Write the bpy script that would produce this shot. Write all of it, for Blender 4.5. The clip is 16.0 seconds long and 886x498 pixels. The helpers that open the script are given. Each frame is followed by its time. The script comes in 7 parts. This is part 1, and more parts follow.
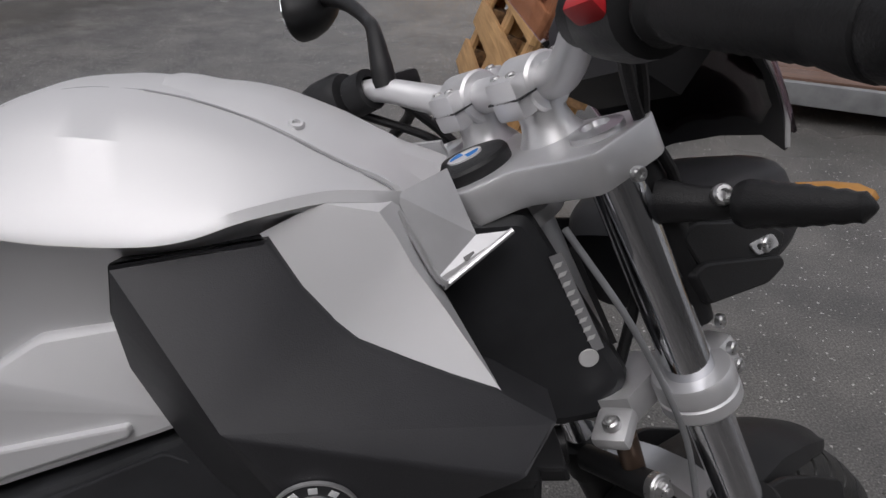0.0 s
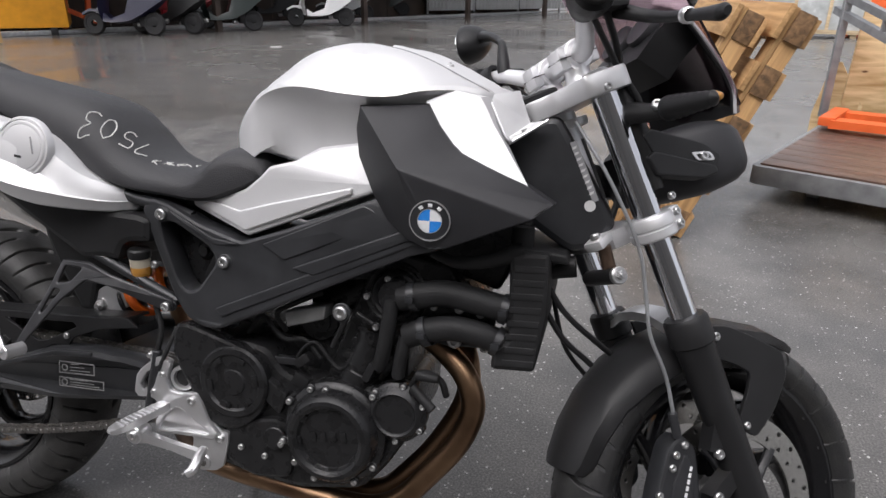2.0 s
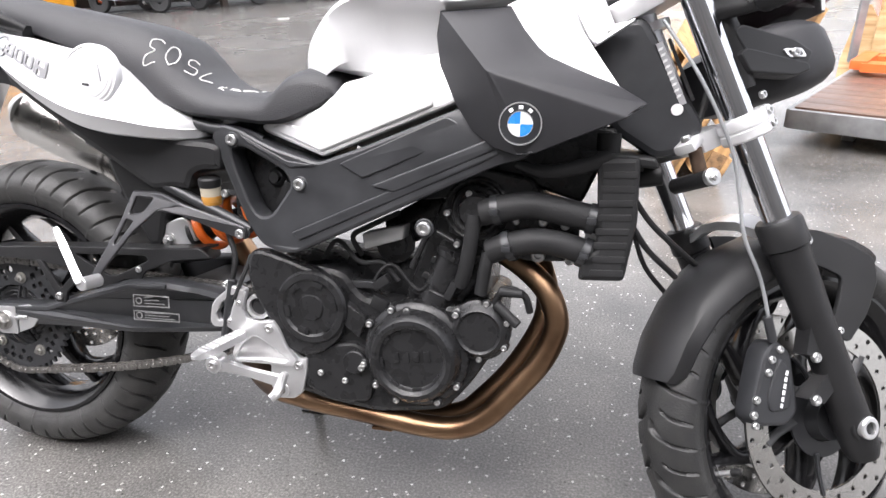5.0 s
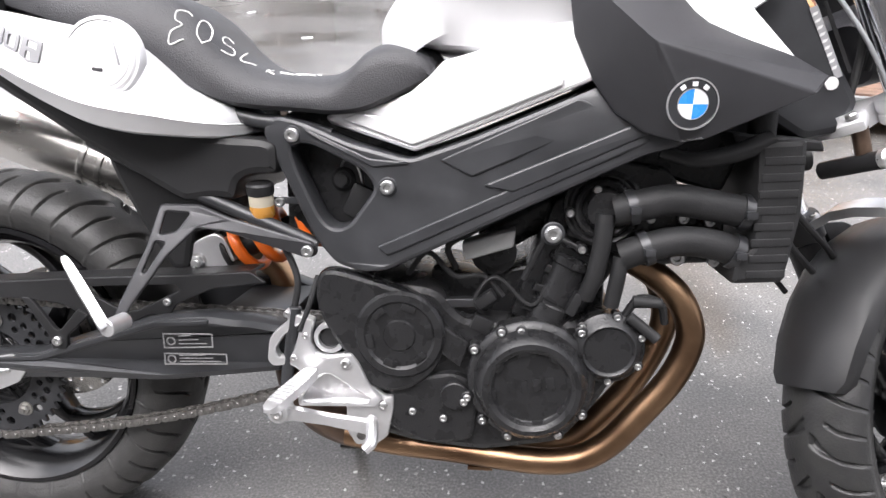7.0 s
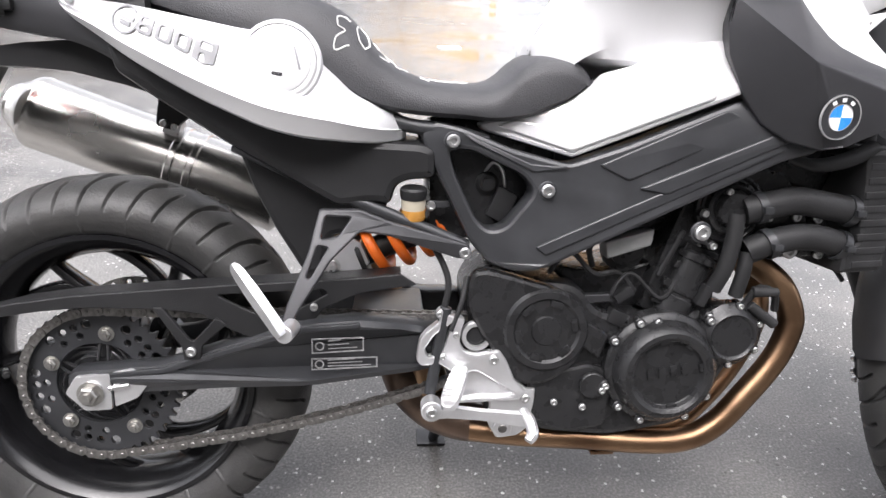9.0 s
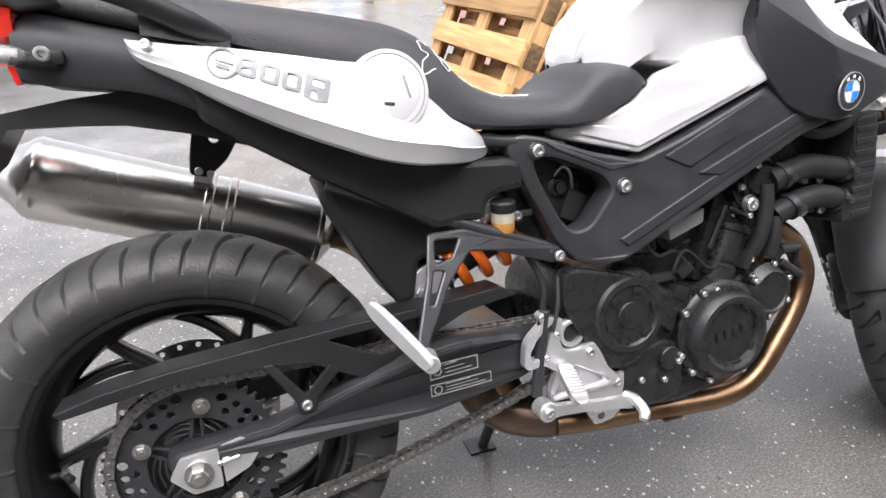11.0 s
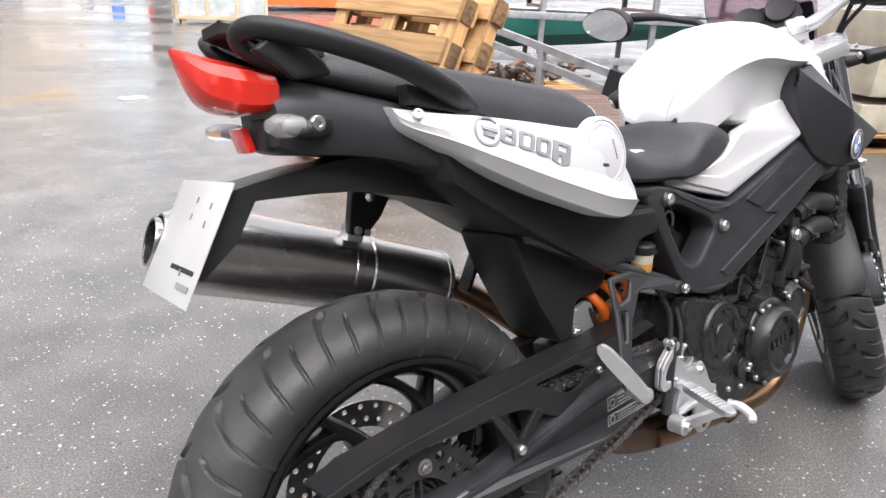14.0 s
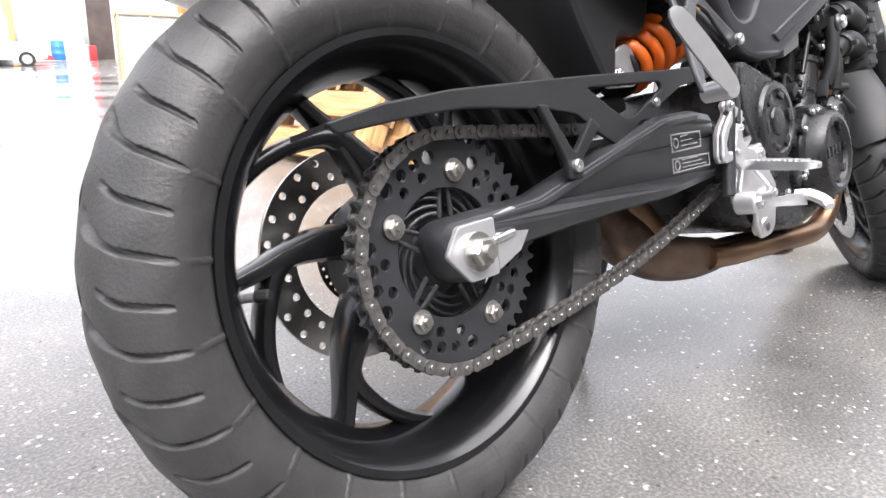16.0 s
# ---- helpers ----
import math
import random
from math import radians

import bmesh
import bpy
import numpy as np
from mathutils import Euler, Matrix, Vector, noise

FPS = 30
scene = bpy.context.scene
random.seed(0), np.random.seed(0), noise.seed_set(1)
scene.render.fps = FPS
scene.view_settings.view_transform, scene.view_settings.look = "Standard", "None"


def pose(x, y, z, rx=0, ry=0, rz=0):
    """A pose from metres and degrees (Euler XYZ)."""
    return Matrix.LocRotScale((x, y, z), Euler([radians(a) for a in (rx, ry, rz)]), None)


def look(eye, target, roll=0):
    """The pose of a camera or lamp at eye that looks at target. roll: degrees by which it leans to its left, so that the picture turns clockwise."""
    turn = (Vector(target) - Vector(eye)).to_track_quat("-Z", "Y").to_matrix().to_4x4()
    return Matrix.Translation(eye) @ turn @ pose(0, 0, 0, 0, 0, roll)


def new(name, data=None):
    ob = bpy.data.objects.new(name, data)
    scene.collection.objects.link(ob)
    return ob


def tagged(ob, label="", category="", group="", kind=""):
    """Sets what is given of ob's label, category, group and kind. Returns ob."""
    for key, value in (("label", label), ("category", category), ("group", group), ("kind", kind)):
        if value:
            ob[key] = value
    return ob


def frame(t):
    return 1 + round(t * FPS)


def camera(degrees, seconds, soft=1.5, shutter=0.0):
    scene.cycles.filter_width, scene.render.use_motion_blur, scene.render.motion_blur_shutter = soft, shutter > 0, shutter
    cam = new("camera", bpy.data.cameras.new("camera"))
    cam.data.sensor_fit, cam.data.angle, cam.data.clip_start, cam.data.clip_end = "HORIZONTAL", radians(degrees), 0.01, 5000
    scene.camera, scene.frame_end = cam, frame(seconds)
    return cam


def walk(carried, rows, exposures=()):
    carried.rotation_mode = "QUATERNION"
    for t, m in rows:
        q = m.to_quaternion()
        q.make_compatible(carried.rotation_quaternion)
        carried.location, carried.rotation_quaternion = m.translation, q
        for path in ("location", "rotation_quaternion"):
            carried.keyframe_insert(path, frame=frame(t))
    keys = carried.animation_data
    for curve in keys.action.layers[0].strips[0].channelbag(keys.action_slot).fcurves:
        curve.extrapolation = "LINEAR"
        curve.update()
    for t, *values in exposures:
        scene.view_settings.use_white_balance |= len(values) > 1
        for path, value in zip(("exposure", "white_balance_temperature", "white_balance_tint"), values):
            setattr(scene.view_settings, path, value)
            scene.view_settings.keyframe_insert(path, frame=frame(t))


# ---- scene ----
cam = camera(68.5, 16.0)
METRES, EYE, TILT, LEAN, TURN = 3.23, 1.160, -33.0, 0.0, -2.2
ROWS = [
    (0.0, 0.0, 0.0, 0.0, -0.0, 0.0, 0.0),
    (0.5, 0.035, -0.0285, -0.0231, 6.76, 4.86, -3.74),
    (1.0, 0.0504, -0.0616, -0.0427, 11.14, 7.75, -5.03),
    (1.5, 0.0541, -0.1084, -0.0814, 10.81, 10.6, -5.66),
    (2.0, 0.0526, -0.1354, -0.1149, 13.15, 9.91, -9.01),
    (2.5, 0.0532, -0.1396, -0.131, 15.68, 8.32, -10.39),
    (3.0, 0.0593, -0.1369, -0.1379, 16.95, 8.44, -10.54),
    (3.5, 0.0641, -0.134, -0.1448, 18.04, 7.93, -10.41),
    (6.0, -0.0336, -0.1313, -0.1513, 10.4, 7.53, -4.84),
    (6.5, -0.0595, -0.1129, -0.1465, 8.7, 7.46, -4.01),
    (7.0, -0.084, -0.0984, -0.1398, 6.79, 7.09, -3.09),
    (7.5, -0.1047, -0.0948, -0.1442, 6.54, 6.62, -4.89),
    (8.0, -0.1274, -0.0999, -0.1437, 2.59, 7.49, -4.3),
    (8.5, -0.1662, -0.1112, -0.1439, -1.39, 7.97, -1.78),
    (9.0, -0.2013, -0.1168, -0.1462, -2.68, 7.6, -0.67),
    (11.5, -0.3445, -0.0983, -0.1262, -17.37, 7.28, 10.89),
    (12.0, -0.3733, -0.089, -0.1136, -18.32, 8.25, 9.85),
    (12.5, -0.3979, -0.0668, -0.0985, -20.17, 8.44, 11.13),
    (13.0, -0.4178, -0.0527, -0.0887, -22.1, 7.29, 13.32),
    (13.5, -0.4467, -0.0518, -0.0902, -26.71, 6.13, 15.39),
    (14.0, -0.4784, -0.0568, -0.0874, -32.06, 5.98, 16.03),
    (14.5, -0.5016, -0.0449, -0.1012, -33.11, 6.25, 14.48),
    (15.0, -0.4954, -0.0133, -0.1341, -34.92, 2.83, 14.8),
    (15.5, -0.4834, 0.0332, -0.1792, -36.13, 7.12, 17.75),
    (16.0, -0.4801, 0.0564, -0.2059, -35.56, 11.01, 19.39),
]
walk(cam, [(t, pose(1.117, -0.314, EYE, TILT, LEAN, TURN) @ pose(METRES * x, METRES * y, METRES * z, 90 + pitch, roll, yaw)) for t, x, y, z, yaw, pitch, roll in ROWS], exposures=[
    (0.0, -0.36, 6420, 14), (0.5, -0.25, 6420, 14), (1.5, 0.22, 6420, 14), (2.5, 0.82, 6420, 14), (3.5, 1.40, 6420, 14), (6.0, 1.9, 6420, 14), (9.0, 1.8, 6420, 14), (11.5, 1.48, 6420, 14), (12.5, 1.22, 6420, 14), (14.0, 1.43, 6420, 14), (15.0, 1.65, 6420, 14), (16.0, 2.2, 6420, 14)])

# ---- world and light ----
world = bpy.data.worlds.new("overcast_sky")
scene.world = world
world.use_nodes = True
wn = world.node_tree
wn.nodes.clear()
w_out = wn.nodes.new("ShaderNodeOutputWorld")
w_bg = wn.nodes.new("ShaderNodeBackground")
w_sky = wn.nodes.new("ShaderNodeTexSky")
w_sky.sky_type = "NISHITA"
w_sky.sun_disc = False
w_sky.sun_elevation = radians(52)
w_sky.sun_rotation = radians(200)
w_sky.dust_density = 4.0
w_grey = wn.nodes.new("ShaderNodeHueSaturation")
w_grey.inputs["Saturation"].default_value = 0.16
w_bg.inputs["Strength"].default_value = 0.15
wn.links.new(w_sky.outputs[0], w_grey.inputs["Color"])
wn.links.new(w_grey.outputs[0], w_bg.inputs["Color"])
wn.links.new(w_bg.outputs[0], w_out.inputs["Surface"])
sun = new("sun", bpy.data.lights.new("sun", "SUN"))
sun.data.energy, sun.data.angle, sun.data.color = 1.75, radians(85), (1.0, 0.98, 0.95)
sun.matrix_world = look((0, 0, 20), (1.6, 4.5, 0))


# ---- materials ----
def mat(name, col, rough=0.5, metal=0.0, var=0.15, scale=25.0, bump=0.1, bscale=300.0, coat=0.0, rvar=0.1, dirt=None, spec=0.5):
    m = bpy.data.materials.new(name)
    m.use_nodes = True
    nt = m.node_tree
    b = nt.nodes["Principled BSDF"]
    b.inputs["Metallic"].default_value = metal
    b.inputs["Coat Weight"].default_value = coat
    b.inputs["Coat Roughness"].default_value = 0.12
    b.inputs["Specular IOR Level"].default_value = spec
    tc = nt.nodes.new("ShaderNodeTexCoord")
    n1 = nt.nodes.new("ShaderNodeTexNoise")
    n1.inputs["Scale"].default_value = scale
    n1.inputs["Detail"].default_value = 6
    nt.links.new(tc.outputs["Object"], n1.inputs["Vector"])
    ramp = nt.nodes.new("ShaderNodeValToRGB")
    lo = [c * (1 - var) for c in col] if dirt is None else dirt
    hi = [min(1, c * (1 + var * 0.6)) for c in col]
    ramp.color_ramp.elements[0].position, ramp.color_ramp.elements[1].position = 0.3, 0.7
    ramp.color_ramp.elements[0].color = (*lo, 1)
    ramp.color_ramp.elements[1].color = (*hi, 1)
    nt.links.new(n1.outputs["Fac"], ramp.inputs["Fac"])
    nt.links.new(ramp.outputs["Color"], b.inputs["Base Color"])
    n2 = nt.nodes.new("ShaderNodeTexNoise")
    n2.inputs["Scale"].default_value = bscale
    n2.inputs["Detail"].default_value = 4
    nt.links.new(tc.outputs["Object"], n2.inputs["Vector"])
    mr = nt.nodes.new("ShaderNodeMapRange")
    mr.inputs["To Min"].default_value, mr.inputs["To Max"].default_value = max(0.02, rough - rvar), min(1, rough + rvar)
    nt.links.new(n1.outputs["Fac"], mr.inputs["Value"])
    nt.links.new(mr.outputs[0], b.inputs["Roughness"])
    if bump:
        bp = nt.nodes.new("ShaderNodeBump")
        bp.inputs["Strength"].default_value = bump
        bp.inputs["Distance"].default_value = 0.002
        nt.links.new(n2.outputs["Fac"], bp.inputs["Height"])
        nt.links.new(bp.outputs[0], b.inputs["Normal"])
    return m


def wood(name, col, dark, grain=(1, 14, 14), scale=3.0, rough=0.75):
    """Sawn timber with the grain along the object's x."""
    m = mat(name, col, rough, bump=0.35, bscale=120)
    nt = m.node_tree
    b = nt.nodes["Principled BSDF"]
    tc = nt.nodes.new("ShaderNodeTexCoord")
    mp = nt.nodes.new("ShaderNodeMapping")
    mp.inputs["Scale"].default_value = grain
    info = nt.nodes.new("ShaderNodeObjectInfo")
    nt.links.new(tc.outputs["Object"], mp.inputs["Vector"])
    ad = nt.nodes.new("ShaderNodeVectorMath")
    ad.operation = "MULTIPLY_ADD"
    ad.inputs[1].default_value = (1, 1, 1)
    sh = nt.nodes.new("ShaderNodeMath")
    sh.operation = "MULTIPLY"
    sh.inputs[1].default_value = 40.0
    nt.links.new(info.outputs["Random"], sh.inputs[0])
    nt.links.new(mp.outputs[0], ad.inputs[0])
    nt.links.new(sh.outputs[0], ad.inputs[2])
    n = nt.nodes.new("ShaderNodeTexNoise")
    n.inputs["Scale"].default_value = scale
    n.inputs["Detail"].default_value = 8
    n.inputs["Distortion"].default_value = 0.6
    nt.links.new(ad.outputs[0], n.inputs["Vector"])
    rp = nt.nodes.new("ShaderNodeValToRGB")
    rp.color_ramp.elements[0].position, rp.color_ramp.elements[1].position = 0.3, 0.68
    rp.color_ramp.elements[0].color, rp.color_ramp.elements[1].color = (*dark, 1), (*col, 1)
    nt.links.new(n.outputs["Fac"], rp.inputs["Fac"])
    hs = nt.nodes.new("ShaderNodeHueSaturation")
    vr = nt.nodes.new("ShaderNodeMapRange")
    vr.inputs["To Min"].default_value, vr.inputs["To Max"].default_value = 0.65, 1.15
    nt.links.new(info.outputs["Random"], vr.inputs["Value"])
    nt.links.new(vr.outputs[0], hs.inputs["Value"])
    nt.links.new(rp.outputs["Color"], hs.inputs["Color"])
    nt.links.new(hs.outputs[0], b.inputs["Base Color"])
    return m


def asphalt():
    m = bpy.data.materials.new("wet_asphalt")
    m.use_nodes = True
    nt = m.node_tree
    b = nt.nodes["Principled BSDF"]
    tc = nt.nodes.new("ShaderNodeTexCoord")

    def noise_tex(scale, detail=5, rough=0.55):
        n = nt.nodes.new("ShaderNodeTexNoise")
        n.inputs["Scale"].default_value = scale
        n.inputs["Detail"].default_value = detail
        n.inputs["Roughness"].default_value = rough
        nt.links.new(tc.outputs["Object"], n.inputs["Vector"])
        return n

    def ramp(src, stops):
        r = nt.nodes.new("ShaderNodeValToRGB")
        while len(r.color_ramp.elements) < len(stops):
            r.color_ramp.elements.new(0.5)
        for e, (p, c) in zip(r.color_ramp.elements, stops):
            e.position, e.color = p, (*c, 1)
        nt.links.new(src, r.inputs["Fac"])
        return r

    def mix(fac, a, c):
        x = nt.nodes.new("ShaderNodeMix")
        x.data_type = "RGBA"
        nt.links.new(fac, x.inputs["Factor"])
        nt.links.new(a, x.inputs["A"])
        nt.links.new(c, x.inputs["B"])
        return x

    wide = noise_tex(0.35, 4)
    grain = noise_tex(190, 3)
    patch = noise_tex(3.0, 6)
    base = ramp(grain.outputs["Fac"], [(0.3, (0.092, 0.090, 0.088)), (0.5, (0.142, 0.139, 0.135)), (0.72, (0.235, 0.23, 0.224))])
    tint = ramp(patch.outputs["Fac"], [(0.35, (0.6, 0.6, 0.6)), (0.7, (1.0, 0.98, 0.95))])
    mul = nt.nodes.new("ShaderNodeMix")
    mul.data_type, mul.blend_type = "RGBA", "MULTIPLY"
    mul.inputs["Factor"].default_value = 1.0
    nt.links.new(base.outputs["Color"], mul.inputs["A"])
    nt.links.new(tint.outputs["Color"], mul.inputs["B"])
    warp_n = noise_tex(140, 2)
    bent = nt.nodes.new("ShaderNodeVectorMath")
    bent.operation = "MULTIPLY_ADD"
    bent.inputs[1].default_value = (0.010, 0.010, 0.010)
    nt.links.new(warp_n.outputs["Color"], bent.inputs[0])
    nt.links.new(tc.outputs["Object"], bent.inputs[2])
    chip = nt.nodes.new("ShaderNodeTexVoronoi")
    chip.inputs["Scale"].default_value = 70
    nt.links.new(bent.outputs[0], chip.inputs["Vector"])
    sep = nt.nodes.new("ShaderNodeSeparateColor")
    nt.links.new(chip.outputs["Color"], sep.inputs[0])
    size = nt.nodes.new("ShaderNodeMapRange")
    size.inputs["To Min"].default_value, size.inputs["To Max"].default_value = 0.06, 0.32
    nt.links.new(sep.outputs[2], size.inputs["Value"])
    near = nt.nodes.new("ShaderNodeMath")
    near.operation = "LESS_THAN"
    nt.links.new(chip.outputs["Distance"], near.inputs[0])
    nt.links.new(size.outputs[0], near.inputs[1])
    pick = nt.nodes.new("ShaderNodeMath")
    pick.operation, pick.inputs[1].default_value = "GREATER_THAN", 0.87
    nt.links.new(sep.outputs[0], pick.inputs[0])
    both = nt.nodes.new("ShaderNodeMath")
    both.operation = "MULTIPLY"
    nt.links.new(near.outputs[0], both.inputs[0])
    nt.links.new(pick.outputs[0], both.inputs[1])
    chipcol = ramp(sep.outputs[1], [(0.0, (0.05, 0.045, 0.04)), (0.35, (0.2, 0.18, 0.16)), (0.75, (0.34, 0.33, 0.31)), (1.0, (0.6, 0.59, 0.57))])
    col = mix(both.outputs[0], mul.outputs["Result"], chipcol.outputs["Color"])
    fine = nt.nodes.new("ShaderNodeTexVoronoi")
    fine.inputs["Scale"].default_value = 190
    nt.links.new(tc.outputs["Object"], fine.inputs["Vector"])
    fsep = nt.nodes.new("ShaderNodeSeparateColor")
    nt.links.new(fine.outputs["Color"], fsep.inputs[0])
    fpick = nt.nodes.new("ShaderNodeMath")
    fpick.operation, fpick.inputs[1].default_value = "GREATER_THAN", 0.975
    nt.links.new(fsep.outputs[0], fpick.inputs[0])
    fcol = ramp(fsep.outputs[1], [(0.0, (0.05, 0.048, 0.045)), (0.45, (0.2, 0.19, 0.18)), (1.0, (0.5, 0.49, 0.47))])
    col2 = mix(fpick.outputs[0], col.outputs["Result"], fcol.outputs["Color"])
    nt.links.new(col2.outputs["Result"], b.inputs["Base Color"])
    # damp film with smooth puddles
    rg = ramp(wide.outputs["Fac"], [(0.38, (0.06, 0.06, 0.06)), (0.47, (0.2, 0.2, 0.2)), (0.7, (0.34, 0.34, 0.34))])
    nt.links.new(rg.outputs["Color"], b.inputs["Roughness"])
    b.inputs["Specular IOR Level"].default_value = 0.5
    bm_fac = ramp(wide.outputs["Fac"], [(0.38, (0.0, 0.0, 0.0)), (0.5, (1, 1, 1))])
    bp = nt.nodes.new("ShaderNodeBump")
    bp.inputs["Distance"].default_value = 0.003
    sc = nt.nodes.new("ShaderNodeMath")
    sc.operation, sc.inputs[1].default_value = "MULTIPLY", 0.32
    nt.links.new(bm_fac.outputs["Color"], sc.inputs[0])
    nt.links.new(sc.outputs[0], bp.inputs["Strength"])
    nt.links.new(grain.outputs["Fac"], bp.inputs["Height"])
    nt.links.new(bp.outputs[0], b.inputs["Normal"])
    return m


def glass(name, col, rough=0.05, trans=1.0):
    m = bpy.data.materials.new(name)
    m.use_nodes = True
    b = m.node_tree.nodes["Principled BSDF"]
    b.inputs["Base Color"].default_value = (*col, 1)
    b.inputs["Roughness"].default_value = rough
    b.inputs["Transmission Weight"].default_value = trans
    b.inputs["IOR"].default_value = 1.45
    return m


ASPHALT = asphalt()
WHITE = mat("silver_white_metallic_paint", (0.68, 0.68, 0.69), 0.46, 0.40, var=0.03, scale=8, bump=0.03, bscale=1800, coat=0.0, rvar=0.03)
BLACK_PLASTIC = mat("matt_black_plastic", (0.018, 0.018, 0.019), 0.40, var=0.25, scale=14, bump=0.22, bscale=700, rvar=0.08, spec=0.28)
GREY_PLASTIC = mat("satin_dark_grey_plastic", (0.030, 0.030, 0.033), 0.44, var=0.2, scale=12, bump=0.15, bscale=900, rvar=0.07, spec=0.35)
FRAME_BLACK = mat("satin_black_paint", (0.032, 0.033, 0.036), 0.36, 0.15, var=0.25, scale=20, bump=0.08, bscale=600, rvar=0.09, spec=0.5)
ENGINE_BLACK = mat("cast_black_engine_paint", (0.018, 0.018, 0.019), 0.28, 0.1, var=0.3, scale=40, bump=0.3, bscale=350, spec=0.42)
SEAT_VINYL = mat("black_grained_seat_vinyl", (0.0330, 0.0330, 0.0360), 0.5, var=0.2, scale=10, bump=0.5, bscale=450, rvar=0.08, spec=0.4)
RUBBER = mat("worn_tyre_rubber", (0.020, 0.020, 0.020), 0.48, var=0.45, scale=26, bump=0.4, bscale=260, dirt=(0.045, 0.044, 0.043), spec=0.42)
# A darker rubber, used on the front tyre.
DARK_RUBBER = mat("dark_tyre_rubber", (0.014, 0.014, 0.015), 0.42, var=0.4, scale=30, bump=0.35, bscale=260, dirt=(0.03, 0.03, 0.029), spec=0.42)
HOSE = mat("black_hose_rubber", (0.019, 0.019, 0.020), 0.55, var=0.25, scale=30, bump=0.25, bscale=400, spec=0.28)
ALU = mat("cast_aluminium", (0.70, 0.70, 0.71), 0.4, 0.6, var=0.05, scale=40, bump=0.06, bscale=900)
ALU_BRIGHT = mat("bright_machined_aluminium", (0.72, 0.72, 0.73), 0.3, 0.8, var=0.05, scale=60, bump=0.02, bscale=900, rvar=0.04)
CHROME = mat("chromed_fork_steel", (0.72, 0.73, 0.76), 0.09, 1.0, var=0.04, scale=10, bump=0.0, rvar=0.03)
STEEL = mat("zinc_bolt_steel", (0.6, 0.6, 0.6), 0.3, 0.9, var=0.15, scale=90, bump=0.1)
DARK_STEEL = mat("oiled_chain_steel", (0.26, 0.25, 0.24), 0.36, 0.85, var=0.4, scale=90, bump=0.2)
BRUSHED = mat("brushed_stainless_muffler", (0.62, 0.605, 0.58), 0.26, 1.0, var=0.08, scale=6, bump=0.02, bscale=160, rvar=0.05)
BRONZE = mat("heat_tinted_exhaust_steel", (0.37, 0.24, 0.145), 0.36, 1.0, var=0.35, scale=7, bump=0.08, bscale=200, dirt=(0.17, 0.1, 0.06))
BROWN_ROD = mat("brown_anodised_damper", (0.14, 0.095, 0.07), 0.35, 0.7, var=0.3, scale=40)
ORANGE = mat("orange_spring_paint", (0.9, 0.17, 0.015), 0.35, var=0.12, scale=30, bump=0.05, coat=0.3)
AMBER = mat("brake_fluid_amber", (0.5, 0.24, 0.05), 0.25, var=0.15, scale=30, bump=0.0)
RED_LENS = mat("red_tail_lamp_plastic", (0.70, 0.018, 0.012), 0.16, var=0.6, scale=55, bump=0.25, bscale=160, coat=0.8)
CLEAR_LENS = glass("clear_indicator_plastic", (0.95, 0.95, 0.94), 0.06, 0.85)
BLUE = mat("badge_blue_enamel", (0.03, 0.25, 0.75), 0.25, var=0.03, bump=0.0, coat=0.5)
BADGE_WHITE = mat("badge_white_enamel", (0.82, 0.83, 0.84), 0.25, var=0.03, bump=0.0, coat=0.5)
GREY_INK = mat("grey_decal_print", (0.27, 0.27, 0.28), 0.4, var=0.1, bump=0.0)
LETTER_GREY = mat("silver_grey_model_print", (0.24, 0.24, 0.25), 0.45, var=0.06, bump=0.0)
DECAL_WHITE = mat("white_label_print", (0.6, 0.6, 0.6), 0.5, var=0.1, bump=0.0)
# Label print toned down to a finely mottled grey.
DECAL_GREY = mat("dim_label_print", (0.2, 0.2, 0.2), 0.5, var=0.3, scale=200, bump=0.0)
NUT_STEEL = mat("dull_nut_steel", (0.42, 0.41, 0.39), 0.34, 0.9, var=0.25, scale=120, bump=0.1)
GLOSS_BLACK = mat("gloss_black_wheel_paint", (0.008, 0.008, 0.009), 0.2, 0.0, var=0.3, scale=25, bump=0.04, bscale=400, rvar=0.06)
PLATE_GREY = mat("greyish_white_plate_plastic", (0.46, 0.46, 0.455), 0.35, var=0.08, scale=12, bump=0.03)
PLATE_WHITE = mat("white_plastic_plate", (0.75, 0.75, 0.74), 0.4, var=0.06, scale=12, bump=0.03)
SATIN_GREY = mat("satin_anthracite_paint", (0.038, 0.038, 0.041), 0.32, 0.35, var=0.15, scale=30, bump=0.05, bscale=700)
REG_GREY = mat("dull_grey_cast_metal", (0.2, 0.2, 0.2), 0.5, 0.2, var=0.1, scale=60, bump=0.1)
CHALK = mat("white_chalk_marker", (0.62, 0.62, 0.6), 0.9, var=0.3, scale=300, bump=0.3)
CUP_CLEAR = mat("milky_cup_plastic", (0.42, 0.38, 0.3), 0.3, var=0.1, bump=0.0)
SMOKED = glass("smoked_screen_plastic", (0.55, 0.40, 0.46), 0.04, 1.0)
RED_GLASS = glass("red_lamp_glass", (1.0, 0.055, 0.035), 0.06, 0.5)
MIRROR = mat("mirror_glass", (0.85, 0.86, 0.88), 0.03, 1.0, var=0.0, bump=0.0, rvar=0.0)
RED_PLASTIC = mat("red_switch_plastic", (0.5, 0.02, 0.025), 0.35, var=0.1, bump=0.0)
PALLET_WOOD = wood("weathered_pallet_pine", (0.56, 0.34, 0.15), (0.32, 0.18, 0.075))
BLOCK_WOOD = wood("dark_weathered_pallet_blocks", (0.3, 0.17, 0.08), (0.1, 0.06, 0.03))
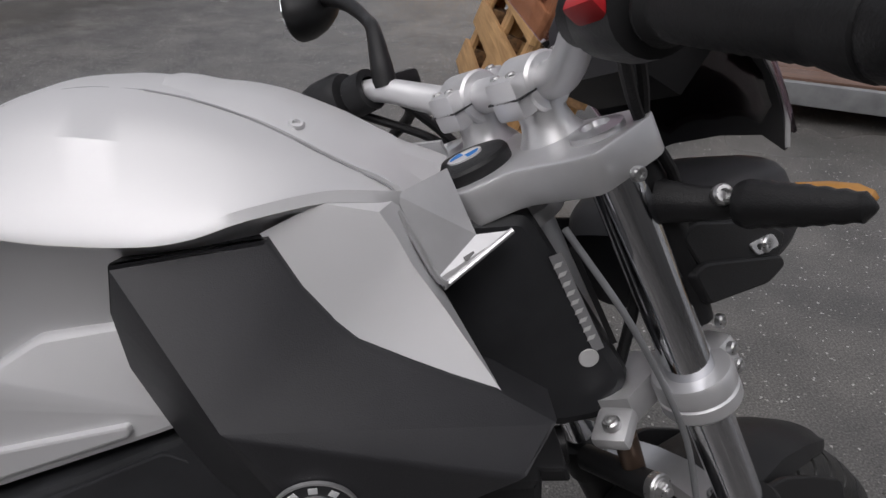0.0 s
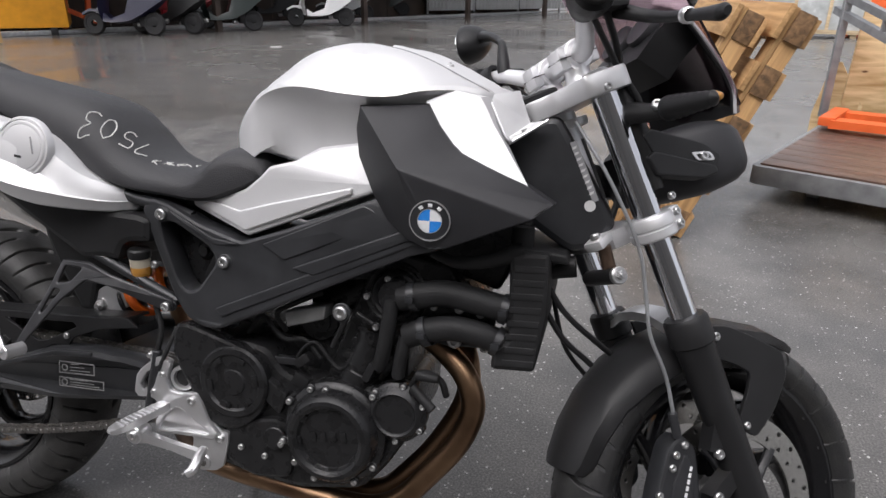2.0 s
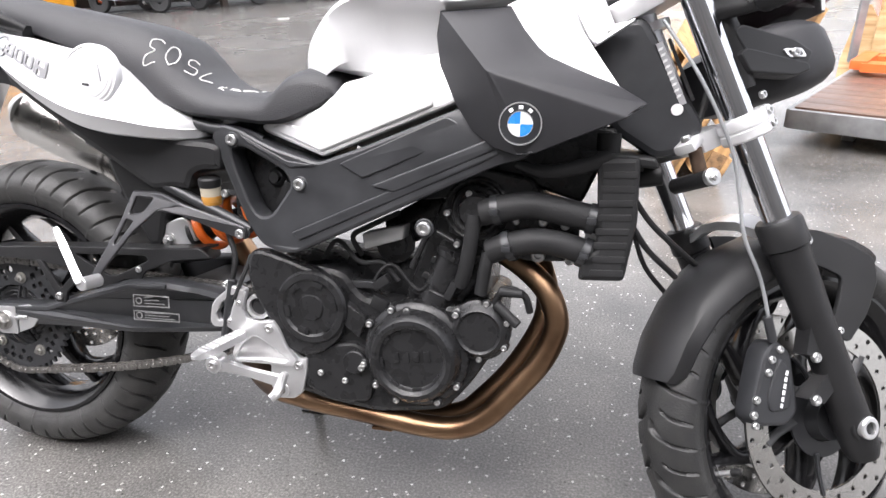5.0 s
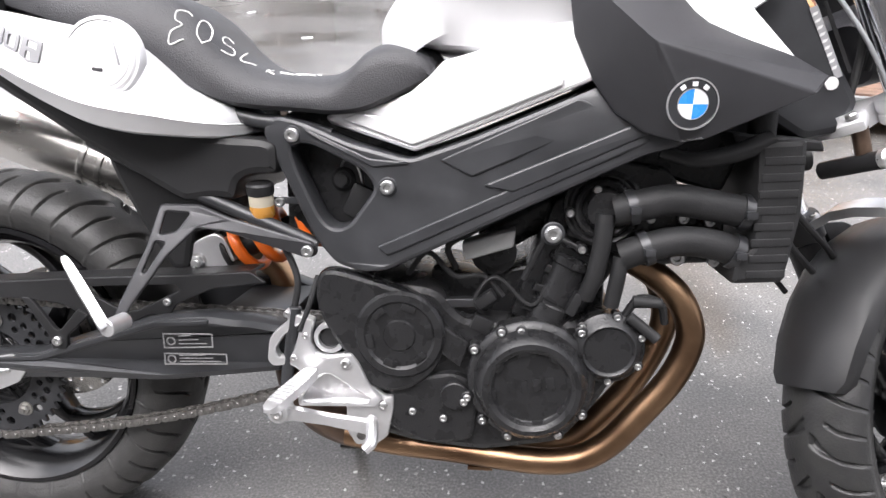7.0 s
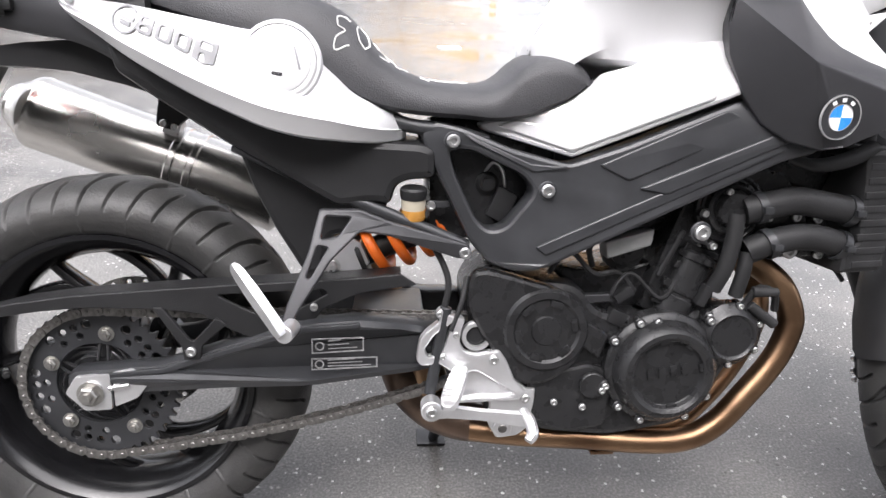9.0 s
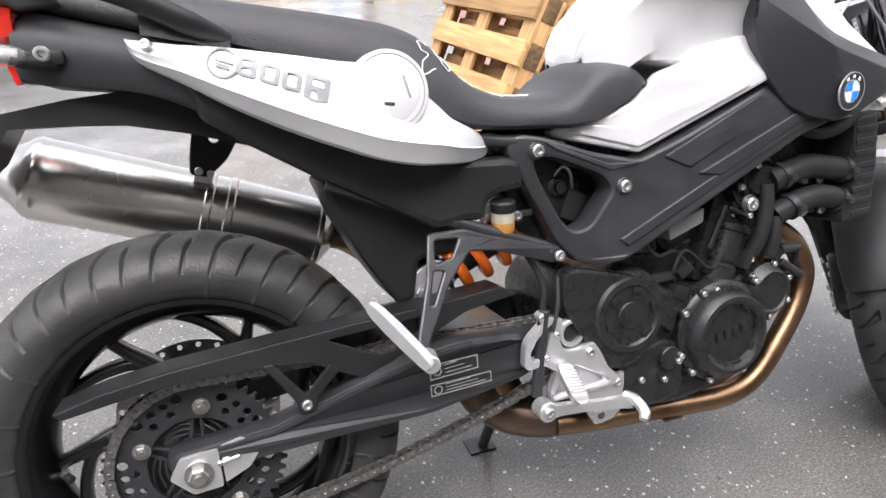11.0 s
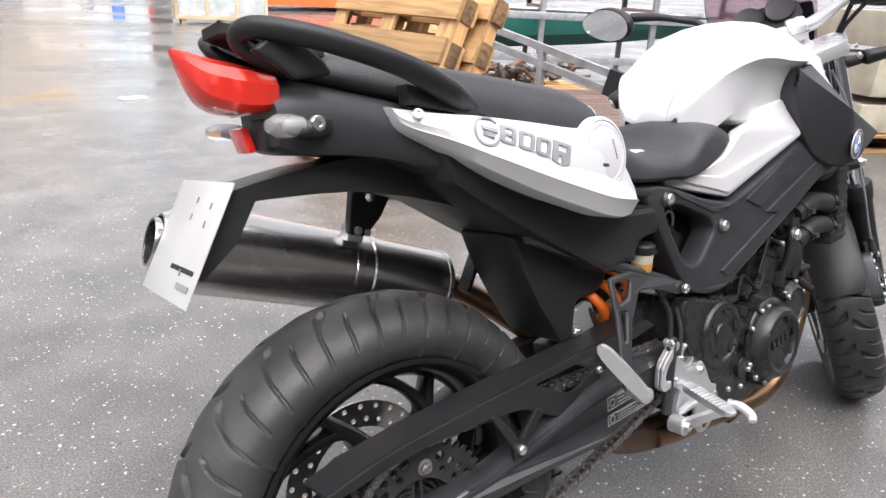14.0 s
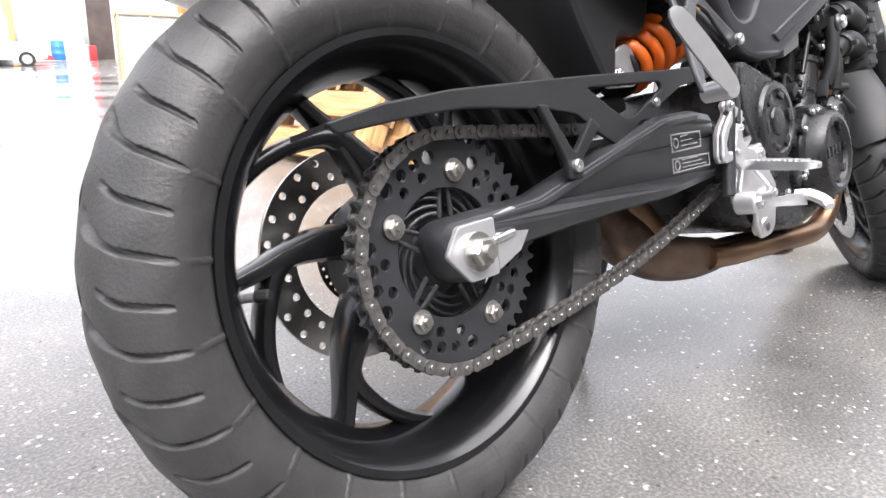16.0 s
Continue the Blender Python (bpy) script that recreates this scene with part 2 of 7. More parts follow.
DECK_WOOD = wood("wet_brown_deck_boards", (0.19, 0.115, 0.085), (0.085, 0.052, 0.04), rough=0.38)
PLYWOOD = wood("knotty_plywood", (0.86, 0.66, 0.38), (0.45, 0.27, 0.11), grain=(1, 6, 6), scale=3.2)


def add_knots(m, density=7.0):
    """Dark oval knots in a board's colour."""
    nt = m.node_tree
    b = nt.nodes["Principled BSDF"]
    src = b.inputs["Base Color"].links[0].from_socket
    tc = nt.nodes.new("ShaderNodeTexCoord")
    mp = nt.nodes.new("ShaderNodeMapping")
    mp.inputs["Scale"].default_value = (density * .6, density * 1.6, density * 1.6)
    nt.links.new(tc.outputs["Object"], mp.inputs["Vector"])
    v = nt.nodes.new("ShaderNodeTexVoronoi")
    v.inputs["Scale"].default_value = 1.0
    nt.links.new(mp.outputs[0], v.inputs["Vector"])
    r = nt.nodes.new("ShaderNodeValToRGB")
    r.color_ramp.elements[0].position, r.color_ramp.elements[1].position = .06, .16
    r.color_ramp.elements[0].color, r.color_ramp.elements[1].color = (.16, .08, .04, 1), (1, 1, 1, 1)
    nt.links.new(v.outputs["Distance"], r.inputs["Fac"])
    x = nt.nodes.new("ShaderNodeMix")
    x.data_type, x.blend_type = "RGBA", "MULTIPLY"
    x.inputs["Factor"].default_value = 1.0
    nt.links.new(src, x.inputs["A"])
    nt.links.new(r.outputs["Color"], x.inputs["B"])
    nt.links.new(x.outputs["Result"], b.inputs["Base Color"])


add_knots(PLYWOOD, 9.0)
add_knots(PALLET_WOOD, 3.5)
# Gloss black with its base lightened for the glints on the carrier ribs.
RIB_GLINT_BLACK = mat("glint_lightened_carrier_black", (0.045, 0.045, 0.048), 0.24, 0.3, var=0.3, scale=40, bump=0.05)
GALV = mat("galvanised_steel", (0.36, 0.37, 0.38), 0.45, 0.6, var=0.25, scale=12, bump=0.1)
ORANGE_PAINT = mat("orange_steel_paint", (0.75, 0.13, 0.03), 0.4, var=0.15, scale=8)
YELLOW_PAINT = mat("amber_yellow_paint", (0.75, 0.33, 0.02), 0.4, var=0.12, scale=6)


# ---- mesh helpers ----
def link_mesh(name, me, material, parent=None, label="", smooth=32):
    me.materials.append(material)
    if smooth:
        me.shade_smooth()
        me.set_sharp_from_angle(angle=radians(smooth))
    ob = new(name, me)
    if parent is not None:
        ob.parent = parent
    if label:
        tagged(ob, label)
    return ob


def part(name, bm, material, parent=None, label="", m=None, smooth=32):
    if m is not None:
        bmesh.ops.transform(bm, matrix=m, verts=bm.verts)
    bmesh.ops.recalc_face_normals(bm, faces=bm.faces)
    me = bpy.data.meshes.new(name)
    bm.to_mesh(me)
    bm.free()
    return link_mesh(name, me, material, parent, label, smooth)


def from_lists(name, verts, faces, material, parent=None, label="", smooth=32):
    me = bpy.data.meshes.new(name)
    me.from_pydata([tuple(v) for v in verts], [], faces)
    me.validate()
    return link_mesh(name, me, material, parent, label, smooth)


def axis_at(c, d, up=(0, 0, 1)):
    """The pose at c whose z axis points along d."""
    d = Vector(d).normalized()
    return Matrix.Translation(c) @ d.to_track_quat("Z", "Y").to_matrix().to_4x4()


def box(size, c=(0, 0, 0), bevel=0.0, rot=(0, 0, 0), bm=None, seg=2):
    bm2 = bmesh.new()
    bmesh.ops.create_cube(bm2, size=1.0)
    bmesh.ops.scale(bm2, vec=size, verts=bm2.verts)
    if bevel:
        bmesh.ops.bevel(bm2, geom=bm2.edges[:], offset=bevel, segments=seg, affect="EDGES", profile=0.6)
    bmesh.ops.transform(bm2, matrix=pose(*c, *rot), verts=bm2.verts)
    return join(bm, bm2)


def join(bm, other):
    if bm is None:
        return other
    me = bpy.data.meshes.new("tmp")
    other.to_mesh(me)
    other.free()
    bm.from_mesh(me)
    bpy.data.meshes.remove(me)
    return bm


def revolve(profile, n=48, closed=False, bm=None, m=None):
    """Turns (radius, height) pairs round z."""
    out = bmesh.new()
    rings = []
    for r, h in profile:
        if r < 1e-6:
            rings.append([out.verts.new((0, 0, h))])
        else:
            rings.append([out.verts.new((r * math.cos(2 * math.pi * k / n), r * math.sin(2 * math.pi * k / n), h)) for k in range(n)])
    pairs = list(zip(rings, rings[1:]))
    if closed:
        pairs.append((rings[-1], rings[0]))
    for a, b in pairs:
        for k in range(n):
            j = (k + 1) % n
            if len(a) == 1 and len(b) == 1:
                continue
            if len(a) == 1:
                out.faces.new((a[0], b[j], b[k]))
            elif len(b) == 1:
                out.faces.new((a[k], a[j], b[0]))
            else:
                out.faces.new((a[k], a[j], b[j], b[k]))
    if m is not None:
        bmesh.ops.transform(out, matrix=m, verts=out.verts)
    return join(bm, out)


def rod(a, b, r, r2=None, n=24, bevel=0.0015, bm=None):
    a, b = Vector(a), Vector(b)
    ln = (b - a).length
    r2 = r if r2 is None else r2
    e = min(bevel, r * 0.4, r2 * 0.4, ln * 0.3)
    return revolve([(0, 0), (r - e, 0), (r, e), (r2, ln - e), (r2 - e, ln), (0, ln)], n, bm=bm, m=axis_at(a, b - a))


def smooth_path(pts, per=6):
    p = [Vector(v) for v in pts]
    if len(p) < 3:
        return p
    p = [2 * p[0] - p[1]] + p + [2 * p[-1] - p[-2]]
    out = []
    for i in range(1, len(p) - 2):
        for k in range(per):
            t = k / per
            out.append(0.5 * ((2 * p[i]) + (p[i + 1] - p[i - 1]) * t + (2 * p[i - 1] - 5 * p[i] + 4 * p[i + 1] - p[i + 2]) * t * t
                              + (3 * p[i] - p[i - 1] - 3 * p[i + 1] + p[i + 2]) * t ** 3))
    out.append(p[-2])
    return out


def tube(pts, r, n=14, per=6, flat=1.0, bm=None):
    """A round (or flattened) tube along a smooth path; r may be a list, one radius for each given point."""
    path = smooth_path(pts, per)
    if isinstance(r, (list, tuple)):
        rad = [float(np.interp(i / (len(path) - 1) * (len(pts) - 1), range(len(pts)), r)) for i in range(len(path))]
    else:
        rad = [r] * len(path)
    out = bmesh.new()
    rings, side = [], None
    for i, c in enumerate(path):
        d = (path[min(i + 1, len(path) - 1)] - path[max(i - 1, 0)]).normalized()
        if side is None:
            side = d.orthogonal().normalized()
        side = (side - d * side.dot(d)).normalized()
        up = d.cross(side)
        rings.append([out.verts.new(c + rad[i] * (math.cos(a) * side + flat * math.sin(a) * up)) for a in (2 * math.pi * k / n for k in range(n))])
    for a, b in zip(rings, rings[1:]):
        for k in range(n):
            out.faces.new((a[k], a[(k + 1) % n], b[(k + 1) % n], b[k]))
    out.faces.new(rings[0][::-1])
    out.faces.new(rings[-1])
    return join(bm, out)


def loft(rings, cap=True, bm=None):
    out = bmesh.new()
    vs = [[out.verts.new(p) for p in ring] for ring in rings]
    n = len(vs[0])
    for a, b in zip(vs, vs[1:]):
        for k in range(n):
            out.faces.new((a[k], a[(k + 1) % n], b[(k + 1) % n], b[k]))
    if cap:
        out.faces.new(vs[0][::-1])
        out.faces.new(vs[-1])
    return join(bm, out)


def round_poly(pts, r=0.006, n=3):
    out = []
    k = len(pts)
    for i in range(k):
        p, a, b = Vector(pts[i]), Vector(pts[i - 1]), Vector(pts[(i + 1) % k])
        u, v = (a - p), (b - p)
        ru, rv = min(r, u.length * 0.45), min(r, v.length * 0.45)
        s, e = p + u.normalized() * ru, p + v.normalized() * rv
        for j in range(n + 1):
            t = j / n
            out.append((1 - t) ** 2 * s + 2 * t * (1 - t) * p + t * t * e)
    return out


def ring_poly(c, r, n=24):
    return [Vector((c[0] + r * math.cos(2 * math.pi * k / n), c[1] + r * math.sin(2 * math.pi * k / n))) for k in range(n)]


SIDE = Matrix(((1, 0, 0, 0), (0, 0, -1, 0), (0, 1, 0, 0), (0, 0, 0, 1)))


def plate(name, outline, y0, y1, material, parent=None, holes=(), bevel=0.0015, label="", m=None, warp=None, smooth=32):
    """A flat plate in the x-z plane between y0 and y1, with holes through it and rounded edges."""
    cu = bpy.data.curves.new(name, "CURVE")
    cu.dimensions, cu.fill_mode = "2D", "BOTH"
    cu.bevel_depth, cu.bevel_resolution = bevel, 1
    cu.extrude, cu.offset = max(1e-4, abs(y1 - y0) / 2 - bevel), -bevel
    for loop in (outline, *holes):
        sp = cu.splines.new("POLY")
        sp.points.add(len(loop) - 1)
        for q, p in zip(sp.points, loop):
            q.co = (p[0], p[1], 0, 1)
        sp.use_cyclic_u = True
    ob = new("tmp", cu)
    bpy.context.view_layer.update()
    me = bpy.data.meshes.new_from_object(ob.evaluated_get(bpy.context.evaluated_depsgraph_get()))
    bpy.data.objects.remove(ob)
    bpy.data.curves.remove(cu)
    me.name = name
    me.materials.clear()
    me.transform(Matrix.Translation((0, (y0 + y1) / 2, 0)) @ SIDE)
    if warp is not None:
        for v in me.vertices:
            v.co.y += warp(v.co.x, v.co.z)
    if m is not None:
        me.transform(m)
    return link_mesh(name, me, material, parent, label, smooth)


def thing(name, label, category, at=None, group="", kind=""):
    ob = new(name)
    ob.empty_display_size = 0.1
    if at is not None:
        ob.matrix_basis = at
    return tagged(ob, label, category, group, kind)


# ---- the yard ----
def ground_rise(x, y):
    """The yard climbs a little far ahead of the motorcycle."""
    d = max(0.0, 0.75 * x + 0.45 * y - 8.0)
    return 0.045 * d * min(1.0, d / 15.0)


def build_ground():
    ks = [-200, -120, -70, -40, -25, -15, -10, -6, -3, 0, 3, 6, 8, 10, 12, 15, 20, 25, 32, 40, 55, 70, 100, 150, 200]
    vs = [(x, y, ground_rise(x, y)) for y in ks for x in ks]
    n = len(ks)
    fs = [(j * n + i, j * n + i + 1, (j + 1) * n + i + 1, (j + 1) * n + i) for j in range(n - 1) for i in range(n - 1)]
    ob = from_lists("ground", vs, fs, ASPHALT)
    tagged(ob, "wet dark grey asphalt yard with pale stone chips and puddles", "ground", kind="structure")


build_ground()


def build_pallet(at, label, seed, length=1.2, width=0.8):
    """A euro pallet lying flat at its pose: boards along x, blocks between."""
    rng = random.Random(seed)
    root = thing("wooden_pallet", label, "pallet", at, "pallets leaning together")
    ys = [-width / 2 + 0.06 + i * (width - 0.12) / 4 for i in range(5)]
    for i, y in enumerate(ys):
        w = 0.165 if i % 2 == 0 else 0.15
        part("deck_board", box((length, w, 0.022), (0, 0, 0), 0.003), PALLET_WOOD, root).matrix_basis = pose(rng.uniform(-.004, .004), y, 0.133, 0, 0, rng.uniform(-.5, .5))
    for x in (-length / 2 + 0.07, 0, length / 2 - 0.07):
        ob = part("cross_board", box((width, 0.14, 0.022), (0, 0, 0), 0.003), PALLET_WOOD, root)
        ob.matrix_basis = pose(x, 0, 0.111, 0, 0, 90)
        for y in (-width / 2 + 0.07, 0, width / 2 - 0.07):
            part("block", box((0.14, 0.14, 0.078), (0, 0, 0), 0.004), BLOCK_WOOD, root).matrix_basis = pose(x, y, 0.061)
    for y in (-width / 2 + 0.06, 0, width / 2 - 0.06):
        part("base_board", box((length, 0.1, 0.022), (0, 0, 0), 0.003), PALLET_WOOD, root).matrix_basis = pose(0, y, 0.011)
    return root


def build_slat_pallet(at, label, seed):
    """A wide-slatted pallet: boards along x, rows up y, deck towards +z."""
    rng = random.Random(seed)
    root = thing("wooden_pallet", label, "pallet", at, "pallets leaning together")
    rows = [.0675 + .23 * k for k in range(5)]
    for y in rows:
        part("deck_board", box((1.2, .135 + rng.uniform(-.008, .01), .024), (0, 0, 0), .003), PALLET_WOOD, root).matrix_basis = pose(rng.uniform(-.012, .012), y, .132, 0, 0, rng.uniform(-.6, .6))
        for x in (-.53, 0, .53):
            part("block", box((.14, .125, .074), (0, 0, 0), .005), BLOCK_WOOD, root).matrix_basis = pose(x + rng.uniform(-.01, .01), y, .060, 0, 0, rng.uniform(-2, 2))
    for x in (-.53, 0, .53):
        part("cross_board", box((1.06, .125, .022), (0, 0, 0), .003), PALLET_WOOD, root).matrix_basis = pose(x, .5275, .109, 0, 0, 90)
    for x in (-.572, .012, .572):
        part("stringer", box((1.05, .034, .072), (0, 0, 0), .003), PALLET_WOOD, root).matrix_basis = pose(x, .5275, .060, 0, 0, 90)
    for y in rows:
        part("base_board", box((1.19, .12, .022), (0, 0, 0), .003), PALLET_WOOD, root).matrix_basis = pose(0, y, .011)
    return root


def stand_pallet(x, y, yaw, lean, seed, label):
    """A pallet standing on its edge, boards level, tipped over by lean degrees."""
    return build_slat_pallet(pose(x, y, 0, 0, 0, yaw) @ pose(0, 0, 0, 90 - lean, 0, 0), label, seed)


stand_pallet(1.475, 2.73, -89, 23, 1, "weathered pine pallet standing tilted on the wet asphalt")
stand_pallet(1.645, 2.70, -87, 23, 2, "weathered pine pallet tilted behind another pallet")


def build_ramp(at):
    root = thing("loading_platform", "low steel loading platform with wet brown boards", "platform", at)
    ln, dp, h = 3.0, 1.9, 0.2
    for k in range(12):
        part("deck_board", box((ln - 0.02, dp / 12 - 0.008, 0.03), (0, 0, 0), 0.003), DECK_WOOD, root).matrix_basis = pose(ln / 2, 0.03 + (k + 0.5) * (dp - 0.04) / 12, h - 0.012)
    for y in (0.0, dp):
        part("side_channel", box((ln, 0.04, 0.1), (ln / 2, y, h - 0.055), 0.004), GALV, root)
    for x in (0.0, ln):
        part("end_channel", box((0.04, dp, 0.1), (x, dp / 2, h - 0.055), 0.004), GALV, root)
    for x in (0.25, ln - 0.25):
        for y in (0.3, dp - 0.3):
            part("foot", box((0.06, 0.06, h - 0.1), (x, y, (h - 0.1) / 2), 0.004), GALV, root)
    return root


def beam(a, b, wide, high):
    """A square-cut bar from a to b."""
    a, b = Vector(a), Vector(b)
    d = (b - a).normalized()
    side = d.cross(Vector((0, 0, 1))).normalized() * wide / 2
    up = side.cross(d).normalized() * high / 2
    return loft([[tuple(p + side + up), tuple(p - side + up), tuple(p - side - up), tuple(p + side - up)] for p in (a, b)])


def build_handrail(at):
    root = thing("handrail", "grey steel handrail with two sloping bars", "handrail", at)
    low, run = Vector((0, 0, .29)), Vector((-.324, 1.49, .34))
    for dz in (.058, -.058):
        off = Vector((0, 0, dz))
        part("sloping_rail", beam(low + off, low + run * 1.5 + off, .045, .05), GALV, root)
    for k in (.38, 1.42):
        p = low + run * k
        part("post", box((.05, .05, p.z + .03), (p.x, p.y, (p.z + .03) / 2), .004), GALV, root)
    for k in (.78, 1.1):
        p = low + run * k
        part("spacer", box((.04, .03, .11), (p.x, p.y, p.z), .003), GALV, root)
    part("rail_end_cap", beam(low - run * .045, low + run * .02, .052, .18), HOSE, root)
    return root


build_ramp(pose(2.11, 2.86, 0, 0, 0, -27))
build_handrail(pose(3.32, 2.37, 0.203))


def board_thing(name, label, category, size, at, material, bevel=0.004):
    ob = part(name, box(size, (0, 0, 0), bevel), material)
    ob.matrix_basis = at
    return tagged(ob, label, category)


board_thing("plywood_sheet", "knotty yellow plywood sheet standing upright behind the platform", "plywood", (.78, 0.02, .94), pose(3.38, 4.58, 0.47, 3, 0, 4), PLYWOOD)


def build_pallet_truck(at):
    root = thing("pallet_truck", "orange hand pallet truck resting on the platform", "pallet truck", at)
    for y in (-.19, .19):
        part("fork", loft([[(x, y - .075, z0), (x, y + .075, z0), (x, y + .075, z1), (x, y - .075, z1)] for x, z0, z1 in ((0, .03, .085), (.12, .035, .085), (.68, .040, .085), (.74, .055, .072))]), ORANGE_PAINT, root)
        part("fork_roller", rod((.60, y - .03, .038), (.60, y + .03, .038), .036), HOSE, root)
    part("fork_bridge", box((.10, .5, .06), (-.02, 0, .07), .012), ORANGE_PAINT, root)
    return root


build_pallet_truck(pose(2.84, 4.10, .20, 0, 0, -26))
wedge = plate("wedge_board", [(-.16, 0), (.16, 0), (.16, .28), (-.03, .585), (-.09, .58), (-.16, .2)], -.01, .01, PLYWOOD, None, bevel=.003)
wedge.matrix_basis = pose(2.99, 4.63, 0, 2, 0, -22)
tagged(wedge, "pale triangular plywood offcut behind the platform", "offcut")


# ---- plain unseen wall added behind the viewer, blocking low sky light ----
REAR_WALL = mat("grey_render_wall", (0.2, 0.195, 0.185), 0.8, var=.3, scale=1.5, bump=.3, bscale=40)
wall = part("sky_blocking_wall", box((34, .3, 6.6), (5, -5.6, 3.3), .01), REAR_WALL)
tagged(wall, "unseen plain grey wall added to block low sky light", "wall", kind="structure")

# ---- far side of the yard ----
DARK_WALL = mat("dark_shed_boards_and_doorway", (0.05, 0.035, 0.028), 0.7, var=.5, scale=2, bump=.3, bscale=30)
FENCE = mat("grey_corrugated_sheet", (0.42, 0.43, 0.43), 0.5, .2, var=.12, scale=2, bump=.0)
BEIGE = mat("beige_concrete_board", (0.42, 0.38, 0.3), 0.8, var=.2, scale=6, bump=.3, bscale=60)
GATE_BLUE = mat("pale_blue_grey_gate_paint", (0.5, 0.56, 0.57), 0.5, var=.06, scale=.6, bump=.05)
TAN = mat("ochre_wall_paint", (0.5, 0.32, 0.13), 0.7, var=.2, scale=1.5, bump=.2, bscale=30)
RED_PAINT = mat("dark_red_hull_paint", (0.33, 0.02, 0.03), 0.35, var=.2, scale=3, bump=.05)
GREEN_PAINT = mat("dark_green_paint", (0.02, 0.16, 0.13), 0.4, var=.2, scale=3, bump=.05)
BLUE_PLASTIC = mat("blue_barrel_plastic", (0.03, 0.16, 0.55), 0.4, var=.1, scale=4)
CAR_WHITE = mat("white_car_paint", (0.72, 0.72, 0.72), 0.2, var=.03, scale=2, bump=0, coat=.6)
CAR_GLASS = mat("dark_car_glass", (0.02, 0.022, 0.025), 0.06, var=.1, bump=0, coat=.5)
RUSTY = mat("rusty_scrap_iron", (0.17, 0.085, 0.05), 0.7, .4, var=.5, scale=20, bump=.5, bscale=80, dirt=(.06, .05, .045))
FILM = mat("dusty_plastic_film", (0.45, 0.47, 0.47), 0.25, var=.25, scale=5, bump=.3, bscale=20)
NAVY = mat("dark_blue_scooter_paint", (0.012, 0.012, 0.04), 0.35, var=.1, bump=0, coat=.1)
GREEN_DARK = mat("dark_green_scooter_paint", (0.012, 0.02, 0.017), 0.35, var=.1, bump=0, coat=.1)


def shed():
    root = thing("open_shed", "dark brown open shed along the yard", "shed", pose(-12.3, 10.5, 0, 0, 0, 62), kind="")
    for k in range(24):
        part("wall_board", box((.98, .05, 3.2), (k + .5, 1.2, 1.6), .006), DARK_WALL, root)
    part("roof", box((24.5, 5.5, .14), (12, -.6, 3.25), .02, rot=(4, 0, 0)), DARK_WALL, root)
    for k in range(6):
        part("post", box((.14, .14, 3.1), (.3 + 4.6 * k, -2.6, 1.55), .01), TAN if k == 0 else DARK_WALL, root)
    part("kerb", box((24, .25, .1), (12, -1.1, .05), .02), GALV, root)


shed()


def fence():
    root = thing("sheet_fence", "grey corrugated sheet metal fence with posts", "fence", pose(-5.6, 24.9, .0, 0, 0, 40))
    for k in range(7):
        b = bmesh.new()
        n = 26
        lo = [b.verts.new((2 * i / n, .03 * (i % 2), .15)) for i in range(n + 1)]
        hi = [b.verts.new((2 * i / n, .03 * (i % 2), 2.3)) for i in range(n + 1)]
        for i in range(n):
            b.faces.new((lo[i], lo[i + 1], hi[i + 1], hi[i]))
        part("sheet", b, FENCE, root, smooth=0).matrix_basis = pose(2.06 * k + .04, 0, .02 * k)
        part("post", box((.07, .07, 2.5), (2.06 * k, .06, 1.25), .005), GALV, root)
    return root


fence()


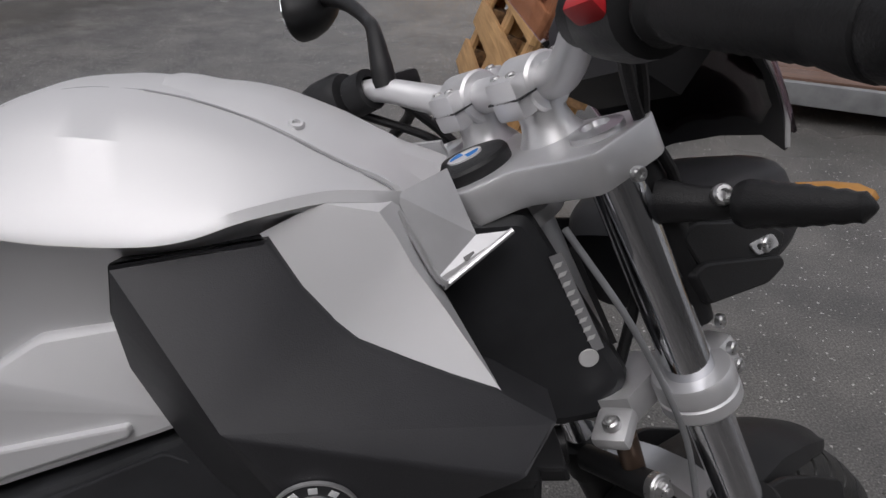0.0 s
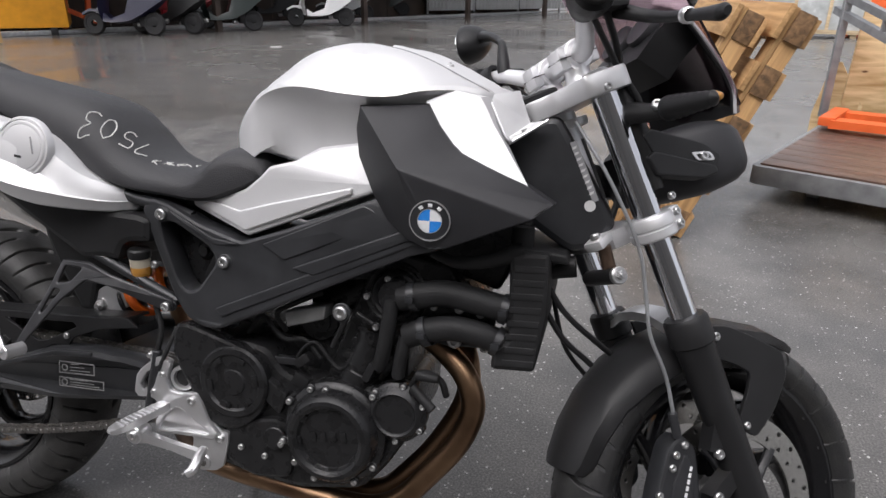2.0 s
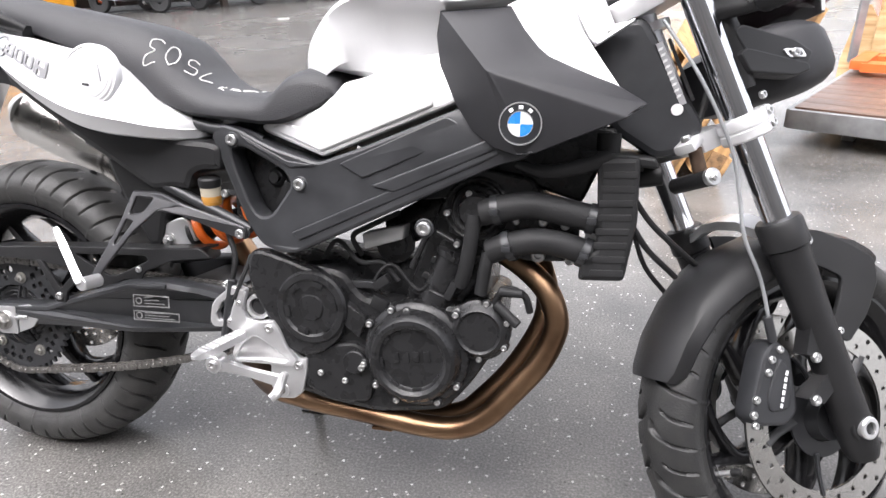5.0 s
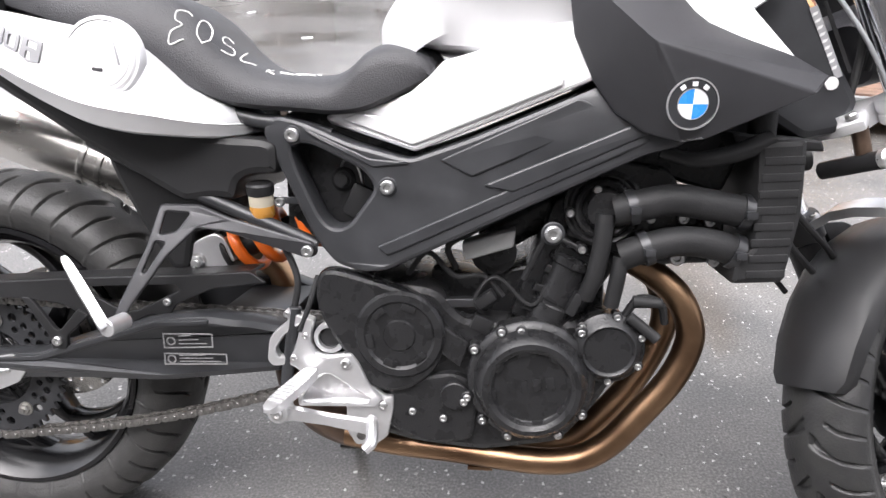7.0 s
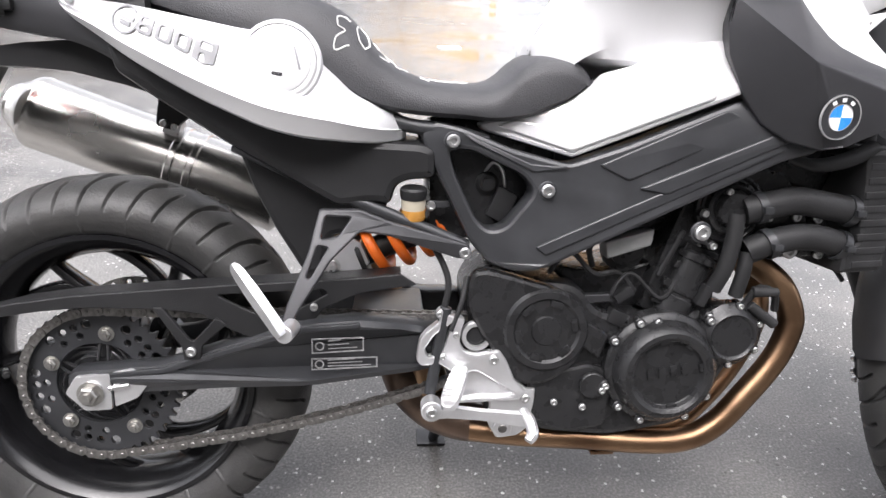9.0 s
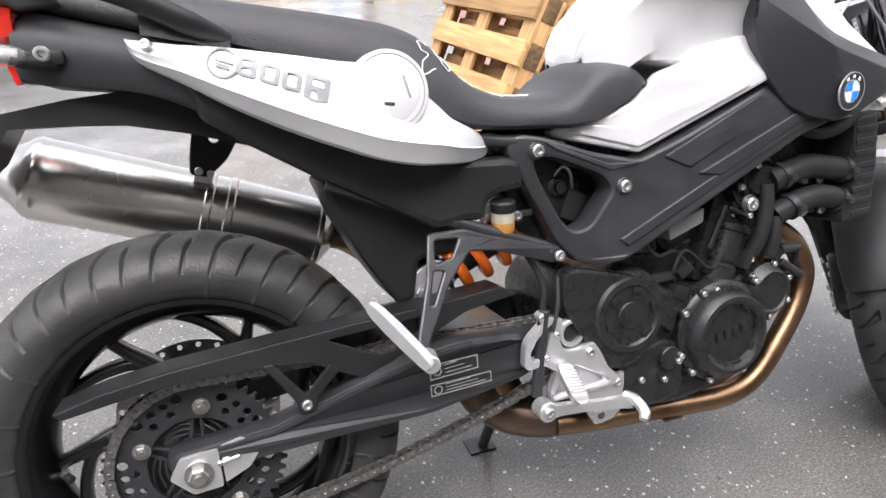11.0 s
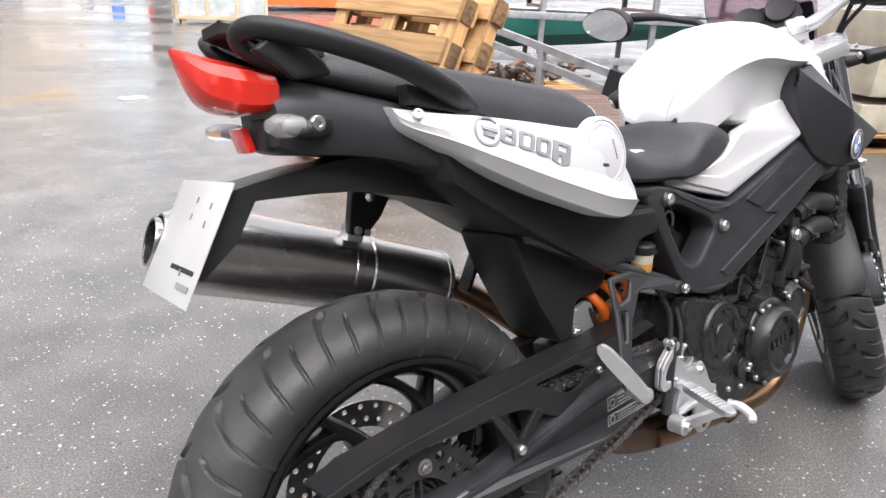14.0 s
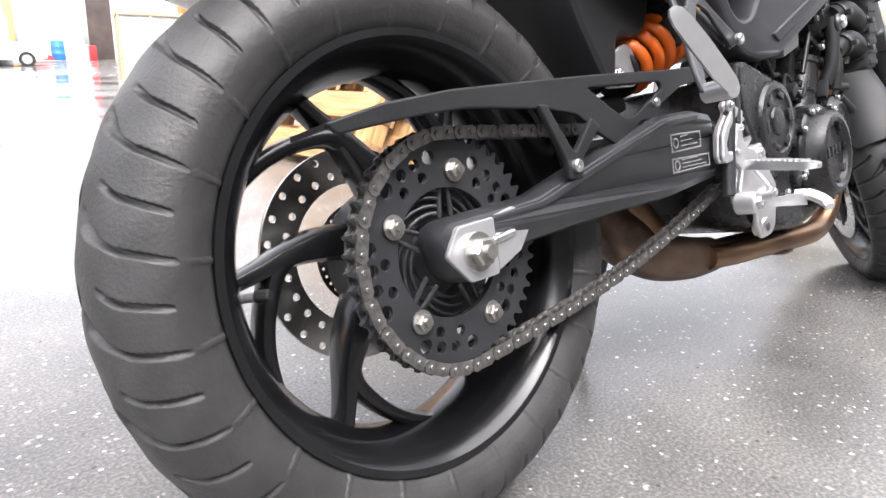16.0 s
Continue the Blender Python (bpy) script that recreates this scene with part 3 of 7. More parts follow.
def build_scooter(at, paint, label):
    """A step-through scooter, nose to +x."""
    root = thing("scooter", label, "scooter", at @ Matrix.Scale(1.12, 4), "row of parked scooters")
    for x, nm in ((-.6, "rear_wheel"), (.6, "front_wheel")):
        w = part(nm, revolve([(.06, -.03), (.16, -.035), (.16, .035), (.06, .03)], 24, closed=True, m=pose(x, 0, .21) @ YAX_), HOSE, root)
        part("tyre", revolve([(.15, -.045), (.19, -.05), (.213, -.025), (.213, .025), (.19, .05), (.15, .045)], 28, closed=True, m=pose(x, 0, .21) @ YAX_), HOSE, w)
    prof = [(-.86, .66, .70, .06), (-.7, .55, .78, .13), (-.45, .38, .79, .17), (-.2, .26, .74, .17), (-.08, .24, .40, .16), (.2, .22, .30, .17), (.34, .24, .40, .17)]
    part("body", loft([[(x, -w, z0), (x, w, z0), (x, w * .9, (z0 + z1) / 2), (x, w * .7, z1), (x, -w * .7, z1), (x, -w * .9, (z0 + z1) / 2)] for x, z0, z1, w in prof]), paint, root)
    part("leg_shield", loft([[(x, -w, z), (x + .05, -w * .5, z), (x + .07, 0, z), (x + .05, w * .5, z), (x, w, z), (x - .03, 0, z)] for x, w, z in ((.36, .17, .26), (.40, .2, .5), (.36, .2, .75), (.30, .14, .95))]), paint, root)
    part("saddle", loft([[(x, -w, z), (x, w, z), (x, w * .8, z + .09), (x, -w * .8, z + .09)] for x, w, z in ((-.75, .10, .78), (-.5, .14, .77), (-.2, .13, .73), (-.1, .08, .72))]), SEAT_VINYL, root)
    part("front_mudguard", loft([[(x, -.06, z), (x, .06, z), (x, .05, z + .05), (x, -.05, z + .05)] for x, z in ((.36, .33), (.5, .42), (.65, .43), (.8, .36))]), paint, root)
    part("fork", rod((.58, 0, .24), (.32, 0, .95), .03), STEEL, root)
    part("handlebar", tube([(.24, -.32, 1.02), (.3, -.15, 1.04), (.33, 0, 1.0), (.3, .15, 1.04), (.24, .32, 1.02)], .018, 10), HOSE, root)
    part("headlamp", revolve([(0, -.06), (.09, -.04), (.10, .02), (.07, .05), (0, .06)], 20, m=axis_at((.38, 0, .98), (1, 0, .1))), CLEAR_LENS, root)
    part("tail_lamp", box((.05, .16, .07), (-.86, 0, .72), .015), RED_LENS, root)
    part("engine", box((.4, .2, .2), (-.5, -.06, .26), .05), HOSE, root)
    part("exhaust", rod((-.2, -.13, .2), (-.8, -.16, .28), .045), STEEL, root)
    return root


YAX_ = Matrix(((1, 0, 0, 0), (0, 0, 1, 0), (0, -1, 0, 0), (0, 0, 0, 1)))
for x, y, yaw, paint, label in ((-9.0, 12.0, 190, NAVY, "dark blue and white scooter parked by the shed"), (-8.5, 12.8, 180, HOSE, "black scooter parked by the shed"), (-9.3, 14.5, 190, RED_PAINT, "dark red scooter parked inside the shed"),
                                (-7.6, 13.75, 226, GREEN_DARK, "dark green scooter parked sideways by the shed"), (-6.4, 16.6, 208, CAR_WHITE, "white scooter parked in front of the shed"), (-8.4, 17.6, 215, HOSE, "black scooter parked under the shed roof"),
                                (-6.9, 19.6, 205, FENCE, "silver scooter parked by the shed"), (-6.9, 23.6, 200, GREEN_DARK, "dark scooter parked at the end of the shed")):
    build_scooter(pose(x, y, 0, 6, 0, yaw), paint, label)


def build_car(at):
    root = thing("parked_car", "white estate car parked at the gate", "car", at)
    st_ = [(-2.1, .35, .75, .75, .7), (-2.0, .3, 1.0, .8, .8), (-1.2, .28, 1.42, .84, .62), (.2, .28, 1.45, .85, .62), (.95, .28, 1.0, .85, .8), (1.8, .3, .85, .82, .74), (2.1, .4, .65, .7, .66)]
    part("body", loft([[(x, -w, z0), (x, w, z0), (x, w, min(z1, .9)), (x, wt, z1), (x, -wt, z1), (x, -w, min(z1, .9))] for x, z0, z1, w, wt in st_]), CAR_WHITE, root)
    for s in (-1, 1):
        for x0, x1 in ((-1.5, -.55), (-.45, .45)):
            part("window", loft([[(x, s * (.87 - (z - .9) * .40), z) for z in (.93, 1.34)] + [(x, s * (.83 - (z - .9) * .40), z) for z in (1.34, .93)] for x in (x0, x1)]), CAR_GLASS, root)
        for x in (-1.3, 1.35):
            wh = part("wheel", rod((x, s * .68, .31), (x, s * .87, .31), .31), HOSE, root)
            part("rim", rod((x, s * .86, .31), (x, s * .885, .31), .19), STEEL, wh)
        part("headlight", box((.1, .3, .14), (2.0, s * .55, .68), .03), CLEAR_LENS, root)
    part("windscreen", loft([[(.9, -.72, 1.0), (.9, .72, 1.0), (.93, .72, 1.0), (.93, -.72, 1.0)], [(.3, -.58, 1.4), (.3, .58, 1.4), (.33, .58, 1.4), (.33, -.58, 1.4)]]), CAR_GLASS, root)
    return root


build_car(pose(4.4, 33.0, ground_rise(4.4, 33.0), 0, 0, -10))


def gate_building():
    z = ground_rise(8, 37)
    root = thing("gate_building", "industrial building with a pale blue-grey sliding gate", "building", pose(6.3, 37.6, z, 0, 0, -14))
    part("wall", box((7, .3, 6), (-4.3, .3, 3), .02), TAN, root)
    part("wall", box((16, .3, 6), (12.2, .3, 3), .02), FENCE, root)
    part("lintel", box((5.2, .3, 2), (1.8, .3, 5), .02), FENCE, root)
    for k in range(5):
        part("gate_panel", box((.545, .06, 4), (.35 + .56 * k, 0, 2), .01), GATE_BLUE, root)
    # Dark panel painted in for the unlit inside of the open doorway.
    part("doorway_shade", box((1.3, .05, 4), (3.75, .2, 2), .01), DARK_WALL, root)
    part("column", box((.35, .5, 5), (-.2, -.1, 2.5), .02), TAN, root)
    part("column", box((.25, .5, 3), (-.9, -.3, 1.5), .02), TAN, root)


gate_building()
gz = ground_rise(8, 36.5)
bar_ = part("plastic_barrel", revolve([(0, 0), (.26, 0), (.29, .05), (.29, .3), (.3, .32), (.29, .34), (.29, .6), (.3, .62), (.29, .64), (.28, .88), (.25, .92), (0, .92)], 28), BLUE_PLASTIC)
bar_.matrix_basis = pose(7.75, 36.4, gz)
tagged(bar_, "blue plastic barrel in front of the gate", "barrel")
can_ = part("red_canister", box((.32, .3, .75), (0, 0, .375), .05), RED_PLASTIC)
can_.matrix_basis = pose(9.2, 36.1, gz)
tagged(can_, "red plastic canister in front of the gate", "canister")
hood = part("car_bonnet_panel", loft([[(x, -w, 0), (x, w, 0), (x, w * .8, h), (x, -w * .8, h)] for x, w, h in ((-.6, .3, .1), (-.2, .5, .32), (.3, .5, .36), (.7, .3, .12))]), RED_PLASTIC)
hood.matrix_basis = pose(6.75, 36.3, gz)
tagged(hood, "red body panel lying on the ground", "body panel")


def build_crate(at):
    root = thing("film_wrapped_crate", "pale wooden crate wrapped in dusty film on a pallet", "crate", at)
    L, W, H = 2.1, 1.0, 1.5
    for x in (-L / 2, -L / 6, L / 6, L / 2):
        for y in (-W / 2, W / 2):
            part("upright", box((.07, .05, H), (x, y, .14 + H / 2), .005), PALLET_LIGHT, root)
    for z in (.16, .14 + H):
        for y in (-W / 2, W / 2):
            part("rail", box((L + .08, .06, .09), (0, y * 1.03, z), .005), PALLET_LIGHT, root)
        for x in (-L / 2, L / 2):
            part("end_rail", box((.06, W, .09), (x, 0, z), .005), PALLET_LIGHT, root)
    part("film", box((L - .03, W - .04, H - .05), (0, 0, .14 + H / 2), .01), FILM, root)
    for x in (-.9, 0, .9):
        part("runner", box((.12, W, .11), (x, 0, .055), .005), PALLET_LIGHT, root)


PALLET_LIGHT = wood("pale_new_pine", (0.62, 0.5, 0.33), (0.42, 0.31, 0.18))
build_crate(pose(5.75, 16.6, .02, 0, 0, -14))


SCRAP_STEEL = mat("wet_dark_scrap_steel", (0.09, 0.085, 0.08), 0.4, .6, var=.5, scale=20, bump=.4, bscale=80)


def scrap_pallet():
    at = pose(4.55, 4.55, 0.0, 0, 0, -24)
    build_pallet(at, "dark wet pallet carrying scrap metal", 11, 1.4, .9)
    rng = random.Random(7)
    for k in range(44):
        a = Vector((rng.uniform(-.6, .6), rng.uniform(-.36, .36), .16 + rng.uniform(0, .2)))
        kind = k % 3
        if kind == 0:
            b = rod(a, a + Vector((rng.uniform(-.3, .3), rng.uniform(-.2, .2), rng.uniform(-.02, .16))), rng.uniform(.012, .035), n=12)
            nm, lb = "scrap_rod", "rusty scrap rod lying in the metal heap"
        elif kind == 1:
            b = box((rng.uniform(.08, .25), rng.uniform(.06, .14), rng.uniform(.02, .07)), a, .006, rot=(rng.uniform(-30, 30), rng.uniform(-30, 30), rng.uniform(0, 180)))
            nm, lb = "scrap_plate", "rusty scrap plate lying in the metal heap"
        else:
            b = revolve([(.03, 0), (.07, 0), (.08, .02), (.06, .05), (.03, .05)], 18, closed=True, m=pose(*a, rng.uniform(-40, 40), rng.uniform(-40, 40), 0))
            nm, lb = "scrap_flange", "rusty machine flange lying in the metal heap"
        ob = part(nm, b, (RUSTY, SCRAP_STEEL, RUSTY, SCRAP_STEEL)[k % 4])
        ob.matrix_basis = at
        tagged(ob, lb, "scrap metal", "scrap metal heap")


scrap_pallet()


def hull(at, paint, label, L=4.6):
    rings = []
    for k in range(9):
        f = k / 8
        w = .75 * math.sin(min(1, f * 1.35 + .25) * math.pi / 2) if f < .9 else .7
        z0 = .35 * (1 - f) ** 2
        rings.append([(-L / 2 + L * (1 - f), -w, .62), (-L / 2 + L * (1 - f), -w * .8, .2 + z0), (-L / 2 + L * (1 - f), 0, z0), (-L / 2 + L * (1 - f), w * .8, .2 + z0), (-L / 2 + L * (1 - f), w, .62), (-L / 2 + L * (1 - f), 0, .60)])
    root = thing("boat_hull", label, "boat", at)
    part("hull", loft(rings), paint, root)
    part("gunwale", tube([(-L / 2 + .02, -.7, .64), (0, -.74, .64), (L / 2 - .4, -.5, .64), (L / 2 + .02, 0, .66)], .03, 8), GALV, root)
    return root


hull(pose(8.4, 6.6, .95, 0, 0, -38), RED_PAINT, "dark red boat hull stored on a steel rack")
hull(pose(7.6, 7.0, .22, 0, 0, -38), GREEN_PAINT, "dark green boat hull under the rack")


def rack():
    root = thing("steel_rack", "grey steel storage rack for boats", "rack", pose(7.9, 6.6, 0, 0, 0, -38))
    for x in (-2.4, -.8, .8, 2.4):
        for y in (-.9, .9):
            part("post", box((.08, .08, 2.0), (x, y, 1.0), .006), GALV, root)
        part("cross_beam", box((.07, 1.8, .09), (x, 0, .88), .006), GALV, root)
    for y in (-.95, .95):
        part("long_beam", box((5.0, .07, .1), (0, y, .78), .006), GALV, root)
    part("base_beam", box((5.0, .07, .1), (0, -.95, .2), .006), GALV, root)


rack()


def stack_blocks():
    at = pose(5.9, 1.55, 0, 0, 0, -30)
    build_pallet(at, "worn pallet under beige boards", 21, 1.2, .9)
    for k, (h, z) in enumerate(((.22, .26), (.3, .58), (.26, .92))):
        ob = part("building_board_block", box((1.1, .85, h), (0, 0, 0), .015), BEIGE)
        ob.matrix_basis = at @ pose(.03 * k, -.02 * k, z)
        tagged(ob, "banded stack of beige building boards", "boards", "building boards")


stack_blocks()


def skip_box():
    root = thing("yellow_container", "amber yellow steel tool container on the asphalt", "container", pose(-11.9, 11.3, 0, 0, 0, 40))
    part("shell", box((3.2, 1.8, 1.5), (0, 0, .9), .03), YELLOW_PAINT, root)
    for x in (-1.3, 1.3):
        part("runner", box((.14, 1.8, .15), (x, 0, .075), .01), HOSE, root)
    fr = thing("steel_trestle", "orange-red steel trestle beside the shed", "trestle", pose(-10.6, 12.2, 0, 0, 0, 60))
    for x in (0, .5):
        part("leg", box((.1, .1, 1.6), (x, 0, .8), .008, rot=(0, 8, 0)), ORANGE_PAINT, fr)
    part("bar", box((.9, .1, .1), (.3, 0, .35), .008, rot=(0, 25, 0)), ORANGE_PAINT, fr)


skip_box()


def orange_container():
    root = thing("orange_container", "orange steel shipping container across the yard", "container", pose(11.0, 21.0, ground_rise(11, 21), 0, 0, -20))
    b = bmesh.new()
    n = 40
    lo = [b.verts.new((-3 + 6 * i / n, -1.2 + .04 * (i // 2 % 2), .1)) for i in range(n + 1)]
    hi = [b.verts.new((-3 + 6 * i / n, -1.2 + .04 * (i // 2 % 2), 2.5)) for i in range(n + 1)]
    for i in range(n):
        b.faces.new((lo[i], lo[i + 1], hi[i + 1], hi[i]))
    part("corrugated_side", b, ORANGE_PAINT, root, smooth=0)
    part("shell", box((6, 2.3, 2.4), (0, .02, 1.3), .02), ORANGE_PAINT, root)
    for x in (-2.95, 2.95):
        part("corner_post", box((.14, .14, 2.6), (x, -1.2, 1.3), .01), ORANGE_PAINT, root)
    part("sign", box((.5, .02, .35), (.3, -1.23, 1.5), .005), PLATE_WHITE, root)


orange_container()

LITTER = ((.2, 1.9, 25, (.10, .02, .008), HOSE, "short black plastic strip lying on the asphalt", "strip"), (-.34, 2.54, 60, (.05, .04, .012), PLATE_WHITE, "scrap of white plastic on the asphalt", "litter"),
          (1.02, 5.84, 10, (.22, .13, .012), PLATE_WHITE, "flat white plastic lid on the asphalt", "lid"), (-1.3, 6.3, 30, (.12, .03, .01), PLATE_WHITE, "white litter on the asphalt", "litter"),
          (-2.9, 9.0, 80, (.16, .05, .012), PLATE_WHITE, "white litter on the asphalt", "litter"), (-4.6, 10.4, 20, (.2, .06, .015), PLATE_WHITE, "white litter on the asphalt", "litter"))
for x, y, r, size, m_, lb, ct in LITTER:
    ob = part(ct.replace(" ", "_") + "_piece", box(size, (0, 0, size[2] / 2), .003), m_)
    ob.matrix_basis = pose(x, y, .001, 0, 0, r)
    tagged(ob, lb, ct)


# ---- the motorcycle: x ahead, y to its left, z up along its own leaning middle plane ----
LEANING = pose(0, 0, 0, -12.85, 0, 0)
bike = thing("motorcycle", "white and black naked motorcycle leaning on its side stand", "motorcycle", LEANING)
STEER_AXIS = Matrix(((0.906, 0, -0.4226, 1.325), (0, 1, 0, 0), (0.4226, 0, 0.906, 0.614), (0, 0, 0, 1)))
STEER = STEER_AXIS @ pose(0, 0, 0, 0, 0, 34)
RIGHT = (0, -1, 0)


def both(fn):
    for s in (-1, 1):
        fn(s)


def flip(bm, s):
    """Right-hand geometry to the left side for s = 1."""
    if s > 0:
        bmesh.ops.scale(bm, vec=(1, -1, 1), verts=bm.verts)
    return bm


_bolts = {}


def bolt(c, r=0.006, d=RIGHT, parent=None, m=None, material=None, name="bolt", hexhead=False):
    key = (r, name, hexhead, material.name if material else "")
    if key not in _bolts:
        if hexhead:
            b = revolve([(0, 0), (r, 0), (r, r * 0.7), (r * 0.85, r * 0.85), (0, r * 0.85)], 6)
            b = revolve([(0, 0), (r * 0.5, 0), (r * 0.5, r * 1.3), (0, r * 1.3)], 12, bm=b)
            b = revolve([(0, -0.001), (r * 1.35, -0.001), (r * 1.35, 0.001), (0, 0.001)], 20, bm=b)
        else:
            b = revolve([(0, -0.002), (r, -0.002), (r, r * 0.45), (r * 0.8, r * 0.7), (r * 0.5, r * 0.7), (r * 0.42, r * 0.25), (0, r * 0.25)], 14)
        bmesh.ops.recalc_face_normals(b, faces=b.faces)
        me = bpy.data.meshes.new(name)
        b.to_mesh(me)
        b.free()
        me.materials.append(material or STEEL)
        me.shade_smooth()
        me.set_sharp_from_angle(angle=radians(30))
        _bolts[key] = me
    ob = new(name, _bolts[key])
    ob.parent = parent or bike
    at = axis_at(c, d)
    ob.matrix_basis = at if m is None else m @ at
    return ob


# wheels -------------------------------------------------------------------
def build_tyre(name, radius, width, rim_r, grooves, parent, at, label, rubber):
    """A worn road tyre turned round local z, with cut tread grooves."""
    w, h = width / 2, radius - rim_r
    base = rim_r + h * 0.44
    prof = [(rim_r - 0.004, -w * 0.72), (rim_r + 0.004, -w * 0.75), (rim_r + 0.008, -w * 0.79), (rim_r + h * 0.16, -w * 0.90), (rim_r + h * 0.22, -w * 0.915), (rim_r + h * 0.24, -w * 0.935), (rim_r + h * 0.36, -w * 0.99), (base, -w)]
    crown = [(base + (radius - base) * math.sin(a), -w * math.cos(a)) for a in (math.pi / 2 * k / 40 for k in range(1, 41))]
    half = prof + crown
    full = half + [(r, -y) for r, y in half[-2::-1]]
    n, m = 1440, len(full)
    r = np.array([p[0] for p in full])
    y = np.array([p[1] for p in full])
    ang = np.linspace(0, 2 * np.pi, n, endpoint=False)
    A, Y = np.meshgrid(ang, y, indexing="ij")
    R = np.repeat(r[None, :], n, 0)
    e = np.arcsin(np.clip((R - base) / (radius - base), 0, 1)) / (np.pi / 2)  # 0 at the shoulder, 1 on the crown
    # grooves run across from the shoulder and hook round near the middle, offset between the two sides
    step = 2 * np.pi / grooves
    shift = np.where(Y < 0, 0.0, 0.5) * step + 0.06 * e + 0.24 * np.clip(e - 0.5, 0, 1) ** 1.6
    q = (A - shift) / step
    ph = q % 1.0
    slope = (0.06 + 0.384 * np.clip(e - 0.5, 0, 1) ** 0.6) * radius / (1.4 * w)
    dist = np.minimum(ph, 1 - ph) * step * R / np.sqrt(1 + slope ** 2)
    odd = (np.floor(q + 0.5).astype(int) % 2) == 0
    inner = np.where(odd, 0.97, 0.74)
    outer = np.where(odd, -0.02, 0.05)
    fade = np.clip((e - outer) / 0.07, 0, 1) * np.clip((inner - e) / 0.04, 0, 1)
    wide = 0.0014 + np.where(odd, 0.0022 * np.clip((e - 0.66) / 0.2, 0, 1), 0.0)  # the long ones broaden towards the middle
    R = R - np.where((e > outer) & (e < inner), np.clip(2.2 - dist / wide, 0, 1) * 0.0075 * fade, 0)
    R = R + 0.0006 * np.sin(A * 31 + Y * 40) * np.clip(e * 4, 0, 1)
    vs = np.stack([R * np.cos(A), R * np.sin(A), Y], -1).reshape(-1, 3)
    fs = []
    for i in range(n):
        a, b = i * m, ((i + 1) % n) * m
        fs += [(a + j, b + j, b + j + 1, a + j + 1) for j in range(m - 1)]
    ob = from_lists(name, vs.tolist(), fs, rubber, parent, label, smooth=50)
    ob.data.transform(at)
    return ob


def holes_ring(r, n, hr, start=0.0, seg=10):
    return [ring_poly((r * math.cos(start + 2 * math.pi * k / n), r * math.sin(start + 2 * math.pi * k / n)), hr, seg) for k in range(n)]


def build_disc(name, r_out, r_in, y, at, parent, label):
    hs = [ring_poly((0, 0), r_in, 48)]
    for k in range(26):
        a = 2 * math.pi * k / 26
        for rr, da in ((r_out - 0.009, 0), (r_in + 0.013, 0.13)):
            hs.append(ring_poly((rr * math.cos(a + da), rr * math.sin(a + da)), 0.0044, 8))
    return plate(name, ring_poly((0, 0), r_out, 72), y - 0.0025, y + 0.0025, BRUSHED, parent, hs, 0.0004, label, m=at)


def spoke(stations):
    """A cast spoke in the x-z plane through (radius, degrees, half width, half depth)."""
    fine = interp_rows(stations, 4)
    pts = [Vector((r * math.cos(radians(a)), 0, r * math.sin(radians(a)))) for r, a, w, d in fine]
    rings = []
    for i, (r, a, w, d) in enumerate(fine):
        t = (pts[min(i + 1, len(pts) - 1)] - pts[max(i - 1, 0)]).normalized()
        n = Vector((-t.z, 0, t.x))
        rings.append([pts[i] + n * w * f + Vector((0, d * g, 0)) for f, g in ((1, -.5), (.72, -.9), (.3, -1), (-.3, -1), (-.72, -.9), (-1, -.5), (-1, .5), (-.6, 1), (.6, 1), (1, .5))])
    return loft(rings)


def interp_rows(rows, n):
    """More stations between the given ones, smooth in every column."""
    r = np.array(rows, float)
    out = []
    for i in range(len(r) - 1):
        p0, p1, p2, p3 = r[max(i - 1, 0)], r[i], r[i + 1], r[min(i + 2, len(r) - 1)]
        for k in range(n):
            t = k / n
            out.append(tuple(0.5 * (2 * p1 + (p2 - p0) * t + (2 * p0 - 5 * p1 + 4 * p2 - p3) * t * t + (3 * p1 - p0 - 3 * p2 + p3) * t ** 3)))
    out.append(tuple(r[-1]))
    return out


YAX = Matrix(((1, 0, 0, 0), (0, 0, 1, 0), (0, -1, 0, 0), (0, 0, 0, 1)))  # local z onto y


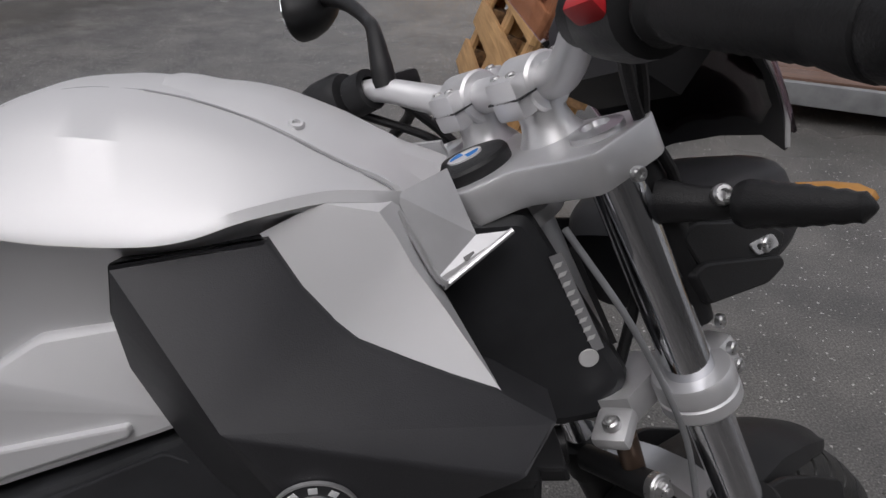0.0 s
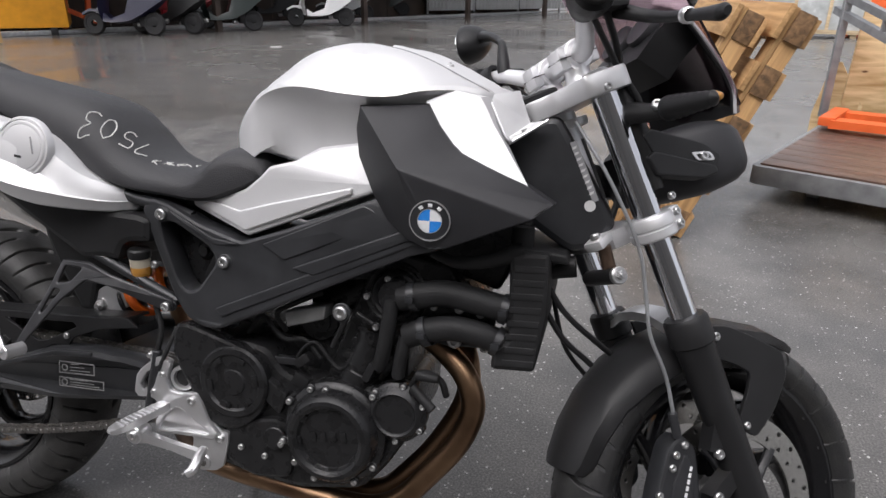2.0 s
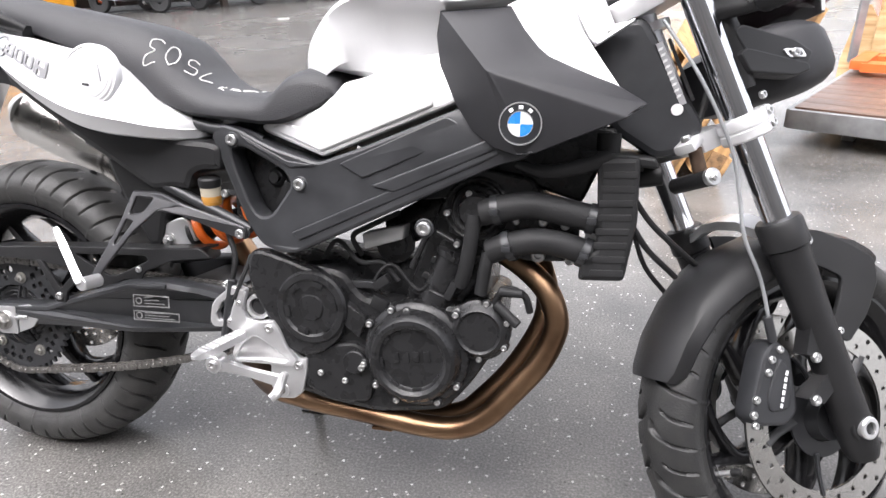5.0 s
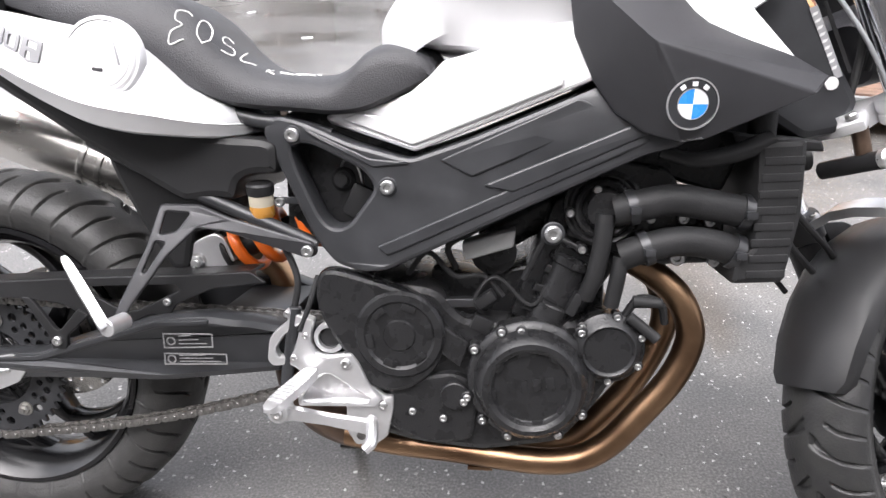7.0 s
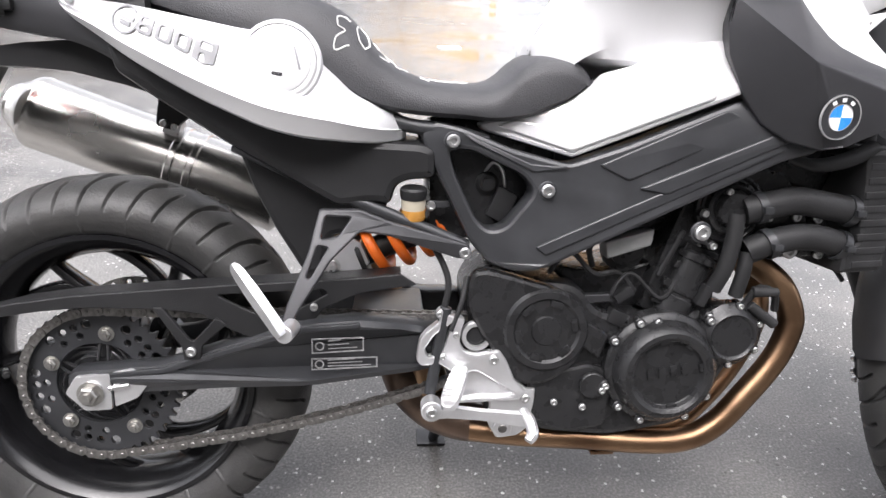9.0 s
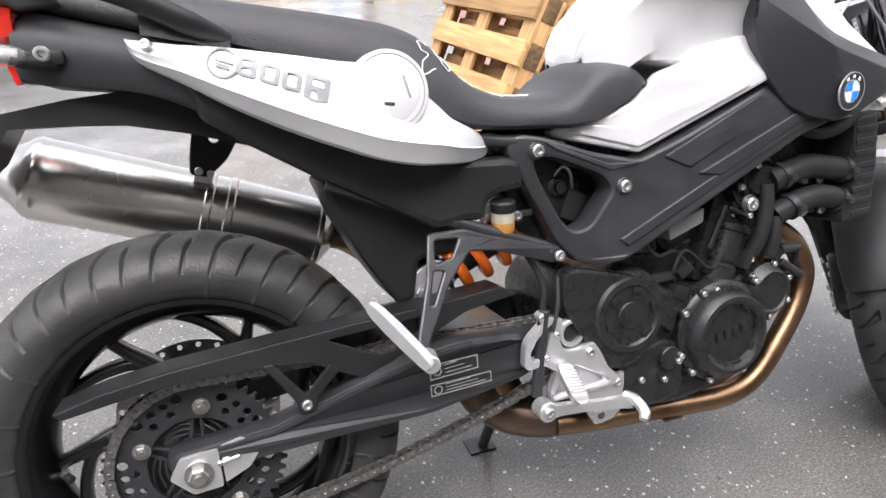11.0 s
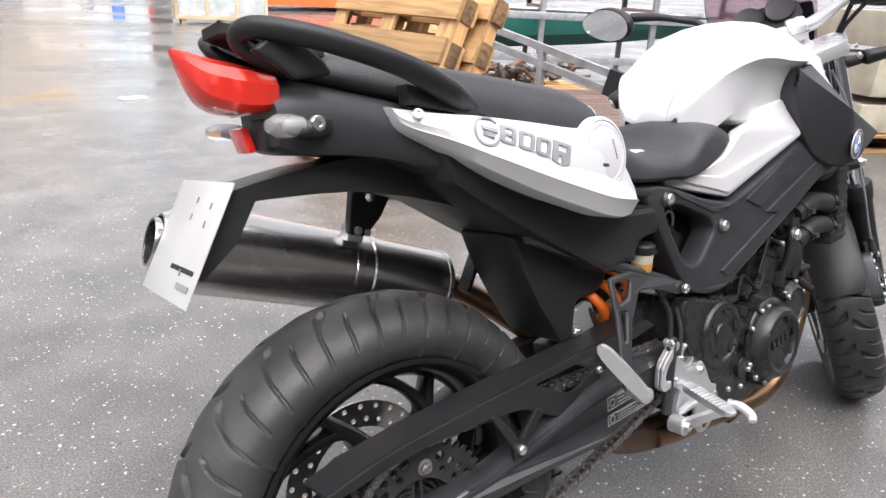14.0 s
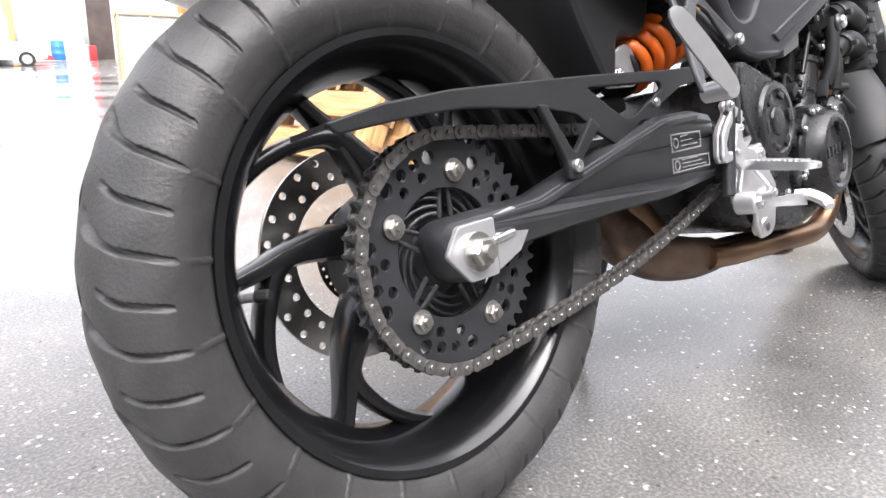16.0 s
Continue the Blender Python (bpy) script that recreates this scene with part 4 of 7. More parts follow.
def build_wheel(name, at, radius, width, rim_w, grooves, hub_r, twist, label, rubber):
    """Rim with six forked spokes and its tyre, turned round the y axis at the pose."""
    rr, w = 0.2190, rim_w / 2
    rim = revolve([(rr + 0.012, -w - 0.002), (rr + 0.013, -w + 0.004), (rr - 0.002, -w + 0.010), (rr - 0.012, -w + 0.03), (rr - 0.02, -w * 0.35), (rr - 0.02, w * 0.35),
                   (rr - 0.012, w - 0.03), (rr - 0.002, w - 0.010), (rr + 0.013, w - 0.004), (rr + 0.012, w + 0.002), (rr + 0.004, w + 0.002), (rr - 0.008, w - 0.008),
                   (rr - 0.026, w * 0.3), (rr - 0.028, 0), (rr - 0.026, -w * 0.3), (rr - 0.008, -w + 0.008), (rr + 0.004, -w - 0.002)], 96, closed=True, m=YAX)
    ob = part(name, rim, GLOSS_BLACK, bike, label, m=at)
    for k in range(6):
        a = 60 * k + 59
        one = [(hub_r * .8, a - 20 * twist, .020, .028), (.10, a - 13 * twist, .017, .026), (.13, a - 8 * twist, .0125, .022), (.152, a - 4 * twist, .0105, .019), (.175, a - 1 * twist, .0088, .017), (rr - .022, a + 1 * twist, .0092, .016), (rr - .014, a + 1 * twist, .016, .018)]
        two = [(.12, a - 10 * twist, .009, .021), (.145, a - 3 * twist, .0095, .019), (.163, a + 9 * twist, .0088, .018), (.182, a + 22 * twist, .0084, .017), (rr - .020, a + 34 * twist, .0095, .016), (rr - .013, a + 37 * twist, .015, .018)]
        for arm_ in (one, two):
            part("spoke", spoke(arm_), GLOSS_BLACK, ob, m=at)
    hub = revolve([(0.012, -0.075), (0.034, -0.075), (0.04, -0.05), (hub_r * 0.75, -0.035), (hub_r, -0.022), (hub_r, 0.022), (hub_r * 0.75, 0.035), (0.04, 0.05), (0.034, 0.07), (0.012, 0.07)], 48, closed=True, m=YAX)
    part("hub", hub, FRAME_BLACK, ob, m=at)
    build_tyre("tyre", radius, width, rr + 0.003, grooves, ob, at @ YAX, "worn black road tyre with curved tread grooves", rubber)
    vs = at @ Vector((-(rr - 0.02) * 0.97, -0.012, -0.012))
    ax = (at.to_3x3() @ Vector((0.55, -0.83, 0.05))).normalized()
    vl = part("valve", rod(vs, vs + ax * 0.022, 0.0045, 0.0045, 12), ALU_BRIGHT, ob)
    part("valve_cap", rod(vs + ax * .020, vs + ax * .036, .0062, .0058, 12), HOSE, vl)
    return ob


REAR = pose(-0.005, 0.024, 0.318, 0, 0, -1.0)
rear_wheel = build_wheel("rear_wheel", REAR, 0.317, 0.158, 0.134, 46, 0.075, 1, "gloss black cast rear wheel", RUBBER)
build_disc("rear_brake_disc", 0.128, 0.085, 0.075, REAR, rear_wheel, "drilled steel brake disc")
plate("sensor_ring", ring_poly((0, 0), 0.062, 48), 0.066, 0.068, DARK_STEEL, rear_wheel, [ring_poly((0, 0), 0.045, 30)] + holes_ring(0.056, 36, 0.0022, seg=6), 0.0003, m=REAR)

# sprocket and chain
SPR_Y, SPR_R = -0.071, 0.1195


def build_sprocket():
    pts = []
    for k in range(47):
        for f, rr in ((0.0, SPR_R - 0.005), (0.22, SPR_R - 0.003), (0.42, SPR_R + 0.005), (0.58, SPR_R + 0.005), (0.78, SPR_R - 0.003)):
            a = 2 * math.pi * (k + f) / 47
            pts.append((rr * math.cos(a), rr * math.sin(a)))
    hs = [ring_poly((0, 0), 0.066, 60)]
    for k in range(5):
        a = 2 * math.pi * k / 5 + 1.45
        for da, rr, hr in ((0.26, 0.098, 0.0075), (0.46, 0.096, 0.006), (0.66, 0.096, 0.006), (0.9, 0.098, 0.0075), (0.42, 0.081, 0.0055), (0.76, 0.081, 0.0055)):
            hs.append(ring_poly((rr * math.cos(a + da), rr * math.sin(a + da)), hr, 12))
    sp = plate("rear_sprocket", pts, SPR_Y - 0.0255, SPR_Y - 0.0185, FRAME_BLACK, rear_wheel, hs, 0.0008, "black drilled chain sprocket", m=REAR)
    carrier = revolve([(0.018, -0.098), (0.023, -0.098), (0.025, -0.085), (0.036, -0.070), (0.05, -0.058), (0.094, -0.056), (0.094, -0.05), (0.03, -0.04)], 48, closed=True, m=YAX)
    part("sprocket_carrier", carrier, FRAME_BLACK, rear_wheel, m=REAR)
    for k in range(5):
        a = 2 * math.pi * k / 5 + 1.45
        for r0, r1, turn in ((.040, .050, 1.0), (.047, .060, .95), (.055, .070, .9), (.064, .082, .8)):
            pts = [(r * math.cos(a + .12 + turn * f), -.088 + .006 * f, r * math.sin(a + .12 + turn * f)) for f, r in ((q / 6, r0 + (r1 - r0) * q / 6) for q in range(7))]
            part("carrier_rib", tube(pts, .0021, 8, 3), RIB_GLINT_BLACK, rear_wheel, m=REAR)
        for da in (-.10, .10):
            part("carrier_rib", tube([(.036 * math.cos(a + da * 2.2), -.090, .036 * math.sin(a + da * 2.2)), (.06 * math.cos(a + da), -.088, .06 * math.sin(a + da)), (.092 * math.cos(a), -.086, .092 * math.sin(a))], .0028, 8, 4), RIB_GLINT_BLACK, rear_wheel, m=REAR)
    for k in range(5):
        a = 2 * math.pi * k / 5 + 1.45
        bolt((0.0826 * math.cos(a), SPR_Y - 0.0035, 0.318 + 0.0826 * math.sin(a)), 0.009, parent=rear_wheel, name="sprocket_nut", hexhead=True, material=NUT_STEEL)


build_sprocket()


def build_chain():
    """Outer and inner links round the two sprockets, one object a link."""
    c0, c1, r0, r1 = Vector((0, 0.318)), Vector((0.575, 0.375)), SPR_R, 0.047
    d = c1 - c0
    L, ang = d.length, math.atan2(d.y, d.x)
    beta = math.asin((r0 - r1) / L)
    up, dn = ang + math.pi / 2 - beta, ang - math.pi / 2 + beta
    pts = []
    n = 60
    for k in range(n + 1):
        a = up + (2 * math.pi - (up - dn)) * k / n
        pts.append(c0 + r0 * Vector((math.cos(a), math.sin(a))))
    sag = 24
    a0, a1 = pts[-1], c1 + r1 * Vector((math.cos(dn), math.sin(dn)))
    for k in range(1, sag + 1):
        f = k / sag
        pts.append(a0.lerp(a1, f) + Vector((0, -0.018 * math.sin(math.pi * f))))
    for k in range(1, 15):
        a = dn + (up - dn) * k / 14
        pts.append(c1 + r1 * Vector((math.cos(a), math.sin(a))))
    pts.append(pts[0])
    cum = [0]
    for p, q in zip(pts, pts[1:]):
        cum.append(cum[-1] + (q - p).length)
    links = int(cum[-1] / 0.015875 / 2) * 2
    pitch = cum[-1] / links

    def at(s):
        s %= cum[-1]
        return Vector((np.interp(s, cum, [p.x for p in pts]), np.interp(s, cum, [p.y for p in pts])))

    meshes = []
    for gap, rad in ((0.0078, 0.0076), (0.0054, 0.0070)):
        b = bmesh.new()
        for s in (-1, 1):
            ring = []
            for k in range(16):
                a = 2 * math.pi * k / 16
                cx = (pitch / 2) * (1 if math.cos(a) > 0 else -1)
                ring.append((cx + rad * math.cos(a), rad * math.sin(a) * (0.82 if abs(math.cos(a)) < 0.3 else 1.0)))
            lo = [Vector((x, s * gap, z)) for x, z in ring]
            hi = [Vector((x, s * (gap + 0.0022), z)) for x, z in ring]
            b = loft([lo, hi], bm=b)
            for e in (-1, 1):
                b = rod((e * pitch / 2, s * gap, 0), (e * pitch / 2, s * (gap + (0.0042 if gap > 0.006 else 0.0024)), 0), 0.0028, n=10, bevel=0.0006, bm=b)
        if gap < 0.006:
            for e in (-1, 1):
                b = rod((e * pitch / 2, -gap, 0), (e * pitch / 2, gap, 0), 0.0048, n=10, bevel=0.0005, bm=b)
        bmesh.ops.recalc_face_normals(b, faces=b.faces)
        me = bpy.data.meshes.new("chain_link")
        b.to_mesh(me)
        b.free()
        me.materials.append(DARK_STEEL)
        meshes.append(me)
    for k in range(links):
        p, q = at(k * pitch), at((k + 1) * pitch)
        ob = new("chain_link", meshes[k % 2])
        ob.parent = bike
        c = (p + q) / 2
        ob.matrix_basis = pose(c.x, SPR_Y, c.y, 0, -math.degrees(math.atan2(q.y - p.y, q.x - p.x)), 0)


build_chain()

# swingarm -----------------------------------------------------------------
def arm_y(x, z):
    return 0.032 * min(1.0, max(0.0, 1.35 - x / 0.22)) + 0.034 * min(1.0, max(0.0, (x - 0.44) / 0.07))


ARM = round_poly([(-.046, .335), (-.036, .352), (.098, .362), (.20, .398), (.318, .436), (.40, .442), (.455, .436), (.50, .42), (.57, .42), (.58, .35), (.50, .345), (.323, .333), (.20, .325), (.063, .311), (-.008, .287), (-.03, .292)], 0.012)
swing = plate("swingarm", ARM, -0.136, -0.092, FRAME_BLACK, bike, bevel=0.012, label="satin black swingarm with warning labels", warp=arm_y)
plate("swingarm_left", ARM, 0.092, 0.135, FRAME_BLACK, swing, bevel=0.006)
part("swingarm_bridge", box((0.12, 0.2, 0.05), (0.44, 0, 0.40), 0.012), FRAME_BLACK, swing)
ridge = round_poly([(-.02, .345), (.10, .357), (.20, .392), (.318, .430), (.40, .436), (.40, .428), (.32, .421), (.20, .382), (.10, .347), (-.02, .335)], 0.004)
plate("upper_ridge", ridge, -0.139, -0.13, FRAME_BLACK, swing, bevel=0.002, warp=arm_y)
adj = round_poly([(-.043, .318), (-.026, .345), (.024, .349), (.024, .291), (-.016, .289)], 0.004)
plate("chain_adjuster", adj, -0.141, -0.134, ALU_BRIGHT, swing, bevel=0.0012, warp=arm_y, label="bright aluminium chain adjuster plate")
block = round_poly([(.027, .350), (.056, .356), (.084, .338), (.062, .309), (.027, .294)], 0.003)
plate("adjuster_block", block, -0.1385, -0.1345, ALU_BRIGHT, swing, bevel=0.001, warp=arm_y)
part("adjuster_screw", rod((0.02, -0.108, 0.325), (0.052, -0.108, 0.330), 0.004, n=12), STEEL, swing)
part("axle_washer", rod((-.005, -0.106, 0.318), (-.005, -0.1125, 0.318), 0.0195), STEEL, swing)
bolt((-.005, -0.1125, 0.318), 0.0145, parent=swing, name="axle_nut", hexhead=True, material=NUT_STEEL)
for z0, z1, x0, x1 in ((.388, .412, .328, .405), (.362, .381, .327, .425)):
    fr = [(x0, z0), (x1, z0 + .004), (x1, z1 + .002), (x0, z1)]
    inner = [(x0 + .002, z0 + .002), (x1 - .002, z0 + .006), (x1 - .002, z1), (x0 + .002, z1 - .002)]
    plate("label_border", fr, -0.1368, -0.1362, DECAL_GREY, swing, [inner], 0.0001)
    plate("label_mark", ring_poly((x0 + .012, (z0 + z1) / 2), .007, 16), -0.1368, -0.1362, DECAL_GREY, swing, [ring_poly((x0 + .012, (z0 + z1) / 2), .0048, 16)], 0.0001)
    for j in range(3):
        zz = z0 + (z1 - z0) * (0.3 + 0.25 * j)
        plate("label_line", [(x0 + .024, zz), (x1 - .01 - .012 * j, zz + .002), (x1 - .01 - .012 * j, zz + .0035), (x0 + .024, zz + .0015)], -0.1368, -0.1362, DECAL_GREY, swing, bevel=0.0001)

# chain guard with its bracket
GUARD = round_poly([(-.160, .447), (-.10, .462), (-.02, .473), (.10, .482), (.205, .489), (.38, .498), (.46, .505), (.485, .488), (.40, .476), (.345, .452), (.33, .432), (.30, .434), (.243, .404), (.20, .424), (.165, .445), (.11, .452), (.0, .455), (-.06, .450), (-.150, .437)], 0.005)
RECESS = round_poly([(.190, .474), (.345, .482), (.352, .474), (.282, .440), (.262, .438), (.235, .450)], .005)
guard = plate("chain_guard", GUARD, -0.118, -0.112, BLACK_PLASTIC, bike, [RECESS], 0.002, label="matt black plastic chain guard")
lip = [[(x, -0.112, z), (x, -0.112, z - 0.005), (x, -0.055, z - 0.008), (x, -0.055, z - 0.003)] for x, z in ((-.158, .447), (-.10, .462), (-.02, .473), (.10, .482), (.205, .489), (.38, .498), (.46, .505))]
part("guard_top", loft(lip), BLACK_PLASTIC, guard)
V = round_poly([(.098, .456), (.112, .456), (.148, .406), (.154, .404), (.188, .440), (.204, .430), (.166, .396), (.162, .374), (.138, .374), (.136, .394)], 0.003)
plate("guard_bracket", V, -0.121, -0.113, BLACK_PLASTIC, guard, bevel=0.002)
bolt((0.15, -0.122, 0.388), 0.0075, parent=guard)
bolt((0.331, -0.119, 0.455), 0.006, parent=guard)

# frame ----------------------------------------------------------------------
def spar_y(x, z):
    return 0.08 * (z - .595 - .47 * (x - .66)) * min(1, max(0, (x - .60) / .06)) - 0.013 * min(1, max(0, (x - 0.66) / 0.2)) + 0.03 * min(1, max(0, (0.66 - x) / 0.16)) - 0.02 * max(0, (x - 0.95) / 0.15)


SPAR = round_poly([(.486, .708), (.505, .730), (.545, .722), (.62, .692), (.70, .672), (.78, .70), (.93, .762), (1.0, .79), (1.08, .76), (1.05, .695), (1.005, .682), (.85, .607), (.668, .518), (.628, .512), (.59, .522), (.560, .556)], 0.012)
WIN = round_poly([(.528, .690), (.560, .690), (.636, .655), (.653, .632), (.612, .578), (.588, .572), (.570, .588), (.538, .655)], 0.012)


def build_spar(s):
    def warp(x, z):
        return (spar_y(x, z)) * (1 if s < 0 else -1)
    y0, y1 = (-0.138, -0.088) if s < 0 else (0.088, 0.138)
    fr = plate("frame_spar", SPAR, y0, y1, FRAME_BLACK, bike, [WIN], 0.006, "satin black aluminium frame spar", warp=warp)
    if s > 0:
        return
    inset = round_poly([(.742, .672), (.92, .752), (.955, .738), (.962, .729), (.785, .651)], 0.005)
    plate("spar_panel", inset, -0.1415, -0.136, FRAME_BLACK, fr, bevel=0.002, warp=warp)
    rib = round_poly([(.80, .640), (1.03, .738), (1.035, .722), (.84, .632)], 0.004)
    plate("spar_rib", rib, -0.142, -0.136, FRAME_BLACK, fr, bevel=0.0025, warp=warp)
    rib2 = round_poly([(.655, .552), (1.0, .712), (1.01, .700), (.67, .540)], 0.004)
    plate("spar_rib", rib2, -0.141, -0.136, FRAME_BLACK, fr, bevel=0.002, warp=warp)
    top = round_poly([(.548, .714), (.645, .672), (.70, .668), (.65, .660), (.56, .702)], 0.003)
    plate("spar_rib", top, -0.141, -0.136, FRAME_BLACK, fr, bevel=0.002, warp=warp)
    for x, z, r in ((.534, .702, .010), (.670, .634, .010), (.553, .540, .008), (.893, .579, .0115)):
        y = -0.139 + spar_y(x, z) - (0.004 if r > .012 else 0)
        part("bolt_seat", rod((x, y + 0.004, z), (x, y - 0.0015, z), r * 1.35), FRAME_BLACK, fr)
        bolt((x, y - 0.002, z), r, parent=fr)


both(build_spar)
# things seen through the frame's window
part("spring_adjuster_knob", revolve([(0, 0), (.016, 0), (.018, .004), (.018, .016), (.013, .02), (.009, .02), (.009, .028), (0, .028)], 20, m=axis_at((.592, -0.052, .636), RIGHT)), BLACK_PLASTIC, bike)
part("cable_loop", tube([(.585, -.06, .648), (.60, -.07, .668), (.615, -.07, .655), (.622, -.06, .62)], .003, 8), STEEL, bike)
part("wiring_block", box((.035, .03, .05), (.615, -.06, .603), .005, rot=(0, 25, 0)), BLACK_PLASTIC, bike)
part("inner_frame_wall", box((.20, .13, .19), (.60, 0, .64), .02), ENGINE_BLACK, bike)

# headstock box between tank and fork
HS = round_poly([(1.07, .895), (1.135, .905), (1.205, .908), (1.305, .748), (1.285, .705), (1.235, .695), (1.17, .735)], 0.012)
head = plate("headstock_cover", HS, -0.062, 0.062, FRAME_BLACK, bike, bevel=0.012, label="dark grey headstock cover with serial label")
plate("serial_label", [(1.222, .868), (1.232, .872), (1.275, .782), (1.266, .778)], -0.0635, -0.0625, GREY_INK, head, bevel=0.0001)
for k in range(9):
    f = 0.08 + 0.095 * k
    cx, cz = 1.227 + 0.043 * f, 0.870 - 0.090 * f
    plate("label_line", [(cx - .003, cz - .001), (cx + .003, cz + .0015), (cx + .002, cz - .003), (cx - .004, cz - .0055)], -0.0642, -0.0638, DECAL_WHITE, head, bevel=0.0001)
plate("serial_strip", [(1.238, .875), (1.243, .877), (1.286, .787), (1.281, .785)], -0.0645, -0.0625, BLACK_PLASTIC, head, bevel=0.0004)
part("round_sticker", rod((1.262, -0.0625, .782 - .01), (1.262, -0.0645, .772), .009), DECAL_WHITE, head, "small round white inspection sticker")

# tank ------------------------------------------------------------------------
def tank_section(x, zt, w, zc, zb, wb):
    dep = .038 * min(1, max(0, (x - .70) / .12)) * min(1, max(.1, (1.075 - x) / .05))
    hi = zt - zc
    wb = min(wb, w - dep - .007)
    half = [(0, zt), (.28 * w, zt - .003), (.54 * w, zt - .012), (.76 * w, zt - .03 * min(1, hi / .06)), (.91 * w, zc + .24 * hi), (w - .003, zc + .008), (w, zc),
            (w - .42 * dep - .001, zc - .009), (w - .72 * dep - .002, zc - .028), (w - .94 * dep - .003, zc - .055), (w - dep - .005, zc - .085), (wb + .004, zb + .3 * max(.01, zc - .085 - zb)), (wb, zb + .006), (wb - .01, zb)]
    return [(x, -y, z) for y, z in half] + [(x, y, z) for y, z in half[:0:-1]]


TANK = [(.652, .846, .062, .841, .829, .056), (.664, .872, .080, .858, .828, .066), (.692, .912, .103, .886, .824, .080), (.730, .955, .129, .912, .818, .095), (.776, .989, .147, .926, .810, .110),
        (.822, 1.008, .156, .927, .802, .123), (.872, 1.014, .160, .921, .793, .132), (.93, 1.008, .160, .918, .78, .134), (.965, 1.0, .156, .921, .78, .131), (1.0, .990, .146, .930, .78, .124), (1.05, .972, .123, .935, .80, .105), (1.09, .954, .106, .930, .83, .088),
        (1.105, .944, .092, .926, .86, .072)]
tank = part("fuel_tank_cover", loft([tank_section(*r) for r in interp_rows(TANK, 4)]), WHITE, bike, "glossy silver-white fuel tank cover")


def tank_z(x, y):
    """Height of the tank's upper skin over the point (x, y)."""
    cols = [float(np.interp(x, [r[0] for r in TANK], [r[k] for r in TANK])) for k in range(1, 6)]
    half = tank_section(x, *cols)[:7]
    return float(np.interp(abs(y), [abs(p[1]) for p in half], [p[2] for p in half]))


seam = [(.664, -.038), (.682, -.046), (.705, -.053), (.735, -.058), (.77, -.060), (.81, -.056), (.86, -.053), (.91, -.052)]
part("seam_line", tube([(.652, -.036, .834)] + [(x, y, tank_z(x, y) + .0006) for x, y in seam], .0009, 6, 5), GREY_INK, tank)
# raised lid over the tank's nose, chamfered at its sides and front
LID = [(.915, .052, -.003, .036, -.0015), (.945, .056, .0, .038, .003), (.985, .062, .0015, .040, .008), (1.03, .072, .0025, .043, .0085), (1.07, .083, .003, .045, .0075), (1.099, .090, .006, .046, .006)]


def lid_ring(x, ys, ds, yt, dt):
    zs, zt = tank_z(x, ys) + ds, tank_z(x, yt) + dt
    top = max(zt + .003, tank_z(x, 0) + .004)
    half = [(0, top), (yt * .6, top - .001), (yt, zt), (ys, zs), (ys, zs - .02)]
    return [(x, -y, z) for y, z in half] + [(x, y, z) for y, z in half[:0:-1]]


rings_ = [lid_ring(*r) for r in interp_rows(LID, 4)]
rings_.append([(x + .022 + .02 * (1 - abs(y) / .09), y * .86, z - .012 - .012 * (abs(y) > .04)) for x, y, z in rings_[-1]])
lid = part("tank_lid", loft(rings_), WHITE, tank, "silver-white raised tank lid", smooth=22)
bolt((1.022, -.0565, tank_z(1.022, .0565) + .0035), .0065, (.2, -.5, .85), lid, material=ALU)
part("lid_gap", tube([(x, -y - .0015, tank_z(x, y) + .0008) for x, y in ((.91, .052), (.945, .0565), (.985, .0625), (1.03, .0725), (1.07, .0835), (1.098, .0905))] + [(1.112, -.092, .902), (1.122, -.091, .866)], .0011, 6, 4), GREY_INK, lid)


def build_cover(s):
    """Folded plate at the tank's nose: an upright face and a flange with a slot."""
    a, b_, c, d = Vector((1.098, -.096, .933)), Vector((1.127, -.105, .867)), Vector((1.160, -.080, .895)), Vector((1.138, -.060, .944))
    e, f = Vector((1.188, -.086, .900)), Vector((1.137, -.104, .864))
    bm = bmesh.new()
    va, vb, vc, vd, ve, vf = (bm.verts.new(p) for p in (a, b_, c, d, e, f))
    bm.faces.new((va, vb, vc, vd))
    bm.faces.new((vb, vf, ve, vc))
    bmesh.ops.recalc_face_normals(bm, faces=bm.faces)
    bmesh.ops.solidify(bm, geom=bm.faces[:], thickness=.004)
    cv = part("nose_bracket", flip(bm, s), ALU, tank, "silver folded bracket at the tank's nose", smooth=20)
    k = -s
    part("bracket_rim", tube([(p.x, p.y * k, p.z) for p in (a + Vector((.002, -.002, -.012)), b_ + Vector((-.001, -.002, .006)), b_ + Vector((.008, -.001, -.002)), f, e)], .0026, 8, 3), ALU_BRIGHT, cv)
    if s < 0:
        mid = (b_ + c + e + f) / 4
        nrm = (f - b_).cross(c - b_).normalized()
        nrm = nrm if nrm.z > 0 else -nrm
        part("flange_slot", box((.010, .004, .0008), (0, 0, .0022), .0003), REG_GREY, cv, m=axis_at(mid, nrm) @ pose(0, 0, 0, 0, 0, 25))


both(build_cover)


COVER = round_poly([(.572, .727), (.60, .735), (.66, .744), (.70, .760), (.728, .782), (.745, .800), (.79, .812), (.83, .836), (.90, .848), (.95, .850), (.95, .780), (.923, .768), (.707, .681), (.578, .717)], .005)
STEP = round_poly([(.600, .724), (.704, .690), (.90, .768), (.90, .778), (.745, .738), (.690, .722), (.625, .733)], .004)


def cover_y(x, z):
    return -float(np.interp(x, (.572, .65, .707, .80, .95), (.082, .112, .127, .141, .154))) + .10 * max(0, z - .74) * max(0, .80 - x) * 8 + .42 * max(0, z - .785) * min(1, max(0, (x - .74) / .06))


